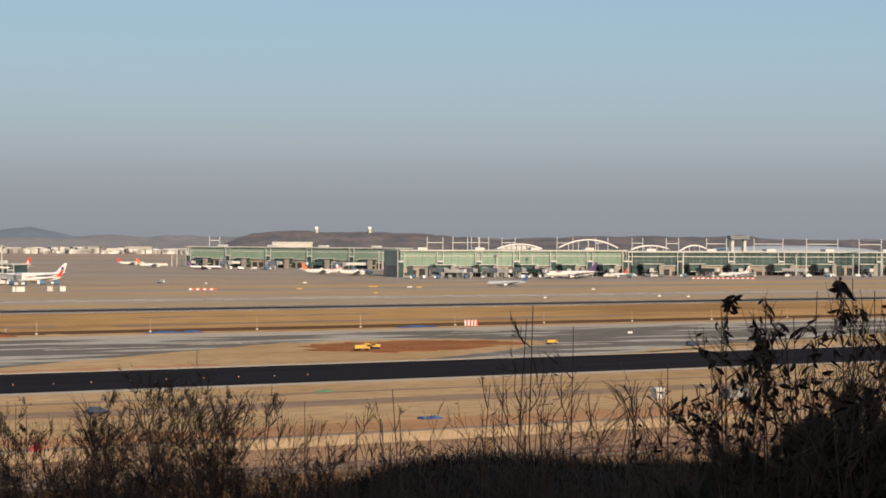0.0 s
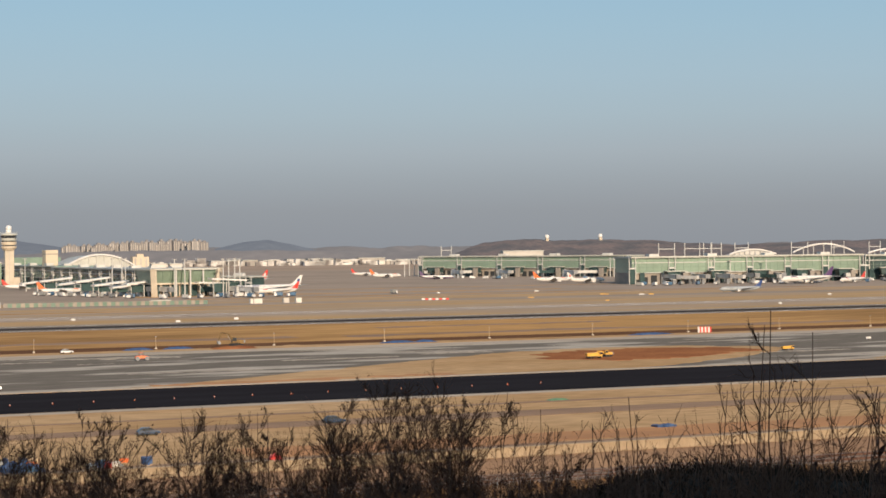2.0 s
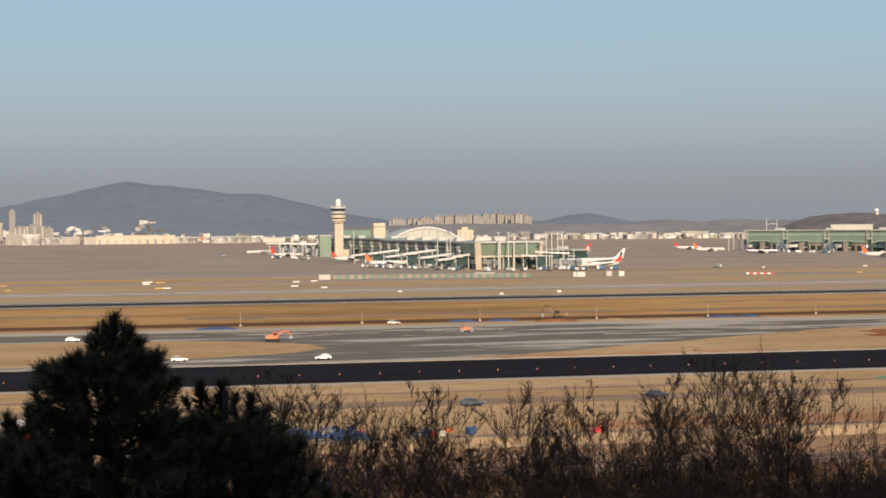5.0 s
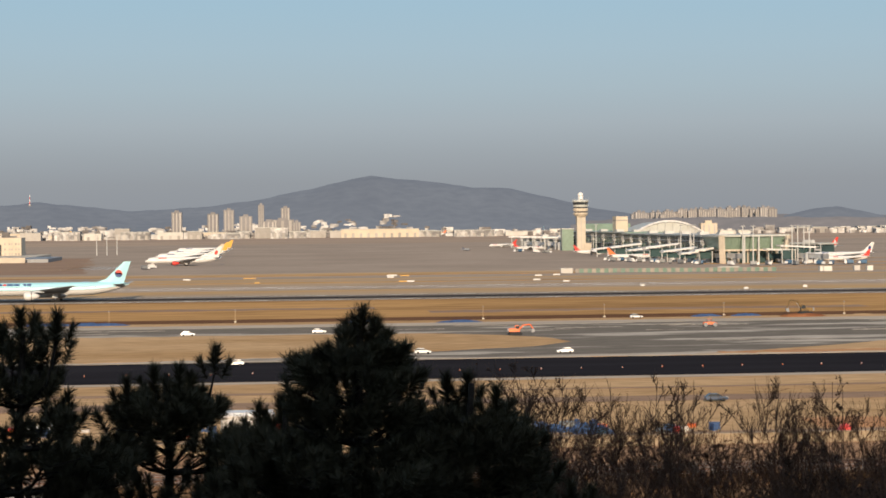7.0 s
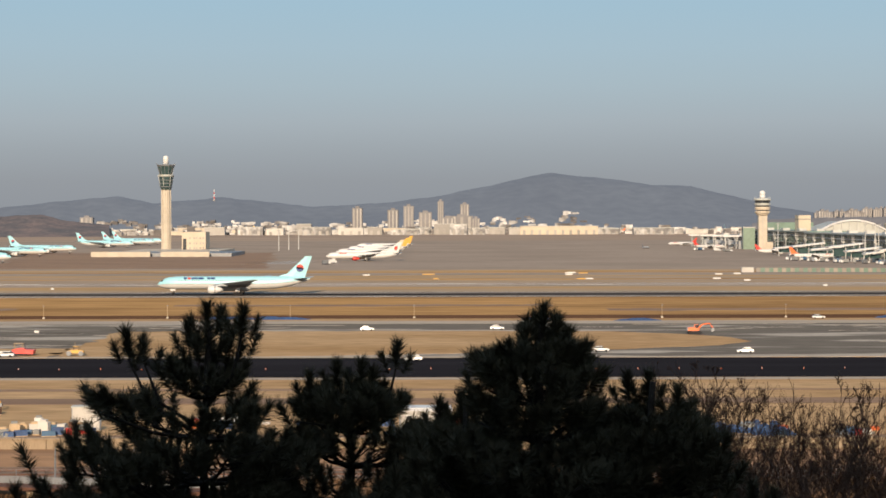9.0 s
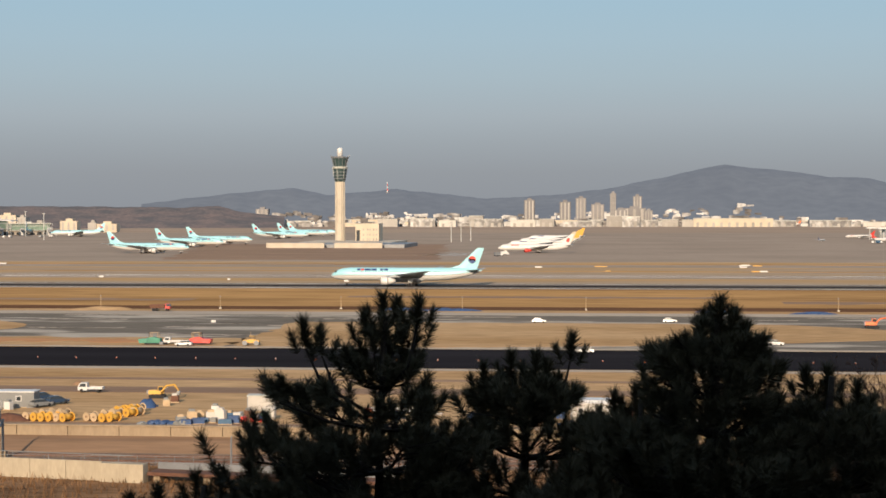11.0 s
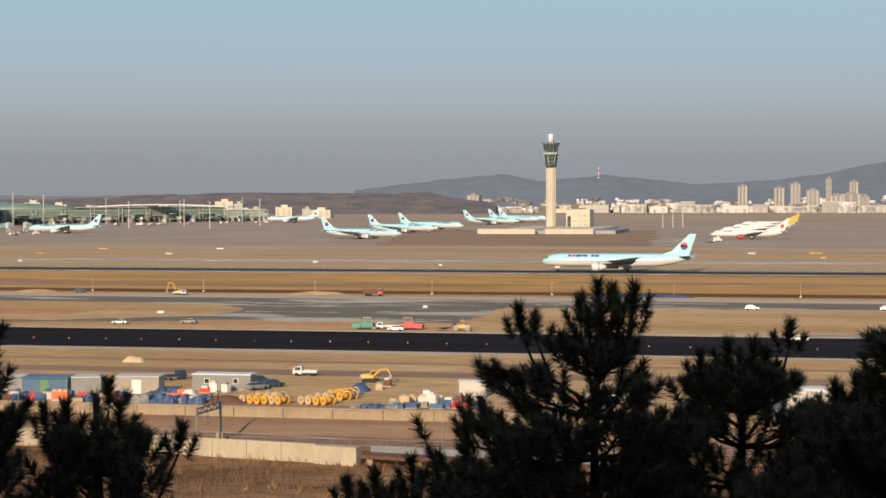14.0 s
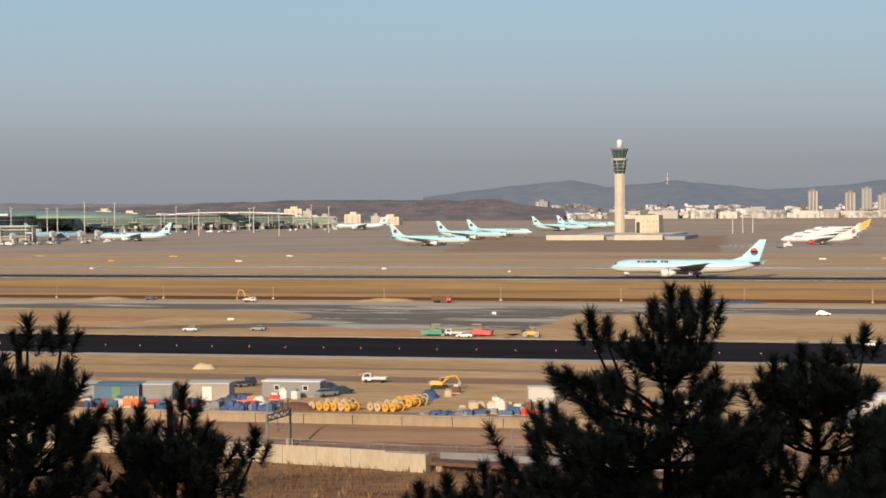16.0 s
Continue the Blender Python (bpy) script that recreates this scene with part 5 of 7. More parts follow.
def shrub(x, y, top, spread, seed, stems=7, leaf=0.035, leaves=220, leafmat="dead_leaf", label="", thick=0.011, bare=0.0, visible=1.9):
    """A leafless winter shrub of many upright stems with fine twigs; a few withered leaves cling on."""
    rng = np.random.default_rng(seed)
    zg = ground_z(x, y) - 0.1
    hgt = top - zg
    t = thing("shrub", label or "thin bare winter shrub with a few withered leaves", "shrub", pose(x, y, zg), "shrubs below the lookout")
    fine = bmesh.new()
    lv, lf = [], []
    tips = []

    def fork(p, d, ln, level):
        """A thin branch that bends upwards and divides again."""
        d = d / np.linalg.norm(d)
        mid = p + d * ln * 0.5 + rng.normal(0, 0.05 * ln, 3)
        q = p + d * ln + np.array([0, 0, 0.12 * ln])
        q[2] = min(q[2], hgt + 0.01)
        r = (0.0036, 0.0021, 0.0014)[level]
        if level < 2:
            bent_into(fine, [p, mid, q], r, r * 0.62, 3)
        else:
            tube_into(fine, p, q, r, r * 0.55, 3, False)
        tips.append((p, q))
        if level < 2:
            for _ in range(int(rng.integers(5, 9) * (1.0 - 4.0 * bare))):
                g = rng.uniform(0.2, 0.98)
                way = d + rng.normal(0, 0.55, 3) + [0, 0, 0.15]
                fork(p * (1 - g) + q * g, way, ln * rng.uniform(0.35, 0.65), level + 1)

    for s in range(stems):
        end = np.array([rng.uniform(-1, 1) * spread, rng.uniform(-1, 1) * spread * 0.8, hgt * (1 - 0.10 * rng.uniform(0, 1) ** 1.5 * (0 if s == 0 else 1.6))])
        end[2] -= 0.30 * (abs(end[0]) / spread) ** 2 * min(1.0, spread * 2)
        start = np.array([rng.uniform(-0.2, 0.2), rng.uniform(-0.2, 0.2), 0])
        pts = []
        for i in range(8):
            f = i / 7
            w = rng.uniform(-0.045, 0.045, 3) * (1 if 0 < i < 7 else 0)
            pts.append(start * (1 - f) + end * f + w - np.array([end[0], end[1], 0]) * 0.5 * f * (1 - f))
        bm = bmesh.new()
        bent_into(bm, pts, thick * 1.3, thick * 0.22, 5)
        part("stem", bm, M["twig"], t)
        z = hgt - visible + rng.uniform(0, 0.15)
        while z < end[2] - 0.06:
            f = z / end[2]
            k = min(int(f * 7), 6)
            p = pts[k] + (pts[k + 1] - pts[k]) * (f * 7 - k)
            a = rng.uniform(0, 2 * np.pi)
            lift = rng.uniform(0.8, 1.9)
            fork(p, np.array([math.cos(a), math.sin(a), lift]), max(0.10, min(0.55, (hgt - z) * 0.55)) * rng.uniform(0.6, 1.1), 0)
            z += rng.uniform(0.10, 0.22) + bare * 1.5
    part("twig_mass", fine, M["twig"], t)["kind"] = "stuff"
    for _ in range(leaves):
        p, q = tips[rng.integers(len(tips))]
        c = p + (q - p) * rng.uniform(0.3, 1.0)
        d = rng.normal(size=3) * [0.6, 0.6, 0.5] + [0, 0, -0.5]
        d /= np.linalg.norm(d)
        sd = np.cross(d, rng.normal(size=3))
        sd /= np.linalg.norm(sd) + 1e-9
        ll = leaf * rng.uniform(0.6, 1.25)
        nn = np.cross(d, sd) * ll * 0.12
        k = len(lv)
        lv += [tuple(c), tuple(c + d * ll * 0.35 + sd * ll * 0.17 + nn), tuple(c + d * ll * 0.75 + sd * ll * 0.14 + nn), tuple(c + d * ll), tuple(c + d * ll * 0.75 - sd * ll * 0.14 + nn), tuple(c + d * ll * 0.35 - sd * ll * 0.17 + nn)]
        lf += [(k, k + 1, k + 2, k + 3), (k, k + 3, k + 4, k + 5)]
    if lf:
        raw_part("leaves", lv, lf, M[leafmat], t, "few withered brown leaves")["kind"] = "stuff"
    return t


for i, (x, y, top, sp, n) in enumerate((
        (1.48, 12.92, 36.45, 0.22, 5), (1.76, 13.49, 36.33, 0.3, 7), (2.03, 13.35, 36.29, 0.32, 8), (2.33, 13.30, 36.26, 0.32, 8), (2.77, 13.72, 36.23, 0.3, 8), (3.06, 13.66, 36.16, 0.28, 6),
        (3.06, 12.84, 36.31, 0.25, 7), (3.43, 12.95, 36.27, 0.32, 8), (3.89, 13.45, 36.25, 0.25, 6), (4.29, 13.74, 36.06, 0.3, 6), (4.23, 12.71, 36.31, 0.33, 9), (4.78, 13.16, 36.19, 0.3, 7),
        (4.88, 12.70, 36.34, 0.34, 9), (4.94, 12.03, 36.58, 0.36, 10), (5.35, 12.29, 36.41, 0.32, 8), (3.88, 12.93, 36.11, 0.3, 6), (5.51, 11.99, 36.16, 0.3, 5), (2.06, 12.33, 36.08, 0.4, 7), (2.69, 12.21, 35.99, 0.4, 6), (3.32, 12.05, 36.02, 0.4, 7), (4.16, 11.79, 36.01, 0.4, 7), (4.69, 11.59, 36.05, 0.4, 7))):
    shrub(x, y, top, sp * 1.25, 100 + i, max(3, n * 5 // 8), 0.022, 620, thick=0.009)
# sparse, taller bare stems further east
for i, (x, y, top, sp, n) in enumerate(((4.94, 10.38, 36.39, 0.3, 5), (5.15, 10.28, 36.29, 0.3, 4), (5.28, 9.65, 36.52, 0.25, 5), (5.63, 9.45, 36.64, 0.32, 6), (6.12, 9.73, 36.48, 0.3, 5), (5.40, 7.93, 36.79, 0.3, 6), (6.15, 8.51, 36.57, 0.3, 5), (6.07, 7.95, 36.77, 0.25, 5), (5.21, 9.12, 36.43, 0.3, 4))):
    shrub(x, y, top, sp, 200 + i, n, 0.022, 30, label="tall bare stems of a leafless shrub", bare=0.10, thick=0.010)
shrub(5.03, 7.71, 37.07, 0.24, 231, 4, 0.03, 4, label="single forked bare sapling", bare=0.08, thick=0.010)
# shrub with large dark withered leaves
for i, (x, y, top, sp, n) in enumerate(((5.24, 6.57, 37.12, 0.10, 4), (5.24, 6.31, 37.15, 0.15, 5), (5.40, 6.17, 37.20, 0.16, 5), (5.44, 5.87, 37.27, 0.16, 6), (5.72, 5.88, 37.24, 0.2, 6), (5.30, 6.77, 36.80, 0.16, 4))):
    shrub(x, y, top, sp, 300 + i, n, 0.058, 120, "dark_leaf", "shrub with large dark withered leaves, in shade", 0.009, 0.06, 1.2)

# low dark thicket along the brow
for i, (x, y, top) in enumerate(((3.47, 11.59, 36.02), (3.42, 10.56, 36.10), (3.84, 10.73, 36.06), (3.97, 10.58, 36.00), (4.57, 11.31, 35.94), (4.48, 10.37, 36.01), (5.07, 10.87, 36.01), (4.96, 10.15, 36.20), (5.70, 10.90, 36.08), (5.98, 10.75, 35.96), (5.81, 9.93, 36.20), (5.90, 9.64, 36.18), (6.71, 10.43, 36.04), (6.70, 9.71, 36.06), (6.69, 9.23, 36.19), (7.39, 9.83, 36.03), (7.20, 9.10, 36.15))):
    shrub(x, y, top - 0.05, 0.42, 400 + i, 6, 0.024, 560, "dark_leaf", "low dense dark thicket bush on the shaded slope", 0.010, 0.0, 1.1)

for i in range(17):
    f = i / 16
    shrub(1.45 + 3.9 * f, 12.9 - 1.7 * f + 0.5 * (i % 2), 35.80 + 0.10 * (i % 3) - 0.04 * (i % 2), 0.5, 450 + i, 4, 0.024, 700, "dead_leaf", "low tangled brown thicket at the foot of the shrubs", 0.009, 0.0, 0.9)


def undergrowth():
    rng = np.random.default_rng(77)
    v, f = [], []
    for _ in range(32000):
        az = radians(rng.uniform(-22, 44))
        d = rng.uniform(4.2, 11) ** 2
        if d < 17 and az < radians(4):
            continue
        x, y = d * math.sin(az), d * math.cos(az)
        z = ground_z(x, y)
        h = rng.uniform(0.3, 1.1) * (0.7 + d / 50)
        w = 0.006 + 0.00022 * d
        a = rng.uniform(0, math.pi)
        lean = rng.normal(size=2) * 0.6 * h
        k = len(v)
        v += [(x - math.cos(a) * w, y - math.sin(a) * w, z - 0.05), (x + math.cos(a) * w, y + math.sin(a) * w, z - 0.05), (x + lean[0], y + lean[1], z + h)]
        f.append((k, k + 1, k + 2))
    # thicker brush on the eastern spur
    for _ in range(56000):
        az = radians(rng.uniform(6, 46))
        d = rng.uniform(40, 215)
        x, y = d * math.sin(az), d * math.cos(az)
        z = ground_z(x, y)
        h = rng.uniform(0.3, 1.5) * (0.6 + 0.4 * noise.noise((x * 0.08, y * 0.08, 4)) + 0.4)
        w = rng.uniform(0.03, 0.10)
        a = rng.uniform(0, math.pi)
        lean = rng.normal(size=2) * 0.65 * h
        k = len(v)
        v += [(x - math.cos(a) * w, y - math.sin(a) * w, z - 0.1), (x + math.cos(a) * w, y + math.sin(a) * w, z - 0.1), (x + lean[0], y + lean[1], z + h)]
        f.append((k, k + 1, k + 2))
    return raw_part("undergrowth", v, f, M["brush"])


def dry_weeds():
    """Tall dry grass on the lit foot of the hill and along the railway."""
    rng = np.random.default_rng(78)
    v, f = [], []
    for _ in range(30000):
        if rng.random() < 0.75:
            x, y = rng.uniform(-190, 150), rng.uniform(222, 275)
        else:
            x, y = rng.uniform(-190, 190), rng.uniform(276, 287)
        if noise.noise((x * 0.05, y * 0.12, 7)) < -0.25:
            continue
        z = ground_z(x, y)
        h = rng.uniform(0.25, 1.1)
        w = rng.uniform(0.05, 0.16)
        a = rng.uniform(0, math.pi)
        lean = rng.normal(size=2) * 0.35 * h
        k = len(v)
        v += [(x - math.cos(a) * w, y - math.sin(a) * w, z - 0.05), (x + math.cos(a) * w, y + math.sin(a) * w, z - 0.05), (x + lean[0], y + lean[1], z + h)]
        f.append((k, k + 1, k + 2))
    return raw_part("dry_weeds", v, f, mat("brown_dry_weeds", (0.22, 0.125, 0.062), 0.95, scale=0.06, grain_scale=0.5, tint=(0.11, 0.062, 0.035), grain=0.3, spec=0.0))


tagged(dry_weeds(), "tall brown dry weeds beside the railway", "weeds", kind="stuff")


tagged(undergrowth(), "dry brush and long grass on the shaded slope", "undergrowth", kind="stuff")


# ---- near field: railway cutting, yard, machines ----
M["blue"] = mat("dull_blue_tarpaulin", (0.028, 0.058, 0.14), 0.6, scale=0.6, grain_scale=5, tint=(0.05, 0.10, 0.22), bump=0.4)
M.update(
    cast=mat("weathered_cast_concrete", (0.33, 0.255, 0.17), 0.9, scale=0.4, grain_scale=3, tint=(0.27, 0.205, 0.135), stretch=(1, 1, 0.3), per_object=0.05),
    wall_pale=mat("pale_wall_concrete", (0.42, 0.36, 0.265), 0.9, scale=0.4, grain_scale=3, vary=0.15, stretch=(1, 1, 0.3)),
    ballast=mat("brown_ballast", (0.24, 0.165, 0.11), 0.95, scale=0.3, grain_scale=3, tint=(0.15, 0.10, 0.07), grain=0.2),
    rust=mat("rusty_steel", (0.14, 0.065, 0.04), 0.8, scale=1, grain_scale=8, vary=0.3),
    kraft=mat("pale_timber", (0.50, 0.37, 0.23), 0.85, scale=1, grain_scale=8, vary=0.2, per_object=0.1),
    cladding_blue=mat("blue_sheet_metal", (0.06, 0.13, 0.22), 0.5, scale=0.5, grain_scale=4, vary=0.15),
    cladding_grey=mat("grey_sheet_metal", (0.22, 0.225, 0.22), 0.55, scale=0.4, grain_scale=4, vary=0.15, per_object=0.15),
    car_white=mat("white_car_paint", (0.58, 0.58, 0.57), 0.3, scale=0.5, grain_scale=5, vary=0.05, spec=0.6),
    car_dark=mat("dark_blue_car_paint", (0.03, 0.05, 0.09), 0.25, scale=0.5, grain_scale=5, vary=0.1, spec=0.6),
    tracks=mat("wheel_tracks", (0.30, 0.185, 0.105), 0.95, scale=0.06, grain_scale=0.8, tint=(0.22, 0.13, 0.075), stretch=(0.15, 1, 1), grain=0.15),
    ochre=mat("orange_clay", (0.46, 0.22, 0.085), 0.95, scale=0.05, grain_scale=0.6, vary=0.25, stretch=(0.3, 1, 1)),
    road_pale=mat("pale_compacted_gravel", (0.42, 0.35, 0.27), 0.95, scale=0.05, grain_scale=0.5, vary=0.15, stretch=(0.2, 1, 1)),
    muddy=mat("muddy_machine_yellow", (0.20, 0.125, 0.045), 0.8, scale=0.6, grain_scale=4, tint=(0.09, 0.06, 0.03)),
    pale_green=mat("green_netting", (0.12, 0.24, 0.13), 0.8, scale=0.5, grain_scale=5, vary=0.2),
)


def band(name, y0, y1, z, material, label, x0=-3000, x1=3000, seed=0, wob=1.0):
    """A long strip with uneven edges."""
    rng = np.random.default_rng(seed)
    xs = np.linspace(x0, x1, 60) if x1 - x0 > 600 else np.linspace(x0, x1, 24)
    e0, e1 = rng.normal(0, wob, len(xs)), rng.normal(0, wob, len(xs))
    pts = [(x, y0 + e) for x, e in zip(xs, e0)] + [(x, y1 + e) for x, e in zip(xs[::-1], e1)]
    return setting(name, slab(pts, z - 0.2, z), material, label, "ground")


band("track", 369, 381, 0.07, M["tracks"], "dark wheel-rutted site track", seed=1, wob=0.8)
band("track", 398, 402, 0.06, M["tracks"], "faint wheel ruts on the soil", seed=2, wob=0.7)
band("verge", 425, 430.5, 0.06, M["road_pale"], "pale verge along the black runway", seed=3, wob=0.3)
band("verge", 490.8, 495, 0.16, M["road_pale"], "pale verge beyond the black runway", seed=4, wob=0.4)
band("gravel_road", 648, 664, 0.10, M["road_pale"], "pale gravel road along the taxiway", seed=5, wob=1.2)
band("gravel_road", 664, 679, 0.08, M["soil"], "sandy verge along the dug strip", seed=6, wob=1.5)
band("clay_strip", 318, 334, 0.06, M["ochre"], "orange clay at the edge of the cutting", 95, 330, seed=7)
band("dry_verge", 312, 317, 0.07, M["tracks"], "brown weedy edge over the retaining wall", seed=8, wob=0.6)
for i, (x0, x1, y0, y1) in enumerate(((-340, -240, 545, 572), (120, 210, 496, 503), (-190, -130, 508, 520), (-700, -330, 730, 760), (-330, -180, 745, 760), (60, 240, 735, 752), (260, 520, 730, 745), (-120, 40, 775, 790), (300, 420, 800, 812))):
    band("soil_stain", y0, y1, 0.17 if y0 < 660 else 0.04, M["ochre"] if i < 3 else M["tracks"], "patch of darker bare soil", x0, x1, seed=20 + i, wob=2.2)
for i, (x0, x1, y0, y1) in enumerate(((330, 700, 1420, 1440), (350, 900, 1330, 1345), (450, 1000, 1560, 1572), (-800, 250, 1236, 1250), (-700, 300, 1100, 1112))):
    band("grass_strip", y0, y1, 0.09, M["grass"], "strip of dry grass between taxiways", x0, x1, seed=40 + i, wob=2.0)
setting("brown_field", slab(worn([(-345, 1345), (-140, 1345), (-190, 1945), (-450, 1945)], 31, 25, 5), -0.1, 0.1), M["tracks"], "brown bare field round the tall tower", "ground")
random.seed(64)
for i in range(34):
    if i < 18:
        cx, cy = random.uniform(100, 420), random.uniform(515, 645)
        if cy < 500 + (cx - 81) * 0.5 and cx < 300:
            cy = random.uniform(612, 645)
    elif i < 28:
        cx, cy = random.uniform(-190, -60), random.uniform(535, 640)
    else:
        cx, cy = random.uniform(-60, 120), random.uniform(612, 645)
    ln = random.uniform(12, 48)
    band("dried_streak", cy, cy + random.uniform(1.2, 3.6), 0.085, M["road_pale"], "pale dried streak on the damp gravel", cx - ln / 2, cx + ln / 2, seed=300 + i, wob=0.8)
# stand and taxi markings
for i in range(7):
    setting("stand_line", slab([(-172 + i * 6, 1470), (-171 + i * 6, 1470), (-158 + i * 6, 1560), (-159 + i * 6, 1560)], 0.0, 0.10), M["white"], "white painted line on the apron", "marking")
for y_, w_ in ((1015, 0.9), (1035, 0.6), (868, 0.9), (916, 0.9)):
    strip("edge_line", y_, y_ + w_, 0.115, M["white"], "white painted edge line", "marking", -2000, 2000)

# railway cutting
for i in range(60):
    x = -330 + i * 9.0
    setting("retaining_panel", box(x + 0.06, x + 8.94, 309.2, 310.2, -3.6, 0.25), M["cast"], "cast concrete panel of the retaining wall", "wall")
setting("retaining_wall", box(-2500, -330, 309.3, 310.2, -3.6, 0.25), M["cast"], "long cast concrete retaining wall", "wall")
setting("retaining_wall", box(210, 2500, 309.3, 310.2, -3.6, 0.25), M["cast"], "long cast concrete retaining wall", "wall")
setting("wall_coping", box(-2500, 2500, 309.0, 310.45, 0.25, 0.5), M["cast"], "concrete coping of the retaining wall", "wall")
bank = bmesh.new()
bv = [[bank.verts.new((x, y, z)) for y, z in ((298.6, -3.4), (301.5, -2.6), (305, -1.8), (309.15, -1.35), (309.15, -3.5))] for x in range(-1500, 1501, 60)]
for r0, r1 in zip(bv, bv[1:]):
    for k in range(4):
        bank.faces.new((r0[k], r1[k], r1[k + 1], r0[k + 1]))
bmesh.ops.recalc_face_normals(bank, faces=bank.faces)
setting("bank", bank, M["tracks"], "brown weedy bank under the retaining wall", "ground")
band("ballast_bed", 286, 300.5, -3.05, M["ballast"], "brown ballast bed of the railway", -1500, 1500, seed=60, wob=0.3)
for y_ in (289.0, 290.5, 295.0, 296.5):
    setting("rail", box(-1500, 1500, y_ - 0.04, y_ + 0.04, -3.05, -2.88), M["rust"], "rusty steel rail", "rail")
sl = bmesh.new()
for i in range(500):
    for y_ in (289.75, 295.75):
        box_into(sl, -300 + i * 1.0, -299.75 + i * 1.0, y_ - 1.3, y_ + 1.3, -3.1, -2.97)
tagged(part("sleepers", sl, M["ballast"]), "concrete railway sleepers in the ballast", "sleepers", kind="stuff")

wx0, wy0 = -102.2, 274.3
wx1, wy1 = -73.5, 269
wlen = math.hypot(wx1 - wx0, wy1 - wy0)
wdir = math.degrees(math.atan2(wy1 - wy0, wx1 - wx0))
wall = thing("boundary_wall", "pale concrete wall with a hand rail beside the railway", "wall", pose(wx0, wy0, -2.3, 0, 0, wdir))
for i in range(-12, int(wlen / 6)):
    part("panel", box(i * 6 + 0.03, i * 6 + 5.97, 0, 0.5, -1.5, 2.0), M["wall_pale"], wall)
    part("rail_post", tube((i * 6 + 3, 0.25, 2.0), (i * 6 + 3, 0.25, 3.0), 0.05, 0.05, 5), M["grey_steel"], wall)
part("end_block", box(int(wlen / 6) * 6 + 0.1, wlen + 2, -1, 0.8, -1.5, 1.9), M["wall_pale"], wall)
part("hand_rail", box(-72, wlen, 0.2, 0.3, 2.95, 3.05), M["grey_steel"], wall)
culvert = thing("culvert_bridge", "low rusty bridge deck past the wall's end", "bridge", pose(wx1, wy1, -3.3, 0, 0, wdir))
part("deck", box(2.2, 40, 0, 4, 1.2, 1.7), M["rust"], culvert)
part("parapet", box(2.2, 40, 3.8, 4, 1.7, 2.7), M["grey_steel"], culvert)
for i in range(5):
    part("pier", box(3 + i * 8, 4 + i * 8, 0.5, 3.5, 0, 1.2), M["cast"], culvert)

fence = thing("fence", "thin steel fence along the railway", "fence", pose(0, 284, -3.2))
for i in range(130):
    part("post", tube((-200 + i * 3, 0, 0), (-200 + i * 3, 0, 1.9), 0.05, 0.05, 4), M["grey_steel"], fence)
for z_ in (0.9, 1.85):
    part("wire", box(-200, 190, -0.025, 0.025, z_ - 0.03, z_ + 0.03), M["grey_steel"], fence)


def mast(x, y):
    m = thing("rail_mast", "slim grey railway mast", "mast", pose(x, y, -3.3), "railway masts")
    part("pole", tube((0, 0, 0), (0, 0, 6.2), 0.12, 0.09, 8), M["grey_steel"], m)
    part("footing", box(-0.4, 0.4, -0.4, 0.4, 0, 0.7), M["cast"], m)
    return m


def gantry(p, q):
    """A railway portal with a lattice beam between two posts."""
    gn = thing("rail_gantry", "grey steel railway gantry with a lattice beam", "gantry", pose(p[0], p[1], -3.3), "railway masts")
    dx, dy = q[0] - p[0], q[1] - p[1]
    for f in (0, 1):
        part("post", tube((dx * f, dy * f, 0), (dx * f, dy * f, 6.6), 0.24, 0.2, 8), M["grey_steel"], gn)
        part("footing", box(dx * f - 0.6, dx * f + 0.6, dy * f - 0.6, dy * f + 0.6, 0, 1.4), M["cast"], gn)
    beam = part("beam", tube((-dx * 0.05, -dy * 0.05, 5.5), (dx * 1.05, dy * 1.05, 5.5), 0.17, 0.17, 5), M["grey_steel"], gn)
    part("upper_chord", tube((-dx * 0.05, -dy * 0.05, 6.4), (dx * 1.05, dy * 1.05, 6.4), 0.15, 0.15, 5), M["grey_steel"], beam)
    for i in range(8):
        f, f2 = i / 8, (i + 1) / 8
        part("brace", tube((dx * f, dy * f, 5.5 if i % 2 else 6.4), (dx * f2, dy * f2, 6.4 if i % 2 else 5.5), 0.12, 0.12, 4), M["grey_steel"], beam)
    for f in (0.02, 0.3, 0.66, 0.9):
        part("upright", tube((dx * f, dy * f, 6.4), (dx * f, dy * f, 8.4), 0.14, 0.12, 5), M["grey_steel"], gn)
    part("top_bar", tube((dx * 0.02, dy * 0.02, 8.3), (dx * 0.9, dy * 0.9, 8.3), 0.08, 0.08, 5), M["grey_steel"], gn)
    for s in (-1, 1):
        part("catenary_arm", tube((dx * 0.45 + s * 1.0, dy * 0.45, 4.5), (dx * 0.45, dy * 0.45, 3.4), 0.08, 0.08, 4), M["grey_steel"], gn)
    part("registration_bar", tube((dx * 0.45 - 1.6, dy * 0.45, 4.5), (dx * 0.45 + 1.3, dy * 0.45, 4.5), 0.07, 0.07, 4), M["grey_steel"], gn)
    part("dropper", tube((dx * 0.45, dy * 0.45, 5.5), (dx * 0.45, dy * 0.45, 4.4), 0.06, 0.06, 4), M["grey_steel"], gn)
    return gn


gantry((-102.1, 282.3), (-101.6, 292.3))
for x, y in ((-50.2, 276.1), (-48.7, 277.6), (-59.7, 273.3), (-60.4, 276.9)):
    mast(x, y)


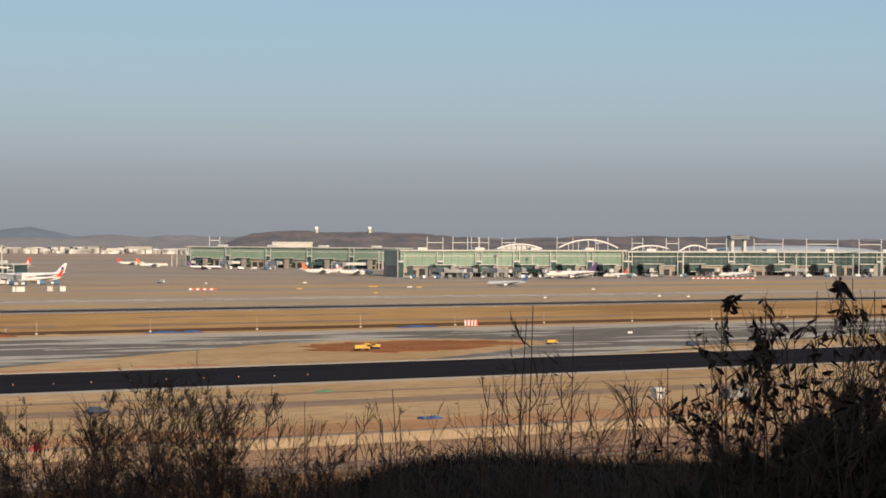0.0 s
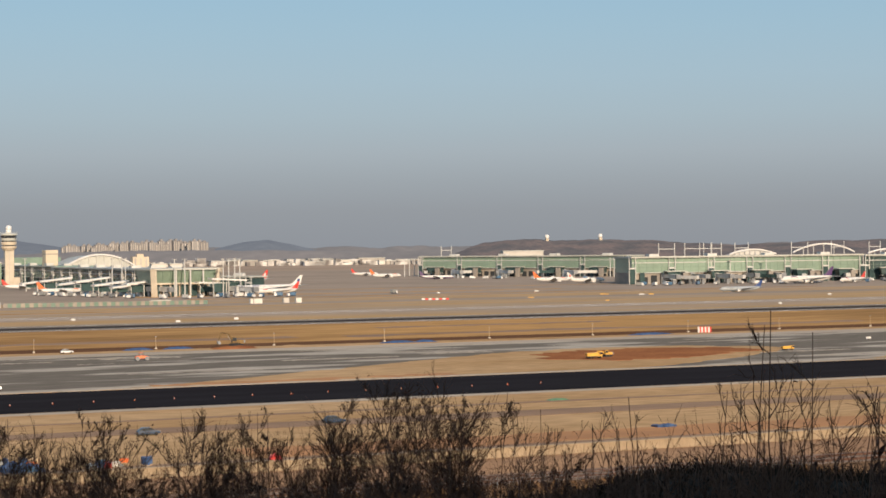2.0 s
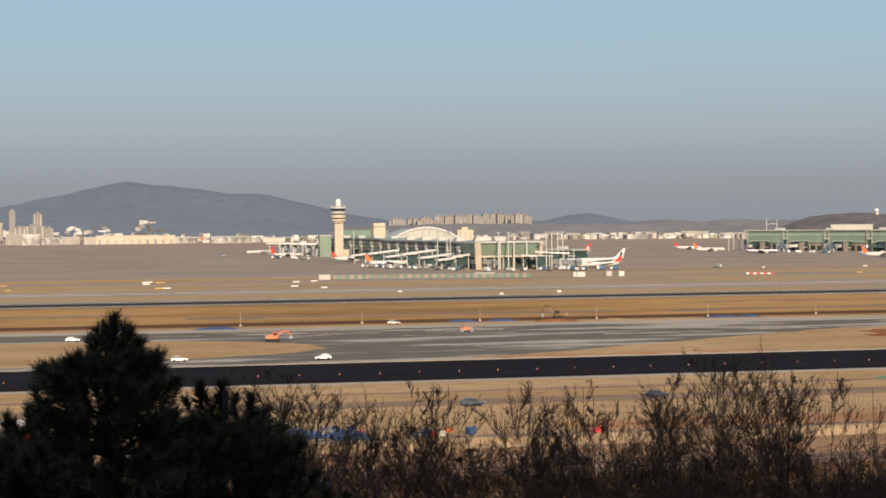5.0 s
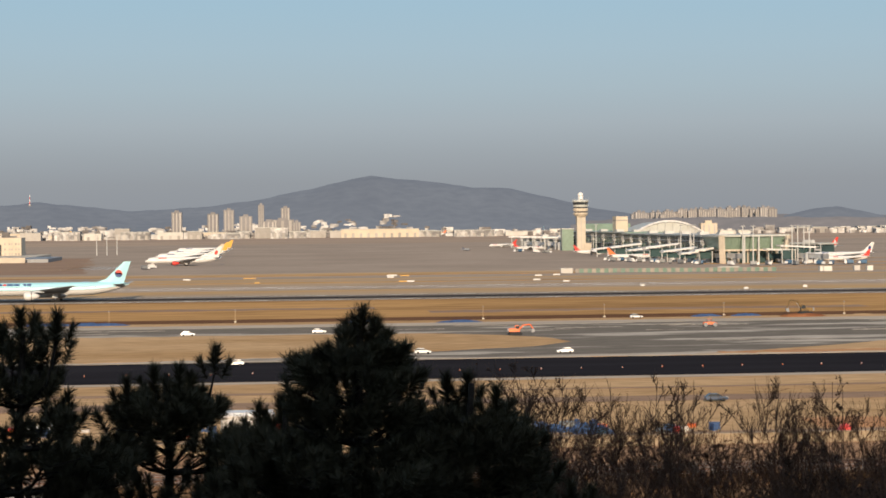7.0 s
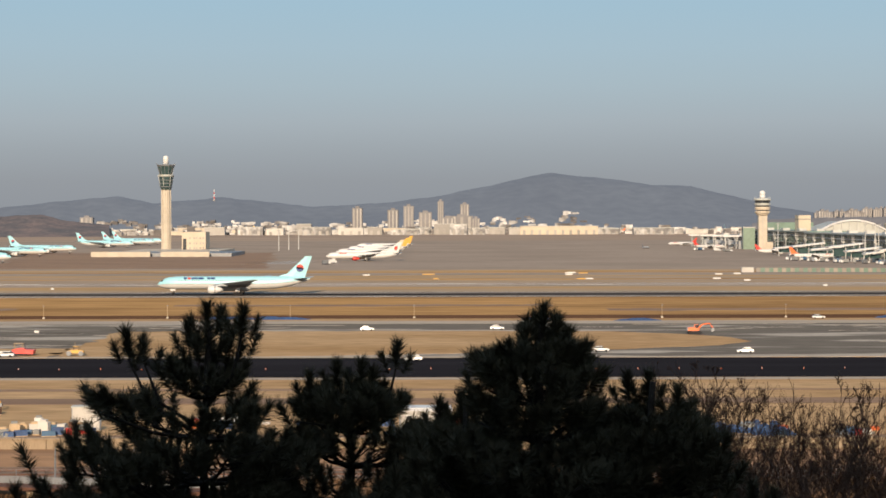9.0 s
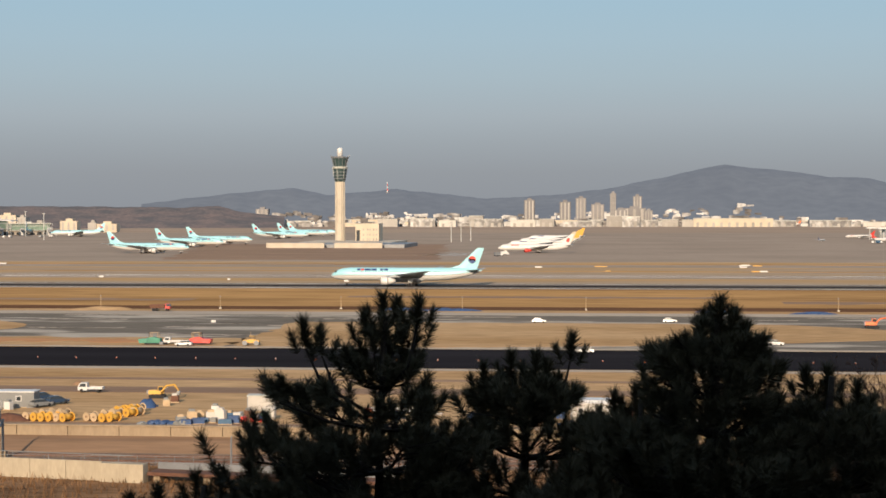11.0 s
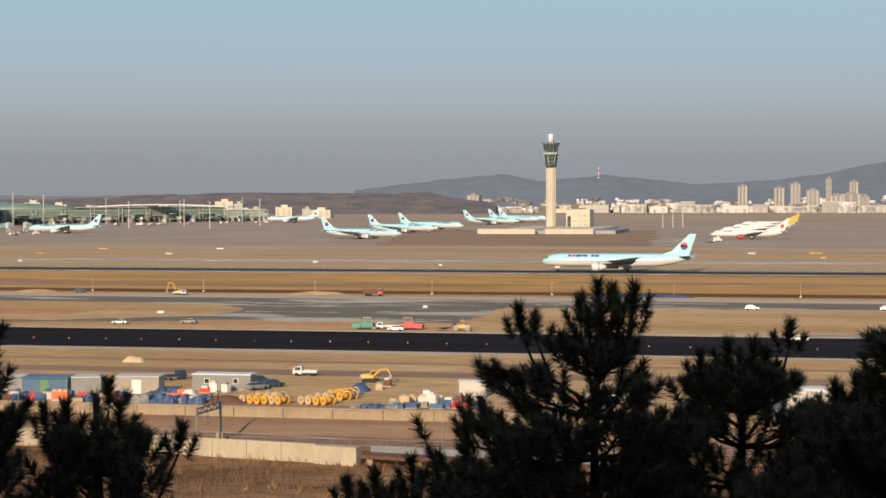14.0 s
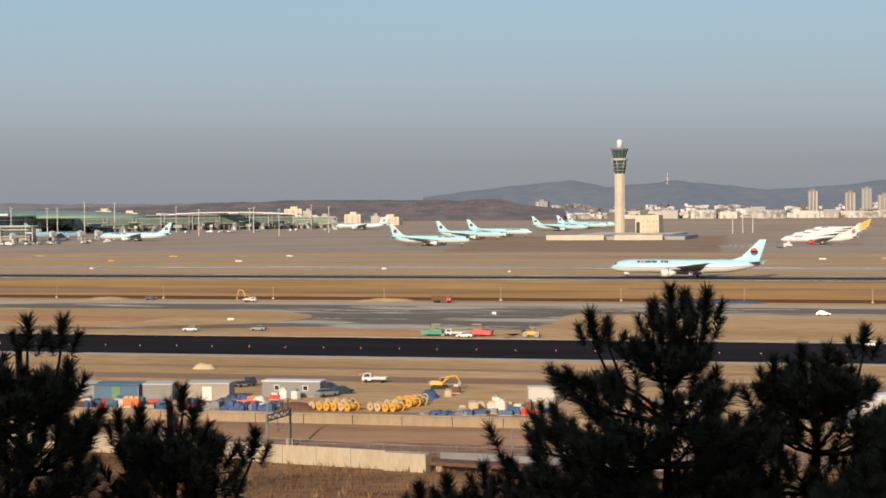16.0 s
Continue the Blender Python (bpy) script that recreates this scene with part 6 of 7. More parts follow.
# vehicles
def wheel_into(p, parent, x, y, r, w=0.22):
    part("wheel", lathe([(r * 0.6, -w / 2), (r, -w * 0.4), (r, w * 0.4), (r * 0.6, w / 2)], 12, Matrix.Translation((x, y, r)) @ Matrix.Rotation(radians(90), 4, "X")), M["dark"], parent)


def car(x, y, heading, paint="car_white", label="white car on the site road", z=0.1):
    c = thing("car", label, "car", spot(x, y, z, heading), "site vehicles")
    part("body", prism([(-2.25, 0.32), (2.2, 0.32), (2.28, 0.72), (1.25, 0.95), (-2.2, 1.0), (-2.32, 0.7)], -0.9, 0.9), M[paint], c)
    part("cabin", prism([(1.2, 0.94), (0.45, 1.46), (-1.45, 1.5), (-2.1, 0.98)], -0.8, 0.8), M["window"], c, "dark car windows")
    part("roof", prism([(0.4, 1.44), (0.3, 1.53), (-1.4, 1.56), (-1.5, 1.47)], -0.74, 0.74), M[paint], c)
    for sx in (-1.4, 1.4):
        for sy in (-0.82, 0.82):
            wheel_into(None, c, sx, sy, 0.33)
    for sy in (-0.62, 0.62):
        part("headlight", box(2.18, 2.3, sy - 0.2, sy + 0.2, 0.62, 0.78), M["white"], c)
    return c


def pickup(x, y, heading, paint="car_white", label="white light truck with an open bed", z=0.1, bed="car_white"):
    c = thing("pickup_truck", label, "truck", spot(x, y, z, heading), "site vehicles")
    part("cab", prism([(0.6, 0.4), (2.5, 0.4), (2.55, 1.0), (2.1, 1.9), (0.6, 1.95)], -0.85, 0.85), M[paint], c)
    part("window", prism([(0.85, 1.15), (2.2, 1.15), (1.98, 1.78), (0.85, 1.8)], -0.88, 0.88), M["window"], c)
    part("bed_floor", box(-2.6, 0.55, -0.9, 0.9, 0.6, 0.72), M["grey_steel"], c)
    for sy in (-0.9, 0.86):
        part("bed_side", box(-2.6, 0.55, sy, sy + 0.05, 0.72, 1.12), M[bed], c)
    part("tailgate", box(-2.66, -2.6, -0.9, 0.9, 0.72, 1.12), M[bed], c)
    for sx in (-1.7, 1.7):
        for sy in (-0.78, 0.78):
            wheel_into(None, c, sx, sy, 0.36)
    return c


def excavator(x, y, heading, paint="orange", label="orange tracked excavator with its arm raised", z=0.12, k=1.0, reach=1.0):
    e = thing("excavator", label, "excavator", pose(x, y, z, 0, 0, heading) @ Matrix.Scale(k, 4), "diggers")
    for s in (-1.15, 1.15):
        tr = part("track", prism([(-2.0, 0.25), (-1.6, 0), (1.6, 0), (2.0, 0.25), (2.0, 0.65), (1.6, 0.9), (-1.6, 0.9), (-2.0, 0.65)], s - 0.3, s + 0.3), M["dark"], e)
    part("turntable", lathe([(0.9, 0.7), (0.9, 1.1)], 14), M["grey_steel"], e)
    part("house", prism([(-2.1, 1.05), (1.2, 1.05), (1.2, 1.7), (-0.2, 2.1), (-2.1, 2.0)], -1.3, 1.3), M[paint], e)
    cab = part("cab", prism([(0.0, 1.1), (1.5, 1.1), (1.55, 2.2), (1.2, 2.9), (0.0, 2.9)], 0.25, 1.3), M[paint], e)
    part("window", prism([(0.15, 1.8), (1.57, 1.8), (1.28, 2.75), (0.15, 2.75)], 0.2, 1.35), M["window"], cab)
    part("counterweight", box(-2.5, -2.05, -1.25, 1.25, 1.1, 2.0), M["grey_steel"], e)
    boom = bmesh.new()
    bent_into(boom, [(1.0, -0.2, 1.5), (2.3, -0.2, 3.9 * reach), (4.4, -0.2, 4.3 * reach)], 0.3, 0.22, 6)
    part("boom", boom, M[paint], e)
    part("stick", tube((4.4, -0.2, 4.4 * reach), (5.5, -0.2, 1.9), 0.22, 0.16, 6), M[paint], e)
    part("cylinder", tube((1.5, -0.2, 1.9), (2.7, -0.2, 3.5 * reach), 0.09, 0.09, 6), M["silver"], e)
    part("bucket", prism([(5.2, 1.9), (5.9, 1.8), (5.8, 1.0), (5.1, 0.7), (4.8, 1.2)], -0.75, 0.35), M["grey_steel"], e)
    return e


def dump_truck(x, y, heading, paint="yellow", label="yellow dump truck on site", z=0.12, k=1.0):
    d = thing("dump_truck", label, "truck", pose(x, y, z, 0, 0, heading) @ Matrix.Scale(k, 4), "site vehicles")
    part("chassis", box(-3.4, 3.4, -0.5, 0.5, 0.7, 1.0), M["grey_steel"], d)
    part("cab", prism([(1.9, 0.8), (3.6, 0.8), (3.65, 1.7), (3.3, 2.7), (1.9, 2.75)], -1.15, 1.15), M[paint], d)
    part("window", prism([(2.2, 1.75), (3.66, 1.75), (3.36, 2.6), (2.2, 2.6)], -1.18, 1.18), M["window"], d)
    part("tipper", prism([(-3.7, 1.05), (1.6, 1.05), (1.75, 2.6), (-3.9, 2.4)], -1.2, 1.2), M["rust"] if paint == "red" else M[paint], d)
    for sx in (-2.6, -1.3, 2.6):
        for sy in (-1.0, 1.0):
            wheel_into(None, d, sx, sy, 0.52, 0.35)
    return d


def roller(x, y, heading, paint="yellow", label="yellow road roller with a flag pole", z=0.18):
    r = thing("road_roller", label, "road roller", spot(x, y, z, heading), "paving machines")
    for sx in (-1.5, 1.7):
        part("drum", lathe([(0.7, -0.95), (0.72, -0.9), (0.72, 0.9), (0.7, 0.95)], 18, Matrix.Translation((sx, 0, 0.72)) @ Matrix.Rotation(radians(90), 4, "X")), M["grey_steel"], r)
    part("body", prism([(-2.2, 0.8), (2.3, 0.8), (2.3, 1.4), (0.6, 1.7), (-0.7, 1.7), (-2.2, 1.45)], -0.85, 0.85), M[paint], r)
    part("canopy", box(-1.0, 0.6, -0.85, 0.85, 2.55, 2.65), M[paint], r)
    for sx in (-0.9, 0.5):
        for sy in (-0.75, 0.75):
            part("canopy_post", tube((sx, sy, 1.6), (sx, sy, 2.55), 0.04, 0.04, 5), M["dark"], r)
    part("flag_pole", tube((0.2, 0, 2.6), (0.2, 0, 3.7), 0.05, 0.05, 5), M["kraft"], r)
    return r


def paver(x, y, heading, paint="green", label="green asphalt paver with a raised hopper", z=0.18):
    p = thing("asphalt_paver", label, "paver", spot(x, y, z, heading), "paving machines")
    for s in (-1.1, 1.1):
        part("track", prism([(-2.0, 0.2), (-1.7, 0), (1.7, 0), (2.0, 0.2), (2.0, 0.5), (-2.0, 0.5)], s - 0.25, s + 0.25), M["dark"], p)
    part("body", prism([(-2.4, 0.5), (1.2, 0.5), (1.2, 1.9), (-0.4, 2.1), (-2.4, 1.6)], -1.3, 1.3), M[paint], p)
    part("hopper", prism([(1.2, 0.5), (3.4, 0.4), (3.7, 1.5), (1.2, 1.7)], -1.6, 1.6), M[paint], p)
    part("screed", box(-3.4, -2.4, -1.9, 1.9, 0.05, 0.8), M["grey_steel"], p)
    part("canopy", box(-1.9, 0.6, -1.2, 1.2, 3.2, 3.32), M["kraft"], p)
    for sx in (-1.7, 0.4):
        for sy in (-1.05, 1.05):
            part("canopy_post", tube((sx, sy, 1.8), (sx, sy, 3.2), 0.05, 0.05, 5), M["yellow"], p)
    part("exhaust", tube((0.9, 0.4, 1.9), (0.9, 0.4, 3.4), 0.08, 0.08, 6), M["dark"], p)
    return p


paver(-130.9, 499.4, 180)
pickup(-125.3, 499.9, 180, label="white service truck beside the paver", z=0.2)
car(-120.9, 494, 180, label="white van parked beside the paving crew's machines", z=0.2)
paver(-118.2, 500.5, 0, "red", "red paving feeder with a yellow canopy")
roller(-102.9, 497.7, 180)
excavator(74.7, 586, 0, "orange", k=1.05, reach=0.75)
roller(144.5, 614.9, 0, "orange", "orange road roller on the grey taxiway", 0.1)
excavator(197, 682.8, 180, "muddy", "muddy yellow excavator digging beside the trench", k=1.25)
dump_truck(277.1, 541.3, 0, "yellow", "yellow articulated dump truck on red soil", 0.2, 0.75)
excavator(285.2, 547.6, 180, "yellow", "yellow wheel loader on the red soil", 0.2, 0.75, 0.6)
dump_truck(355.3, 547.4, 0, "yellow", "yellow dump truck at the edge of the red soil", 0.12, 0.6)
dump_truck(-171.3, 665.3, 0, "red", "red and brown dump truck beside the dug strip", 0.1, 1.0)
pickup(-245.5, 661.4, 0, label="white truck carrying a small crane", z=0.12)
excavator(-247.5, 665.1, 200, "yellow", "small yellow crane arm machine", 0.1, 0.8, 1.3)
for x, y, h, paint, lab in ((78.1, 504.7, 175, "car_white", "white hatchback on the taxiway"), (130.7, 672.9, 0, "car_white", "white car beside the dug strip"), (12.9, 610.5, 0, "car_white", "white car on the gravel road"),
                            (-29.7, 606.1, 0, "car_white", "white saloon on the gravel road"), (-206.5, 506.4, 180, "car_white", "white estate car on the taxiway"), (-187.6, 512.3, 180, "cladding_grey", "grey estate car on the taxiway"),
                            (-289.8, 670.8, 0, "car_dark", "dark car beside the dug strip"), (87.5, 367, 0, "car_dark", "dark car behind the shrubs"), (129, 372.8, 0, "car_dark", "dark car on the rutted track"),
                            (39.3, 510.5, 0, "car_white", "white car at the island's edge"), (-11.6, 479.4, 180, "car_white", "white car on the black runway"), (-114.3, 352.2, 60, "car_dark", "dark blue car parked in the yard"), (-109.3, 345.5, 50, "car_dark", "dark car parked in the yard"), (-110.7, 339.8, 55, "cladding_grey", "grey car parked in the yard"), (394.4, 518.1, 0, "car_dark", "dark car at the taxiway's edge")):
    car(x, y, h, paint, lab, 0.14)
pickup(-109.5, 368.5, 180)
pickup(-133.2, 355.3, 60, "car_dark", "dark pickup truck parked behind the tarpaulins", bed="car_dark")
excavator(-93.1, 358.8, 0, "yellow", "yellow-orange excavator in the yard", 0.05, 0.78, 0.8)


# the contractor's yard
def cabin_box(x, y, w, d, h, heading=0.0, wallmat="cladding_grey", roofmat="roof", label="grey site cabin in the yard", windows=0, door=False, over=0.15):
    c = thing("site_cabin", label, "site cabin", spot(x, y, 0.03, heading), "site cabins")
    body = part("wall", box(-w / 2, w / 2, 0, d, 0, h), M[wallmat], c)
    part("roof", box(-w / 2 - over, w / 2 + over, -over, d + over, h, h + 0.22), M[roofmat], c)
    for s in (-1, 1):
        part("corner_post", box(s * w / 2 - 0.08, s * w / 2 + 0.08, -0.06, 0.06, 0, h), M["grey_steel"], c)
    for i in range(windows):
        xx = -w / 2 + w * (i + 0.5) / windows
        wf = part("window", box(xx - 0.55, xx + 0.55, -0.06, 0.02, h * 0.42, h * 0.78), M["white"], c)
        part("pane", box(xx - 0.42, xx + 0.42, -0.09, -0.05, h * 0.46, h * 0.74), M["window"], wf)
    if door:
        part("door", box(-0.9, 0.9, -0.08, 0.02, 0, h * 0.85), M["pale_green"] if door == "green" else M["white"], c)
    return c


cabin_box(-156.6, 329.3, 5, 4, 2.7, 10, "cladding_grey")
cabin_box(-149.9, 329.6, 9, 5, 2.6, 3, "cladding_blue", "cladding_blue", "blue-roofed shed with a green door", 0, "green", 0.4)
cabin_box(-140.4, 327.4, 5.5, 6, 3.0, 12, "cladding_grey")
cabin_box(-131.1, 329.3, 8.5, 5, 3.1, 8, "base_wall", "roof", "pale site cabin with a low roof", 0, True)
cabin_box(-117.4, 338.4, 11.5, 4, 2.9, 2, "cladding_grey", "white", "long grey site office with a white roof", 2)
cabin_box(-68, 337.4, 5.0, 3, 2.7, 5, "shed", "roof", "white storage container in the yard")
cabin_box(-6, 329, 9, 5, 3.2, 0, "shed", "white", "white-roofed shed behind the pines", 3)
cabin_box(-5.7, 326.8, 9, 5, 3.0, 0, "shed", "white", "white-roofed shed behind the pines", 3)
cabin_box(258.3, 351.2, 2.6, 2, 2.2, 0, "shed", "white", "small white hut on the soil", 1)
cabin_box(275.1, 342.8, 6, 3, 2.0, 0, "cladding_grey", "cladding_grey", "low grey hut behind the shrubs")


def heap(x, y, w, d, h, material, label, category="heap", seed=0, z=0.0, name="heap"):
    rng = np.random.default_rng(seed)
    bm = bmesh.new()
    n, m = 9, 7
    vs = []
    for j in range(m):
        row = []
        for i in range(n):
            u, v = -1 + 2 * i / (n - 1), -1 + 2 * j / (m - 1)
            zz = h * max(0.0, (1 - abs(u) ** 2.6) * (1 - abs(v) ** 2.2)) * rng.uniform(0.7, 1.1)
            row.append(bm.verts.new((x + u * w / 2, y + v * d / 2, z + (zz if 0 < i < n - 1 and 0 < j < m - 1 else -0.05))))
        vs.append(row)
    for j in range(m - 1):
        for i in range(n - 1):
            bm.faces.new((vs[j][i], vs[j][i + 1], vs[j + 1][i + 1], vs[j + 1][i])).smooth = True
    return tagged(part(name, bm, M[material]), label, category)


def tarp_stack(x, y, w, d, h, seed):
    """Goods of uneven height wrapped in sheeting."""
    rng = np.random.default_rng(seed)
    t = thing("tarpaulin", "stacked goods wrapped in dull blue tarpaulin", "tarpaulin", spot(x, y, 0.03, rng.uniform(-12, 12)), "tarpaulin stacks")
    cx = -w / 2
    while cx < w / 2:
        ww = rng.uniform(0.9, 2.0)
        hh = h * rng.uniform(0.4, 1.05)
        y0, y1 = -d / 2 + rng.uniform(0, 0.8), d / 2 - rng.uniform(0, 0.8)
        bm = bmesh.new()
        box_into(bm, cx, cx + ww, y0, y1, -0.02, hh)
        bmesh.ops.subdivide_edges(bm, edges=bm.edges, cuts=2, use_grid_fill=True)
        for v in bm.verts:
            if v.co.z > 0.05:
                v.co += Vector(rng.normal(0, 0.075, 3))
                v.co.z -= 0.16 * h * (abs(v.co.x - cx - ww / 2) / ww * 2) ** 2
        part("sheeted_bale", bm, M["blue"] if rng.random() < 0.8 else M["cladding_grey"], t)
        cx += ww * rng.uniform(0.85, 1.25)
    return t


for i, (x, y, w, h) in enumerate(((-122.5, 315.4, 7.5, 1.7), (-123.5, 323.9, 6, 1.9), (-116.1, 315.8, 5.5, 1.5), (-149.6, 319.4, 4, 1.8), (-135.1, 314.7, 3.5, 1.2), (-82.7, 314.7, 5, 1.0), (-79.3, 315.4, 4, 0.9), (-130.9, 319.4, 3, 1.4),
                                  (46.4, 325.3, 9, 1.4), (53.3, 324.6, 7, 1.6), (68, 317.3, 6, 1.2), (-9.3, 315.8, 6, 1.5), (-7.7, 319.4, 6, 1.6), (186.3, 333.2, 4, 0.7), (47.9, 320, 7, 1.3), (53.3, 316.5, 6, 1.3))):
    tarp_stack(x, y, w, 3.2, h, 500 + i)
for i, (x, y, w, h, mt, lab) in enumerate(((-109.5, 318.1, 8.5, 1.3, "rust", "low pile of rusty steel"), (-145.7, 316.3, 3.2, 1.5, "red", "pile of red bags and drums"), (-143.2, 315.9, 2, 1.2, "tan_light", "pile of pale sacks"), (-156.7, 392.5, 5.5, 1.5, "tan_light", "pale heap of sand on bare soil"), (-153.6, 320.6, 3, 1.6, "kraft", "heap of pale timber"),
                                           (97.2, 313.4, 2.2, 1.2, "red", "red covered object behind the shrubs"), (98, 315.3, 2.2, 1.1, "red", "red covered object behind the shrubs"), (196.4, 402.9, 6, 0.5, "pale_green", "green netting on the soil"), (23.9, 406.1, 4, 0.5, "pale_green", "green netting on the soil"), (-117, 385, 2.6, 0.9, "tracks", "small mound of brown spoil"), (-118, 322.1, 4, 1.9, "shed", "stack of goods under pale sheeting"))):
    heap(x, y, w, 3, h, mt, lab, "heap", 540 + i, 0.03)
for i, (x, y, w, h, mt) in enumerate(((-308.3, 672.2, 20, 2.0, "soil"), (-194.4, 673.5, 22, 2.2, "soil"), (192.8, 671.6, 18, 2.0, "red_soil"), (217.4, 675.6, 9, 0.9, "soil"), (231.7, 669.1, 8, 0.9, "soil"), (-201.6, 671, 16, 1.4, "soil"), (285.6, 557.8, 20, 1.2, "red_soil"))):
    heap(x, y, w, 9, h * 0.55, mt, "low mound of dug earth along the trench", "earth mound", 570 + i, 0.05, "earth_mound")
for i, (x, y, w) in enumerate(((158.8, 681.2, 12), (173.9, 681, 12), (259.7, 674.5, 16), (271.1, 674, 10), (371.2, 673.8, 22), (-64.1, 675, 22), (-87.1, 678.8, 12), (-82.2, 677.9, 20), (29.7, 673.7, 14), (64.5, 664.3, 18), (-69.8, 682.2, 10))):
    heap(x, y, w, 4, 0.9, "blue", "blue tarpaulin laid along the trench", "tarpaulin", 600 + i, 0.05, "tarpaulin")
crate = thing("crate_stack", "orange crate topped with pale boxes", "crate", spot(-140.2, 314.6, 0.03, 5))
part("crate", box(-1.5, 1.5, 0, 1.6, 0, 1.7), M["orange"], crate)
for i in range(3):
    part("box", box(-1.4 + i * 1.0, -0.6 + i * 1.0, 0.2, 1.3, 1.7, 2.1), M["kraft"], crate)


def reel(x, y, heading, wood=True, r=0.8, w=2.3):
    c = thing("cable_reel", "large cable reel with pale timber flanges" if wood else "large cable reel with yellow flanges", "cable reel", pose(x, y, 0.03 + r, 0, 0, heading), "cable reels")
    rot = Matrix.Rotation(radians(90), 4, "X")
    part("core", lathe([(r * 0.72, -w / 2), (r * 0.72, w / 2)], 16, rot), M["kraft"] if wood else M["yellow"], c)
    for s in (-1, 1):
        part("flange", lathe([(r, s * w / 2 - 0.07), (r, s * w / 2 + 0.07)], 20, rot), M["kraft"] if wood else M["yellow"], c)
    part("hub", lathe([(0.18, -w / 2 - 0.12), (0.18, w / 2 + 0.12)], 10, rot), M["rust"], c)
    return c


kinds = {True: reel(-105.8, 318.9, -28, True), False: reel(-104.2, 318.3, -28, False)}
for x, y, wood in ((-102.7, 317.7, False), (-101.4, 318, False), (-100.1, 318.2, True), (-98.7, 317.6, False), (-94.9, 319.3, True), (-93.4, 318.7, True), (-91.8, 318.1, False), (-90.5, 318.4, False), (-104.4, 323.9, True), (-102.6, 323.4, True), (-101.2, 323.7, True), (-93.2, 324.4, True), (-91.8, 324.7, True),
                   (-92.5, 330.3, False), (-91.7, 331.5, False), (-90.7, 331.7, False), (-90.2, 333.8, True), (-89.6, 326.1, False), (-88.9, 328.1, True)):
    copy_thing(kinds[wood], pose(x, y, 0.03 + 0.8, 0, 0, -28))
heap(-90.7, 341.8, 3.5, 4, 1.8, "blue", "stack of goods under blue tarpaulin", "tarpaulin", 640, 0.03, "tarpaulin")
random.seed(5)
for x, y, mt in ((-76.9, 320.4, "kraft"), (-73.8, 321.9, "shed"), (-72, 321.4, "shed"), (-70.7, 322.6, "cladding_blue"), (-68.5, 322.1, "cladding_grey"), (-67.2, 322.4, "rust"), (-65.7, 323.6, "pale_green"), (-76.4, 324.1, "kraft"), (-74.3, 327.4, "white"), (-78.2, 317.4, "cladding_grey"), (-63.8, 324, "shed"), (-117, 333.3, "white"), (-115.2, 334.7, "white"), (-118.6, 332.9, "red"), (-113.9, 339.1, "cladding_blue"), (-87.7, 344.5, "kraft"), (-87.6, 351, "rust")):
    w_, h_ = random.uniform(1.2, 2.4), random.uniform(0.9, 2.0)
    b = thing("goods_pallet", "pallet of boxed site goods", "pallet", spot(x, y, 0.03, random.uniform(-20, 20)), "goods in the yard")
    part("pallet", box(-w_ / 2, w_ / 2, -0.6, 0.6, 0, 0.15), M["kraft"], b)
    part("load", box(-w_ / 2 + 0.05, w_ / 2 - 0.1, -0.5, 0.55, 0.15, h_), M[mt], b)
    part("top_load", box(-w_ / 3, w_ / 4, -0.4, 0.4, h_, h_ + 0.4), M[random.choice(("kraft", "shed", "cladding_grey"))], b)
SPREAD = (((-154.6, 315.4), (-114.5, 319.9), 50, 4.5), ((-79.3, 315.4), (-60.2, 321.2), 12, 3.0), ((-46.8, 328), (20.1, 324.9), 22, 5.0), ((36.1, 322), (80, 316.5), 12, 5.0))
for (x0, y0), (x1, y1), n, sp in SPREAD:
    for i in range(n):
        f = random.random()
        w_, h_ = random.uniform(0.8, 2.6), random.uniform(0.5, 1.7)
        b = thing("goods_pallet", "pallet of sheeted and boxed site goods", "pallet", spot(x0 + (x1 - x0) * f, y0 + (y1 - y0) * f + random.uniform(-sp, sp), 0.03, random.uniform(-25, 25)), "goods in the yard")
        part("pallet", box(-w_ / 2, w_ / 2, -0.6, 0.6, 0, 0.15), M["kraft"], b)
        part("load", box(-w_ / 2 + 0.05, w_ / 2 - 0.1, -0.5, 0.55, 0.15, h_), M[random.choice(("blue", "blue", "cladding_blue", "shed", "kraft", "rust", "cladding_grey", "red", "orange"))], b)
pipes = thing("pipe_stack", "stack of long white pipes behind the pines", "pipes", spot(-42.6, 335.9, 0.03, 2))
for i in range(3):
    part("pipe", tube((-5.5 + i * 0.6, i * 0.5, 0.3 + (0.5 if i == 1 else 0)), (4.5 + i * 0.6, i * 0.5, 0.3 + (0.5 if i == 1 else 0)), 0.28, 0.28, 10), M["white"], pipes)

# posts along the dug strip, cones on the fresh asphalt, signs by the taxiways
lamp = thing("marker_post", "thin white post on a concrete block", "post", pose(75 - 45.6 * 9, 682, 0.05), "posts along the trench")
part("block", box(-0.4, 0.4, -0.35, 0.35, 0, 0.55), M["concrete"], lamp)
part("post", tube((0, 0, 0.55), (0, 0, 4.6), 0.09, 0.07, 6), M["kraft"], lamp)
part("lamp", box(-0.25, 0.25, -0.12, 0.12, 4.6, 4.85), M["grey_steel"], lamp)
for i in range(-8, 12):
    copy_thing(lamp, pose(75 + 45.6 * i, 682 + (i % 3), 0.05))
cone = thing("traffic_cone", "orange and white marker cone on the asphalt", "cone", pose(-340, 452, 0.1), "cones along the runway")
part("base", box(-0.19, 0.19, -0.19, 0.19, 0, 0.05), M["dark"], cone)
part("cone", lathe([(0.16, 0.05), (0.11, 0.27), (0.05, 0.46)], 10), M["orange"], cone)
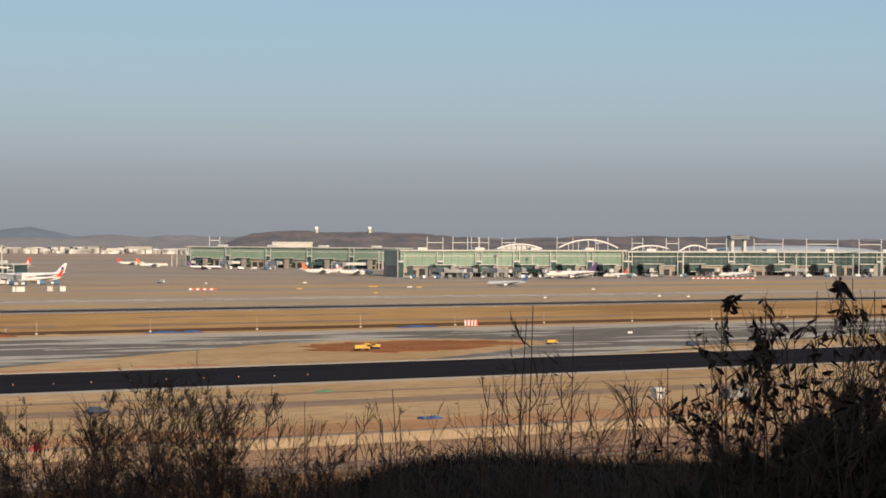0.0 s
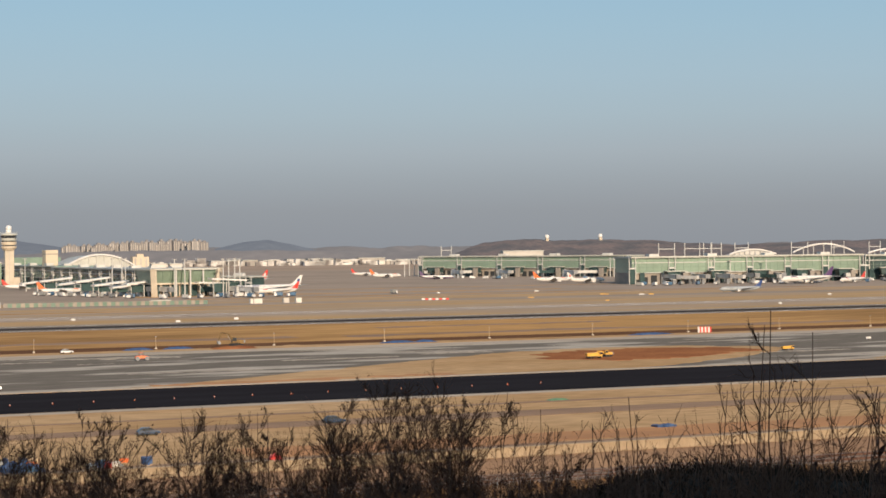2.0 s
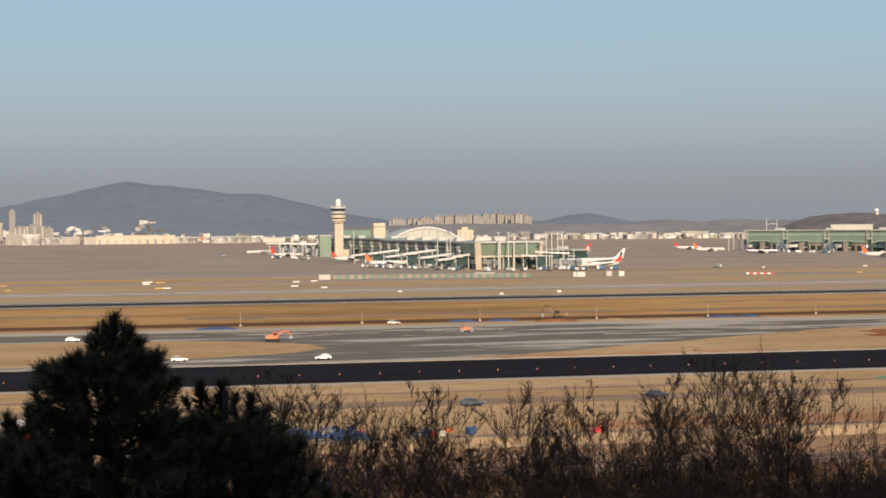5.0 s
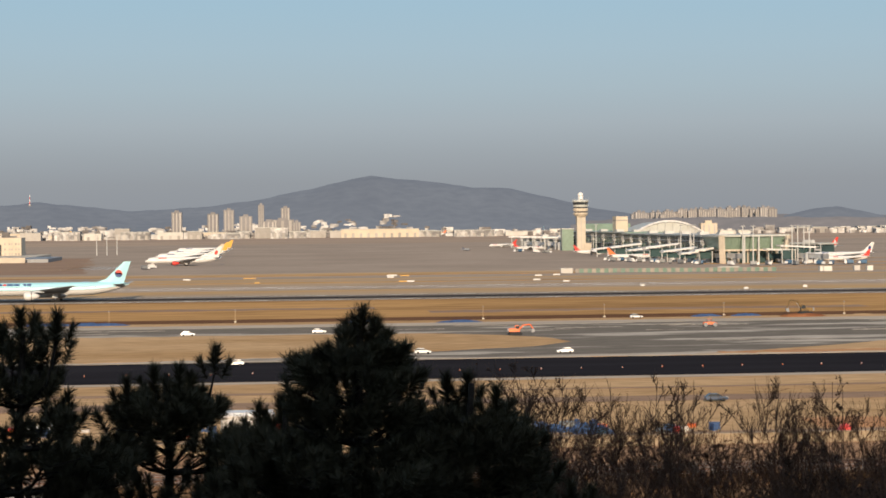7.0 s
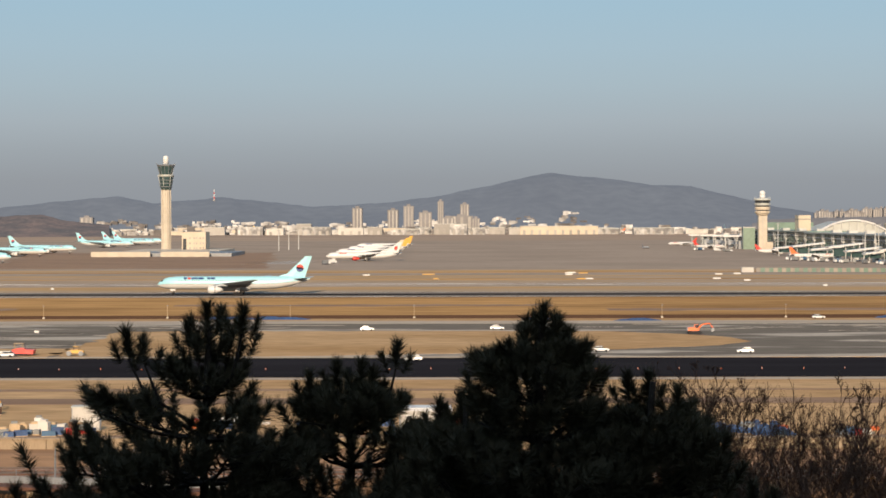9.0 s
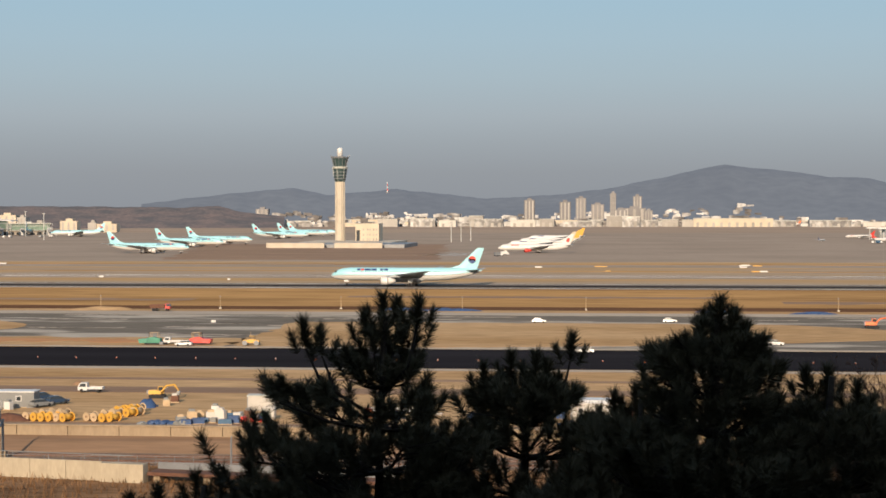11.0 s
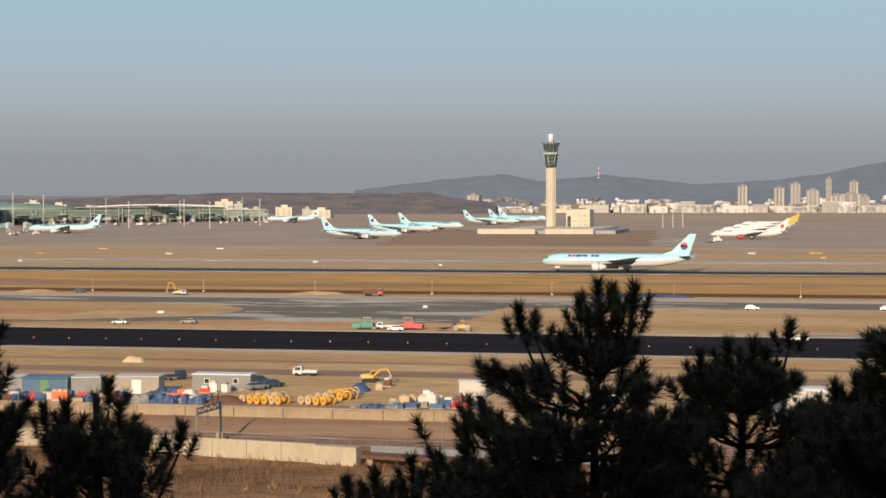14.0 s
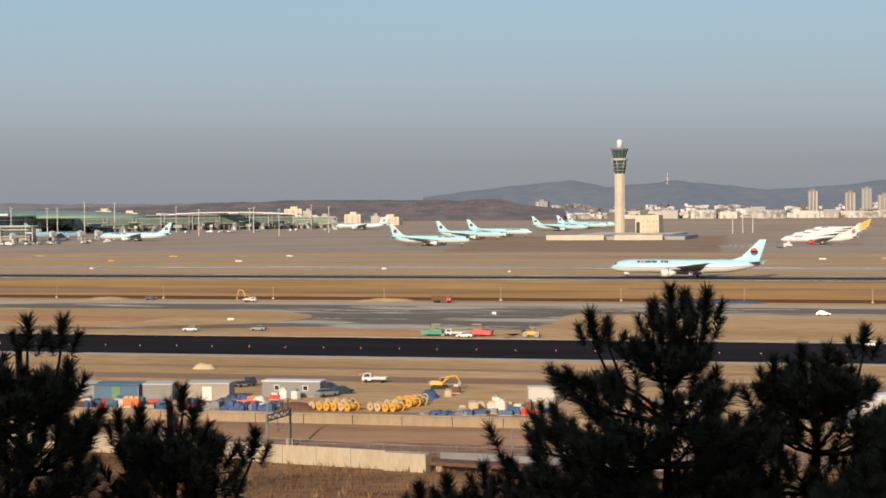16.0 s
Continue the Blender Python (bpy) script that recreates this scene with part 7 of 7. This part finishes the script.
part("band", lathe([(0.135, 0.20), (0.10, 0.33)], 10), M["white"], cone)
for i in range(1, 56):
    copy_thing(cone, pose(-340 + i * 10.1, 452 + (i % 2) * 0.6, 0.1))


def sign(x, y, colour="white", w=6.0, h=0.7):
    w *= 0.72
    s = thing("taxiway_sign", "white taxiway sign board on short legs" if colour == "white" else "yellow taxiway sign board on short legs", "sign", spot(x, y, 0.05), "taxiway signs")
    h *= 1.0 if colour == "white" else 0.75
    part("board", box(-w / 2, w / 2, -0.2, 0.2, 0.35, 0.35 + h), M[colour], s)
    part("frame", box(-w / 2 - 0.1, w / 2 + 0.1, -0.1, 0.1, 0.28, 0.35), M["grey_steel"], s)
    for sx in (-0.4, 0.4):
        part("leg", box(sx * w - 0.1, sx * w + 0.1, -0.12, 0.12, 0, 0.35), M["grey_steel"], s)
    return s


for x, y, c, w in ((-420.6, 1113.3, "white", 6), (-424.1, 1222.1, "white", 7), (-509.7, 1116, "yellow", 6), (-612.2, 1220.2, "yellow", 8), (-507.6, 1215.2, "yellow", 9), (-459.7, 979.5, "white", 3), (-288.4, 990.3, "white", 3), (-211.6, 552.5, "white", 3), (-135.6, 595.1, "white", 2),
                   (-286.9, 987.1, "white", 3), (-209, 953.3, "white", 2), (-57.6, 1168.4, "white", 6), (74.3, 1212.6, "white", 7), (73.7, 1095.4, "yellow", 9), (71.8, 1205.9, "white", 6), (81.1, 1202, "yellow", 8), (77.4, 1093.2, "white", 6), (-18.7, 1184.4, "yellow", 11), (-13.1, 1098.2, "yellow", 4),
                   (70.3, 1173.7, "white", 6), (165.6, 1063.1, "white", 5), (165, 1174.6, "white", 6), (193.9, 980.4, "white", 3), (235.8, 922.6, "white", 3), (270.4, 936.7, "white", 3), (178.3, 1185.5, "white", 6), (152.7, 1094.3, "white", 6), (236.9, 927.6, "white", 3), (273.3, 946.5, "white", 3),
                   (557.2, 1356.3, "white", 3), (638.6, 1347.5, "white", 5), (559.8, 1190.4, "yellow", 6), (655.2, 1202.5, "white", 6), (661.9, 1200.1, "yellow", 6), (752.7, 1105.6, "white", 4), (706.4, 962.6, "white", 3), (717.2, 946.6, "white", 3), (619.1, 961.7, "white", 3), (420.8, 592.5, "white", 3), (568.2, 1089.8, "yellow", 4), (636.4, 1225.3, "yellow", 10)):
    sign(x, y, c, w)
bar = thing("striped_barrier", "red and white striped hoarding on the verge", "barrier", spot(396.5, 673.3, 0.05, -30))
for i in range(8):
    part("stripe", box(-2.8 + i * 0.7, -2.1 + i * 0.7, -0.1, 0.1, 0.2, 2.6), M["red" if i % 2 else "white"], bar)
for sx in (-2.3, 2.3):
    part("foot", box(sx - 0.1, sx + 0.1, -0.5, 0.5, 0, 0.2), M["grey_steel"], bar)
# fence panels in front of the middle terminal, and barrier rows
fx0, fy0 = 198.8, 1227.8
fx1, fy1 = 328.4, 1210.7
panel_fence = thing("panel_fence", "row of grey-green screen panels on the apron", "fence", pose(0, 0, 0.07))
for i in range(48):
    f = i / 47
    part("panel", box(-1.5, 1.5, -0.1, 0.1, 0.2, 3.0, pose(fx0 + (fx1 - fx0) * f, fy0 + (fy1 - fy0) * f, 0, 0, 0, 12)), M["green_roof"] if i % 2 else M["base_wall"], panel_fence)
for x, y, w in ((192.1, 1230.8, 8), (300.9, 1223.1, 14), (364.3, 1208.2, 6), (385.7, 1212.4, 4), (393.4, 1208.8, 4), (360.9, 1209.8, 3)):
    cabin_box(x, y, w, 3, 3.2, 0, "shed", "roof", "grey equipment cabin on the apron")
for x, y, n in ((1052.8, 1383.7, 26), (482, 1203.9, 8)):
    row = thing("barrier_row", "row of red and white plastic barriers", "barrier", spot(x, y, 0.07, -20))
    for i in range(n):
        part("barrier", prism([(-0.9, 0), (0.9, 0), (0.8, 1.1), (-0.8, 1.1)], -0.3, 0.3) if i == -1 else box(i * 2.4, i * 2.4 + 2.0, -0.3, 0.3, 0, 1.2), M["red" if i % 2 else "white"], row)

# service vehicles crowding the stands
random.seed(42)
gse = []
for mt, lab in (("white", "white airport service truck"), ("grey_steel", "grey airport baggage tractor truck"), ("cladding_grey", "grey airport catering truck"), ("cladding_blue", "blue airport catering truck")):
    v = thing("service_truck", lab, "truck", pose(0, 1700, 0.07), "apron service vehicles")
    part("box_body", box(-3.5, 1.2, -1.25, 1.25, 0.9, 3.4), M[mt], v)
    part("cab", prism([(1.3, 0.7), (3.2, 0.7), (3.2, 1.6), (2.8, 2.4), (1.3, 2.5)], -1.15, 1.15), M["white"], v)
    part("chassis", box(-3.5, 3.0, -1.0, 1.0, 0.35, 0.9), M["dark"], v)
    gse.append(v)
SPANS = (((797, 1999.6), (937.5, 1752.6), 26), ((785.1, 1467.6), (1021, 1442.8), 46), ((1035.8, 1463.8), (1289.4, 1386.7), 40), ((256.4, 2038.5), (296.8, 1874.6), 16), ((272.9, 1569.6), (334.8, 1378.6), 34), ((334.8, 1378.6), (442.6, 1359.8), 22),
         ((-818.5, 1557.8), (-763.3, 1652.5), 26), ((-946.3, 2114.1), (-762.4, 2407.9), 34))
for (x0, y0), (x1, y1), n in SPANS:
    for i in range(int(n * 0.5)):
        f = random.random()
        src = random.choice(gse)
        copy_thing(src, pose(x0 + (x1 - x0) * f + random.uniform(-6, 6), y0 + (y1 - y0) * f + random.uniform(-14, 14), 0.07, 0, 0, random.uniform(0, 360)))
for v, (x, y) in zip(gse, ((-100, 1484.9), (-103.1, 1452.7), (530.2, 1383.9), (-813.8, 1782.5))):
    v.matrix_basis = pose(x, y, 0.07, 0, 0, 30)
for x, y in ((-105.1, 2131), (-96.8, 2161.8), (-88.4, 2193.5)):
    light_mast(x - 95, y - 60, 22)
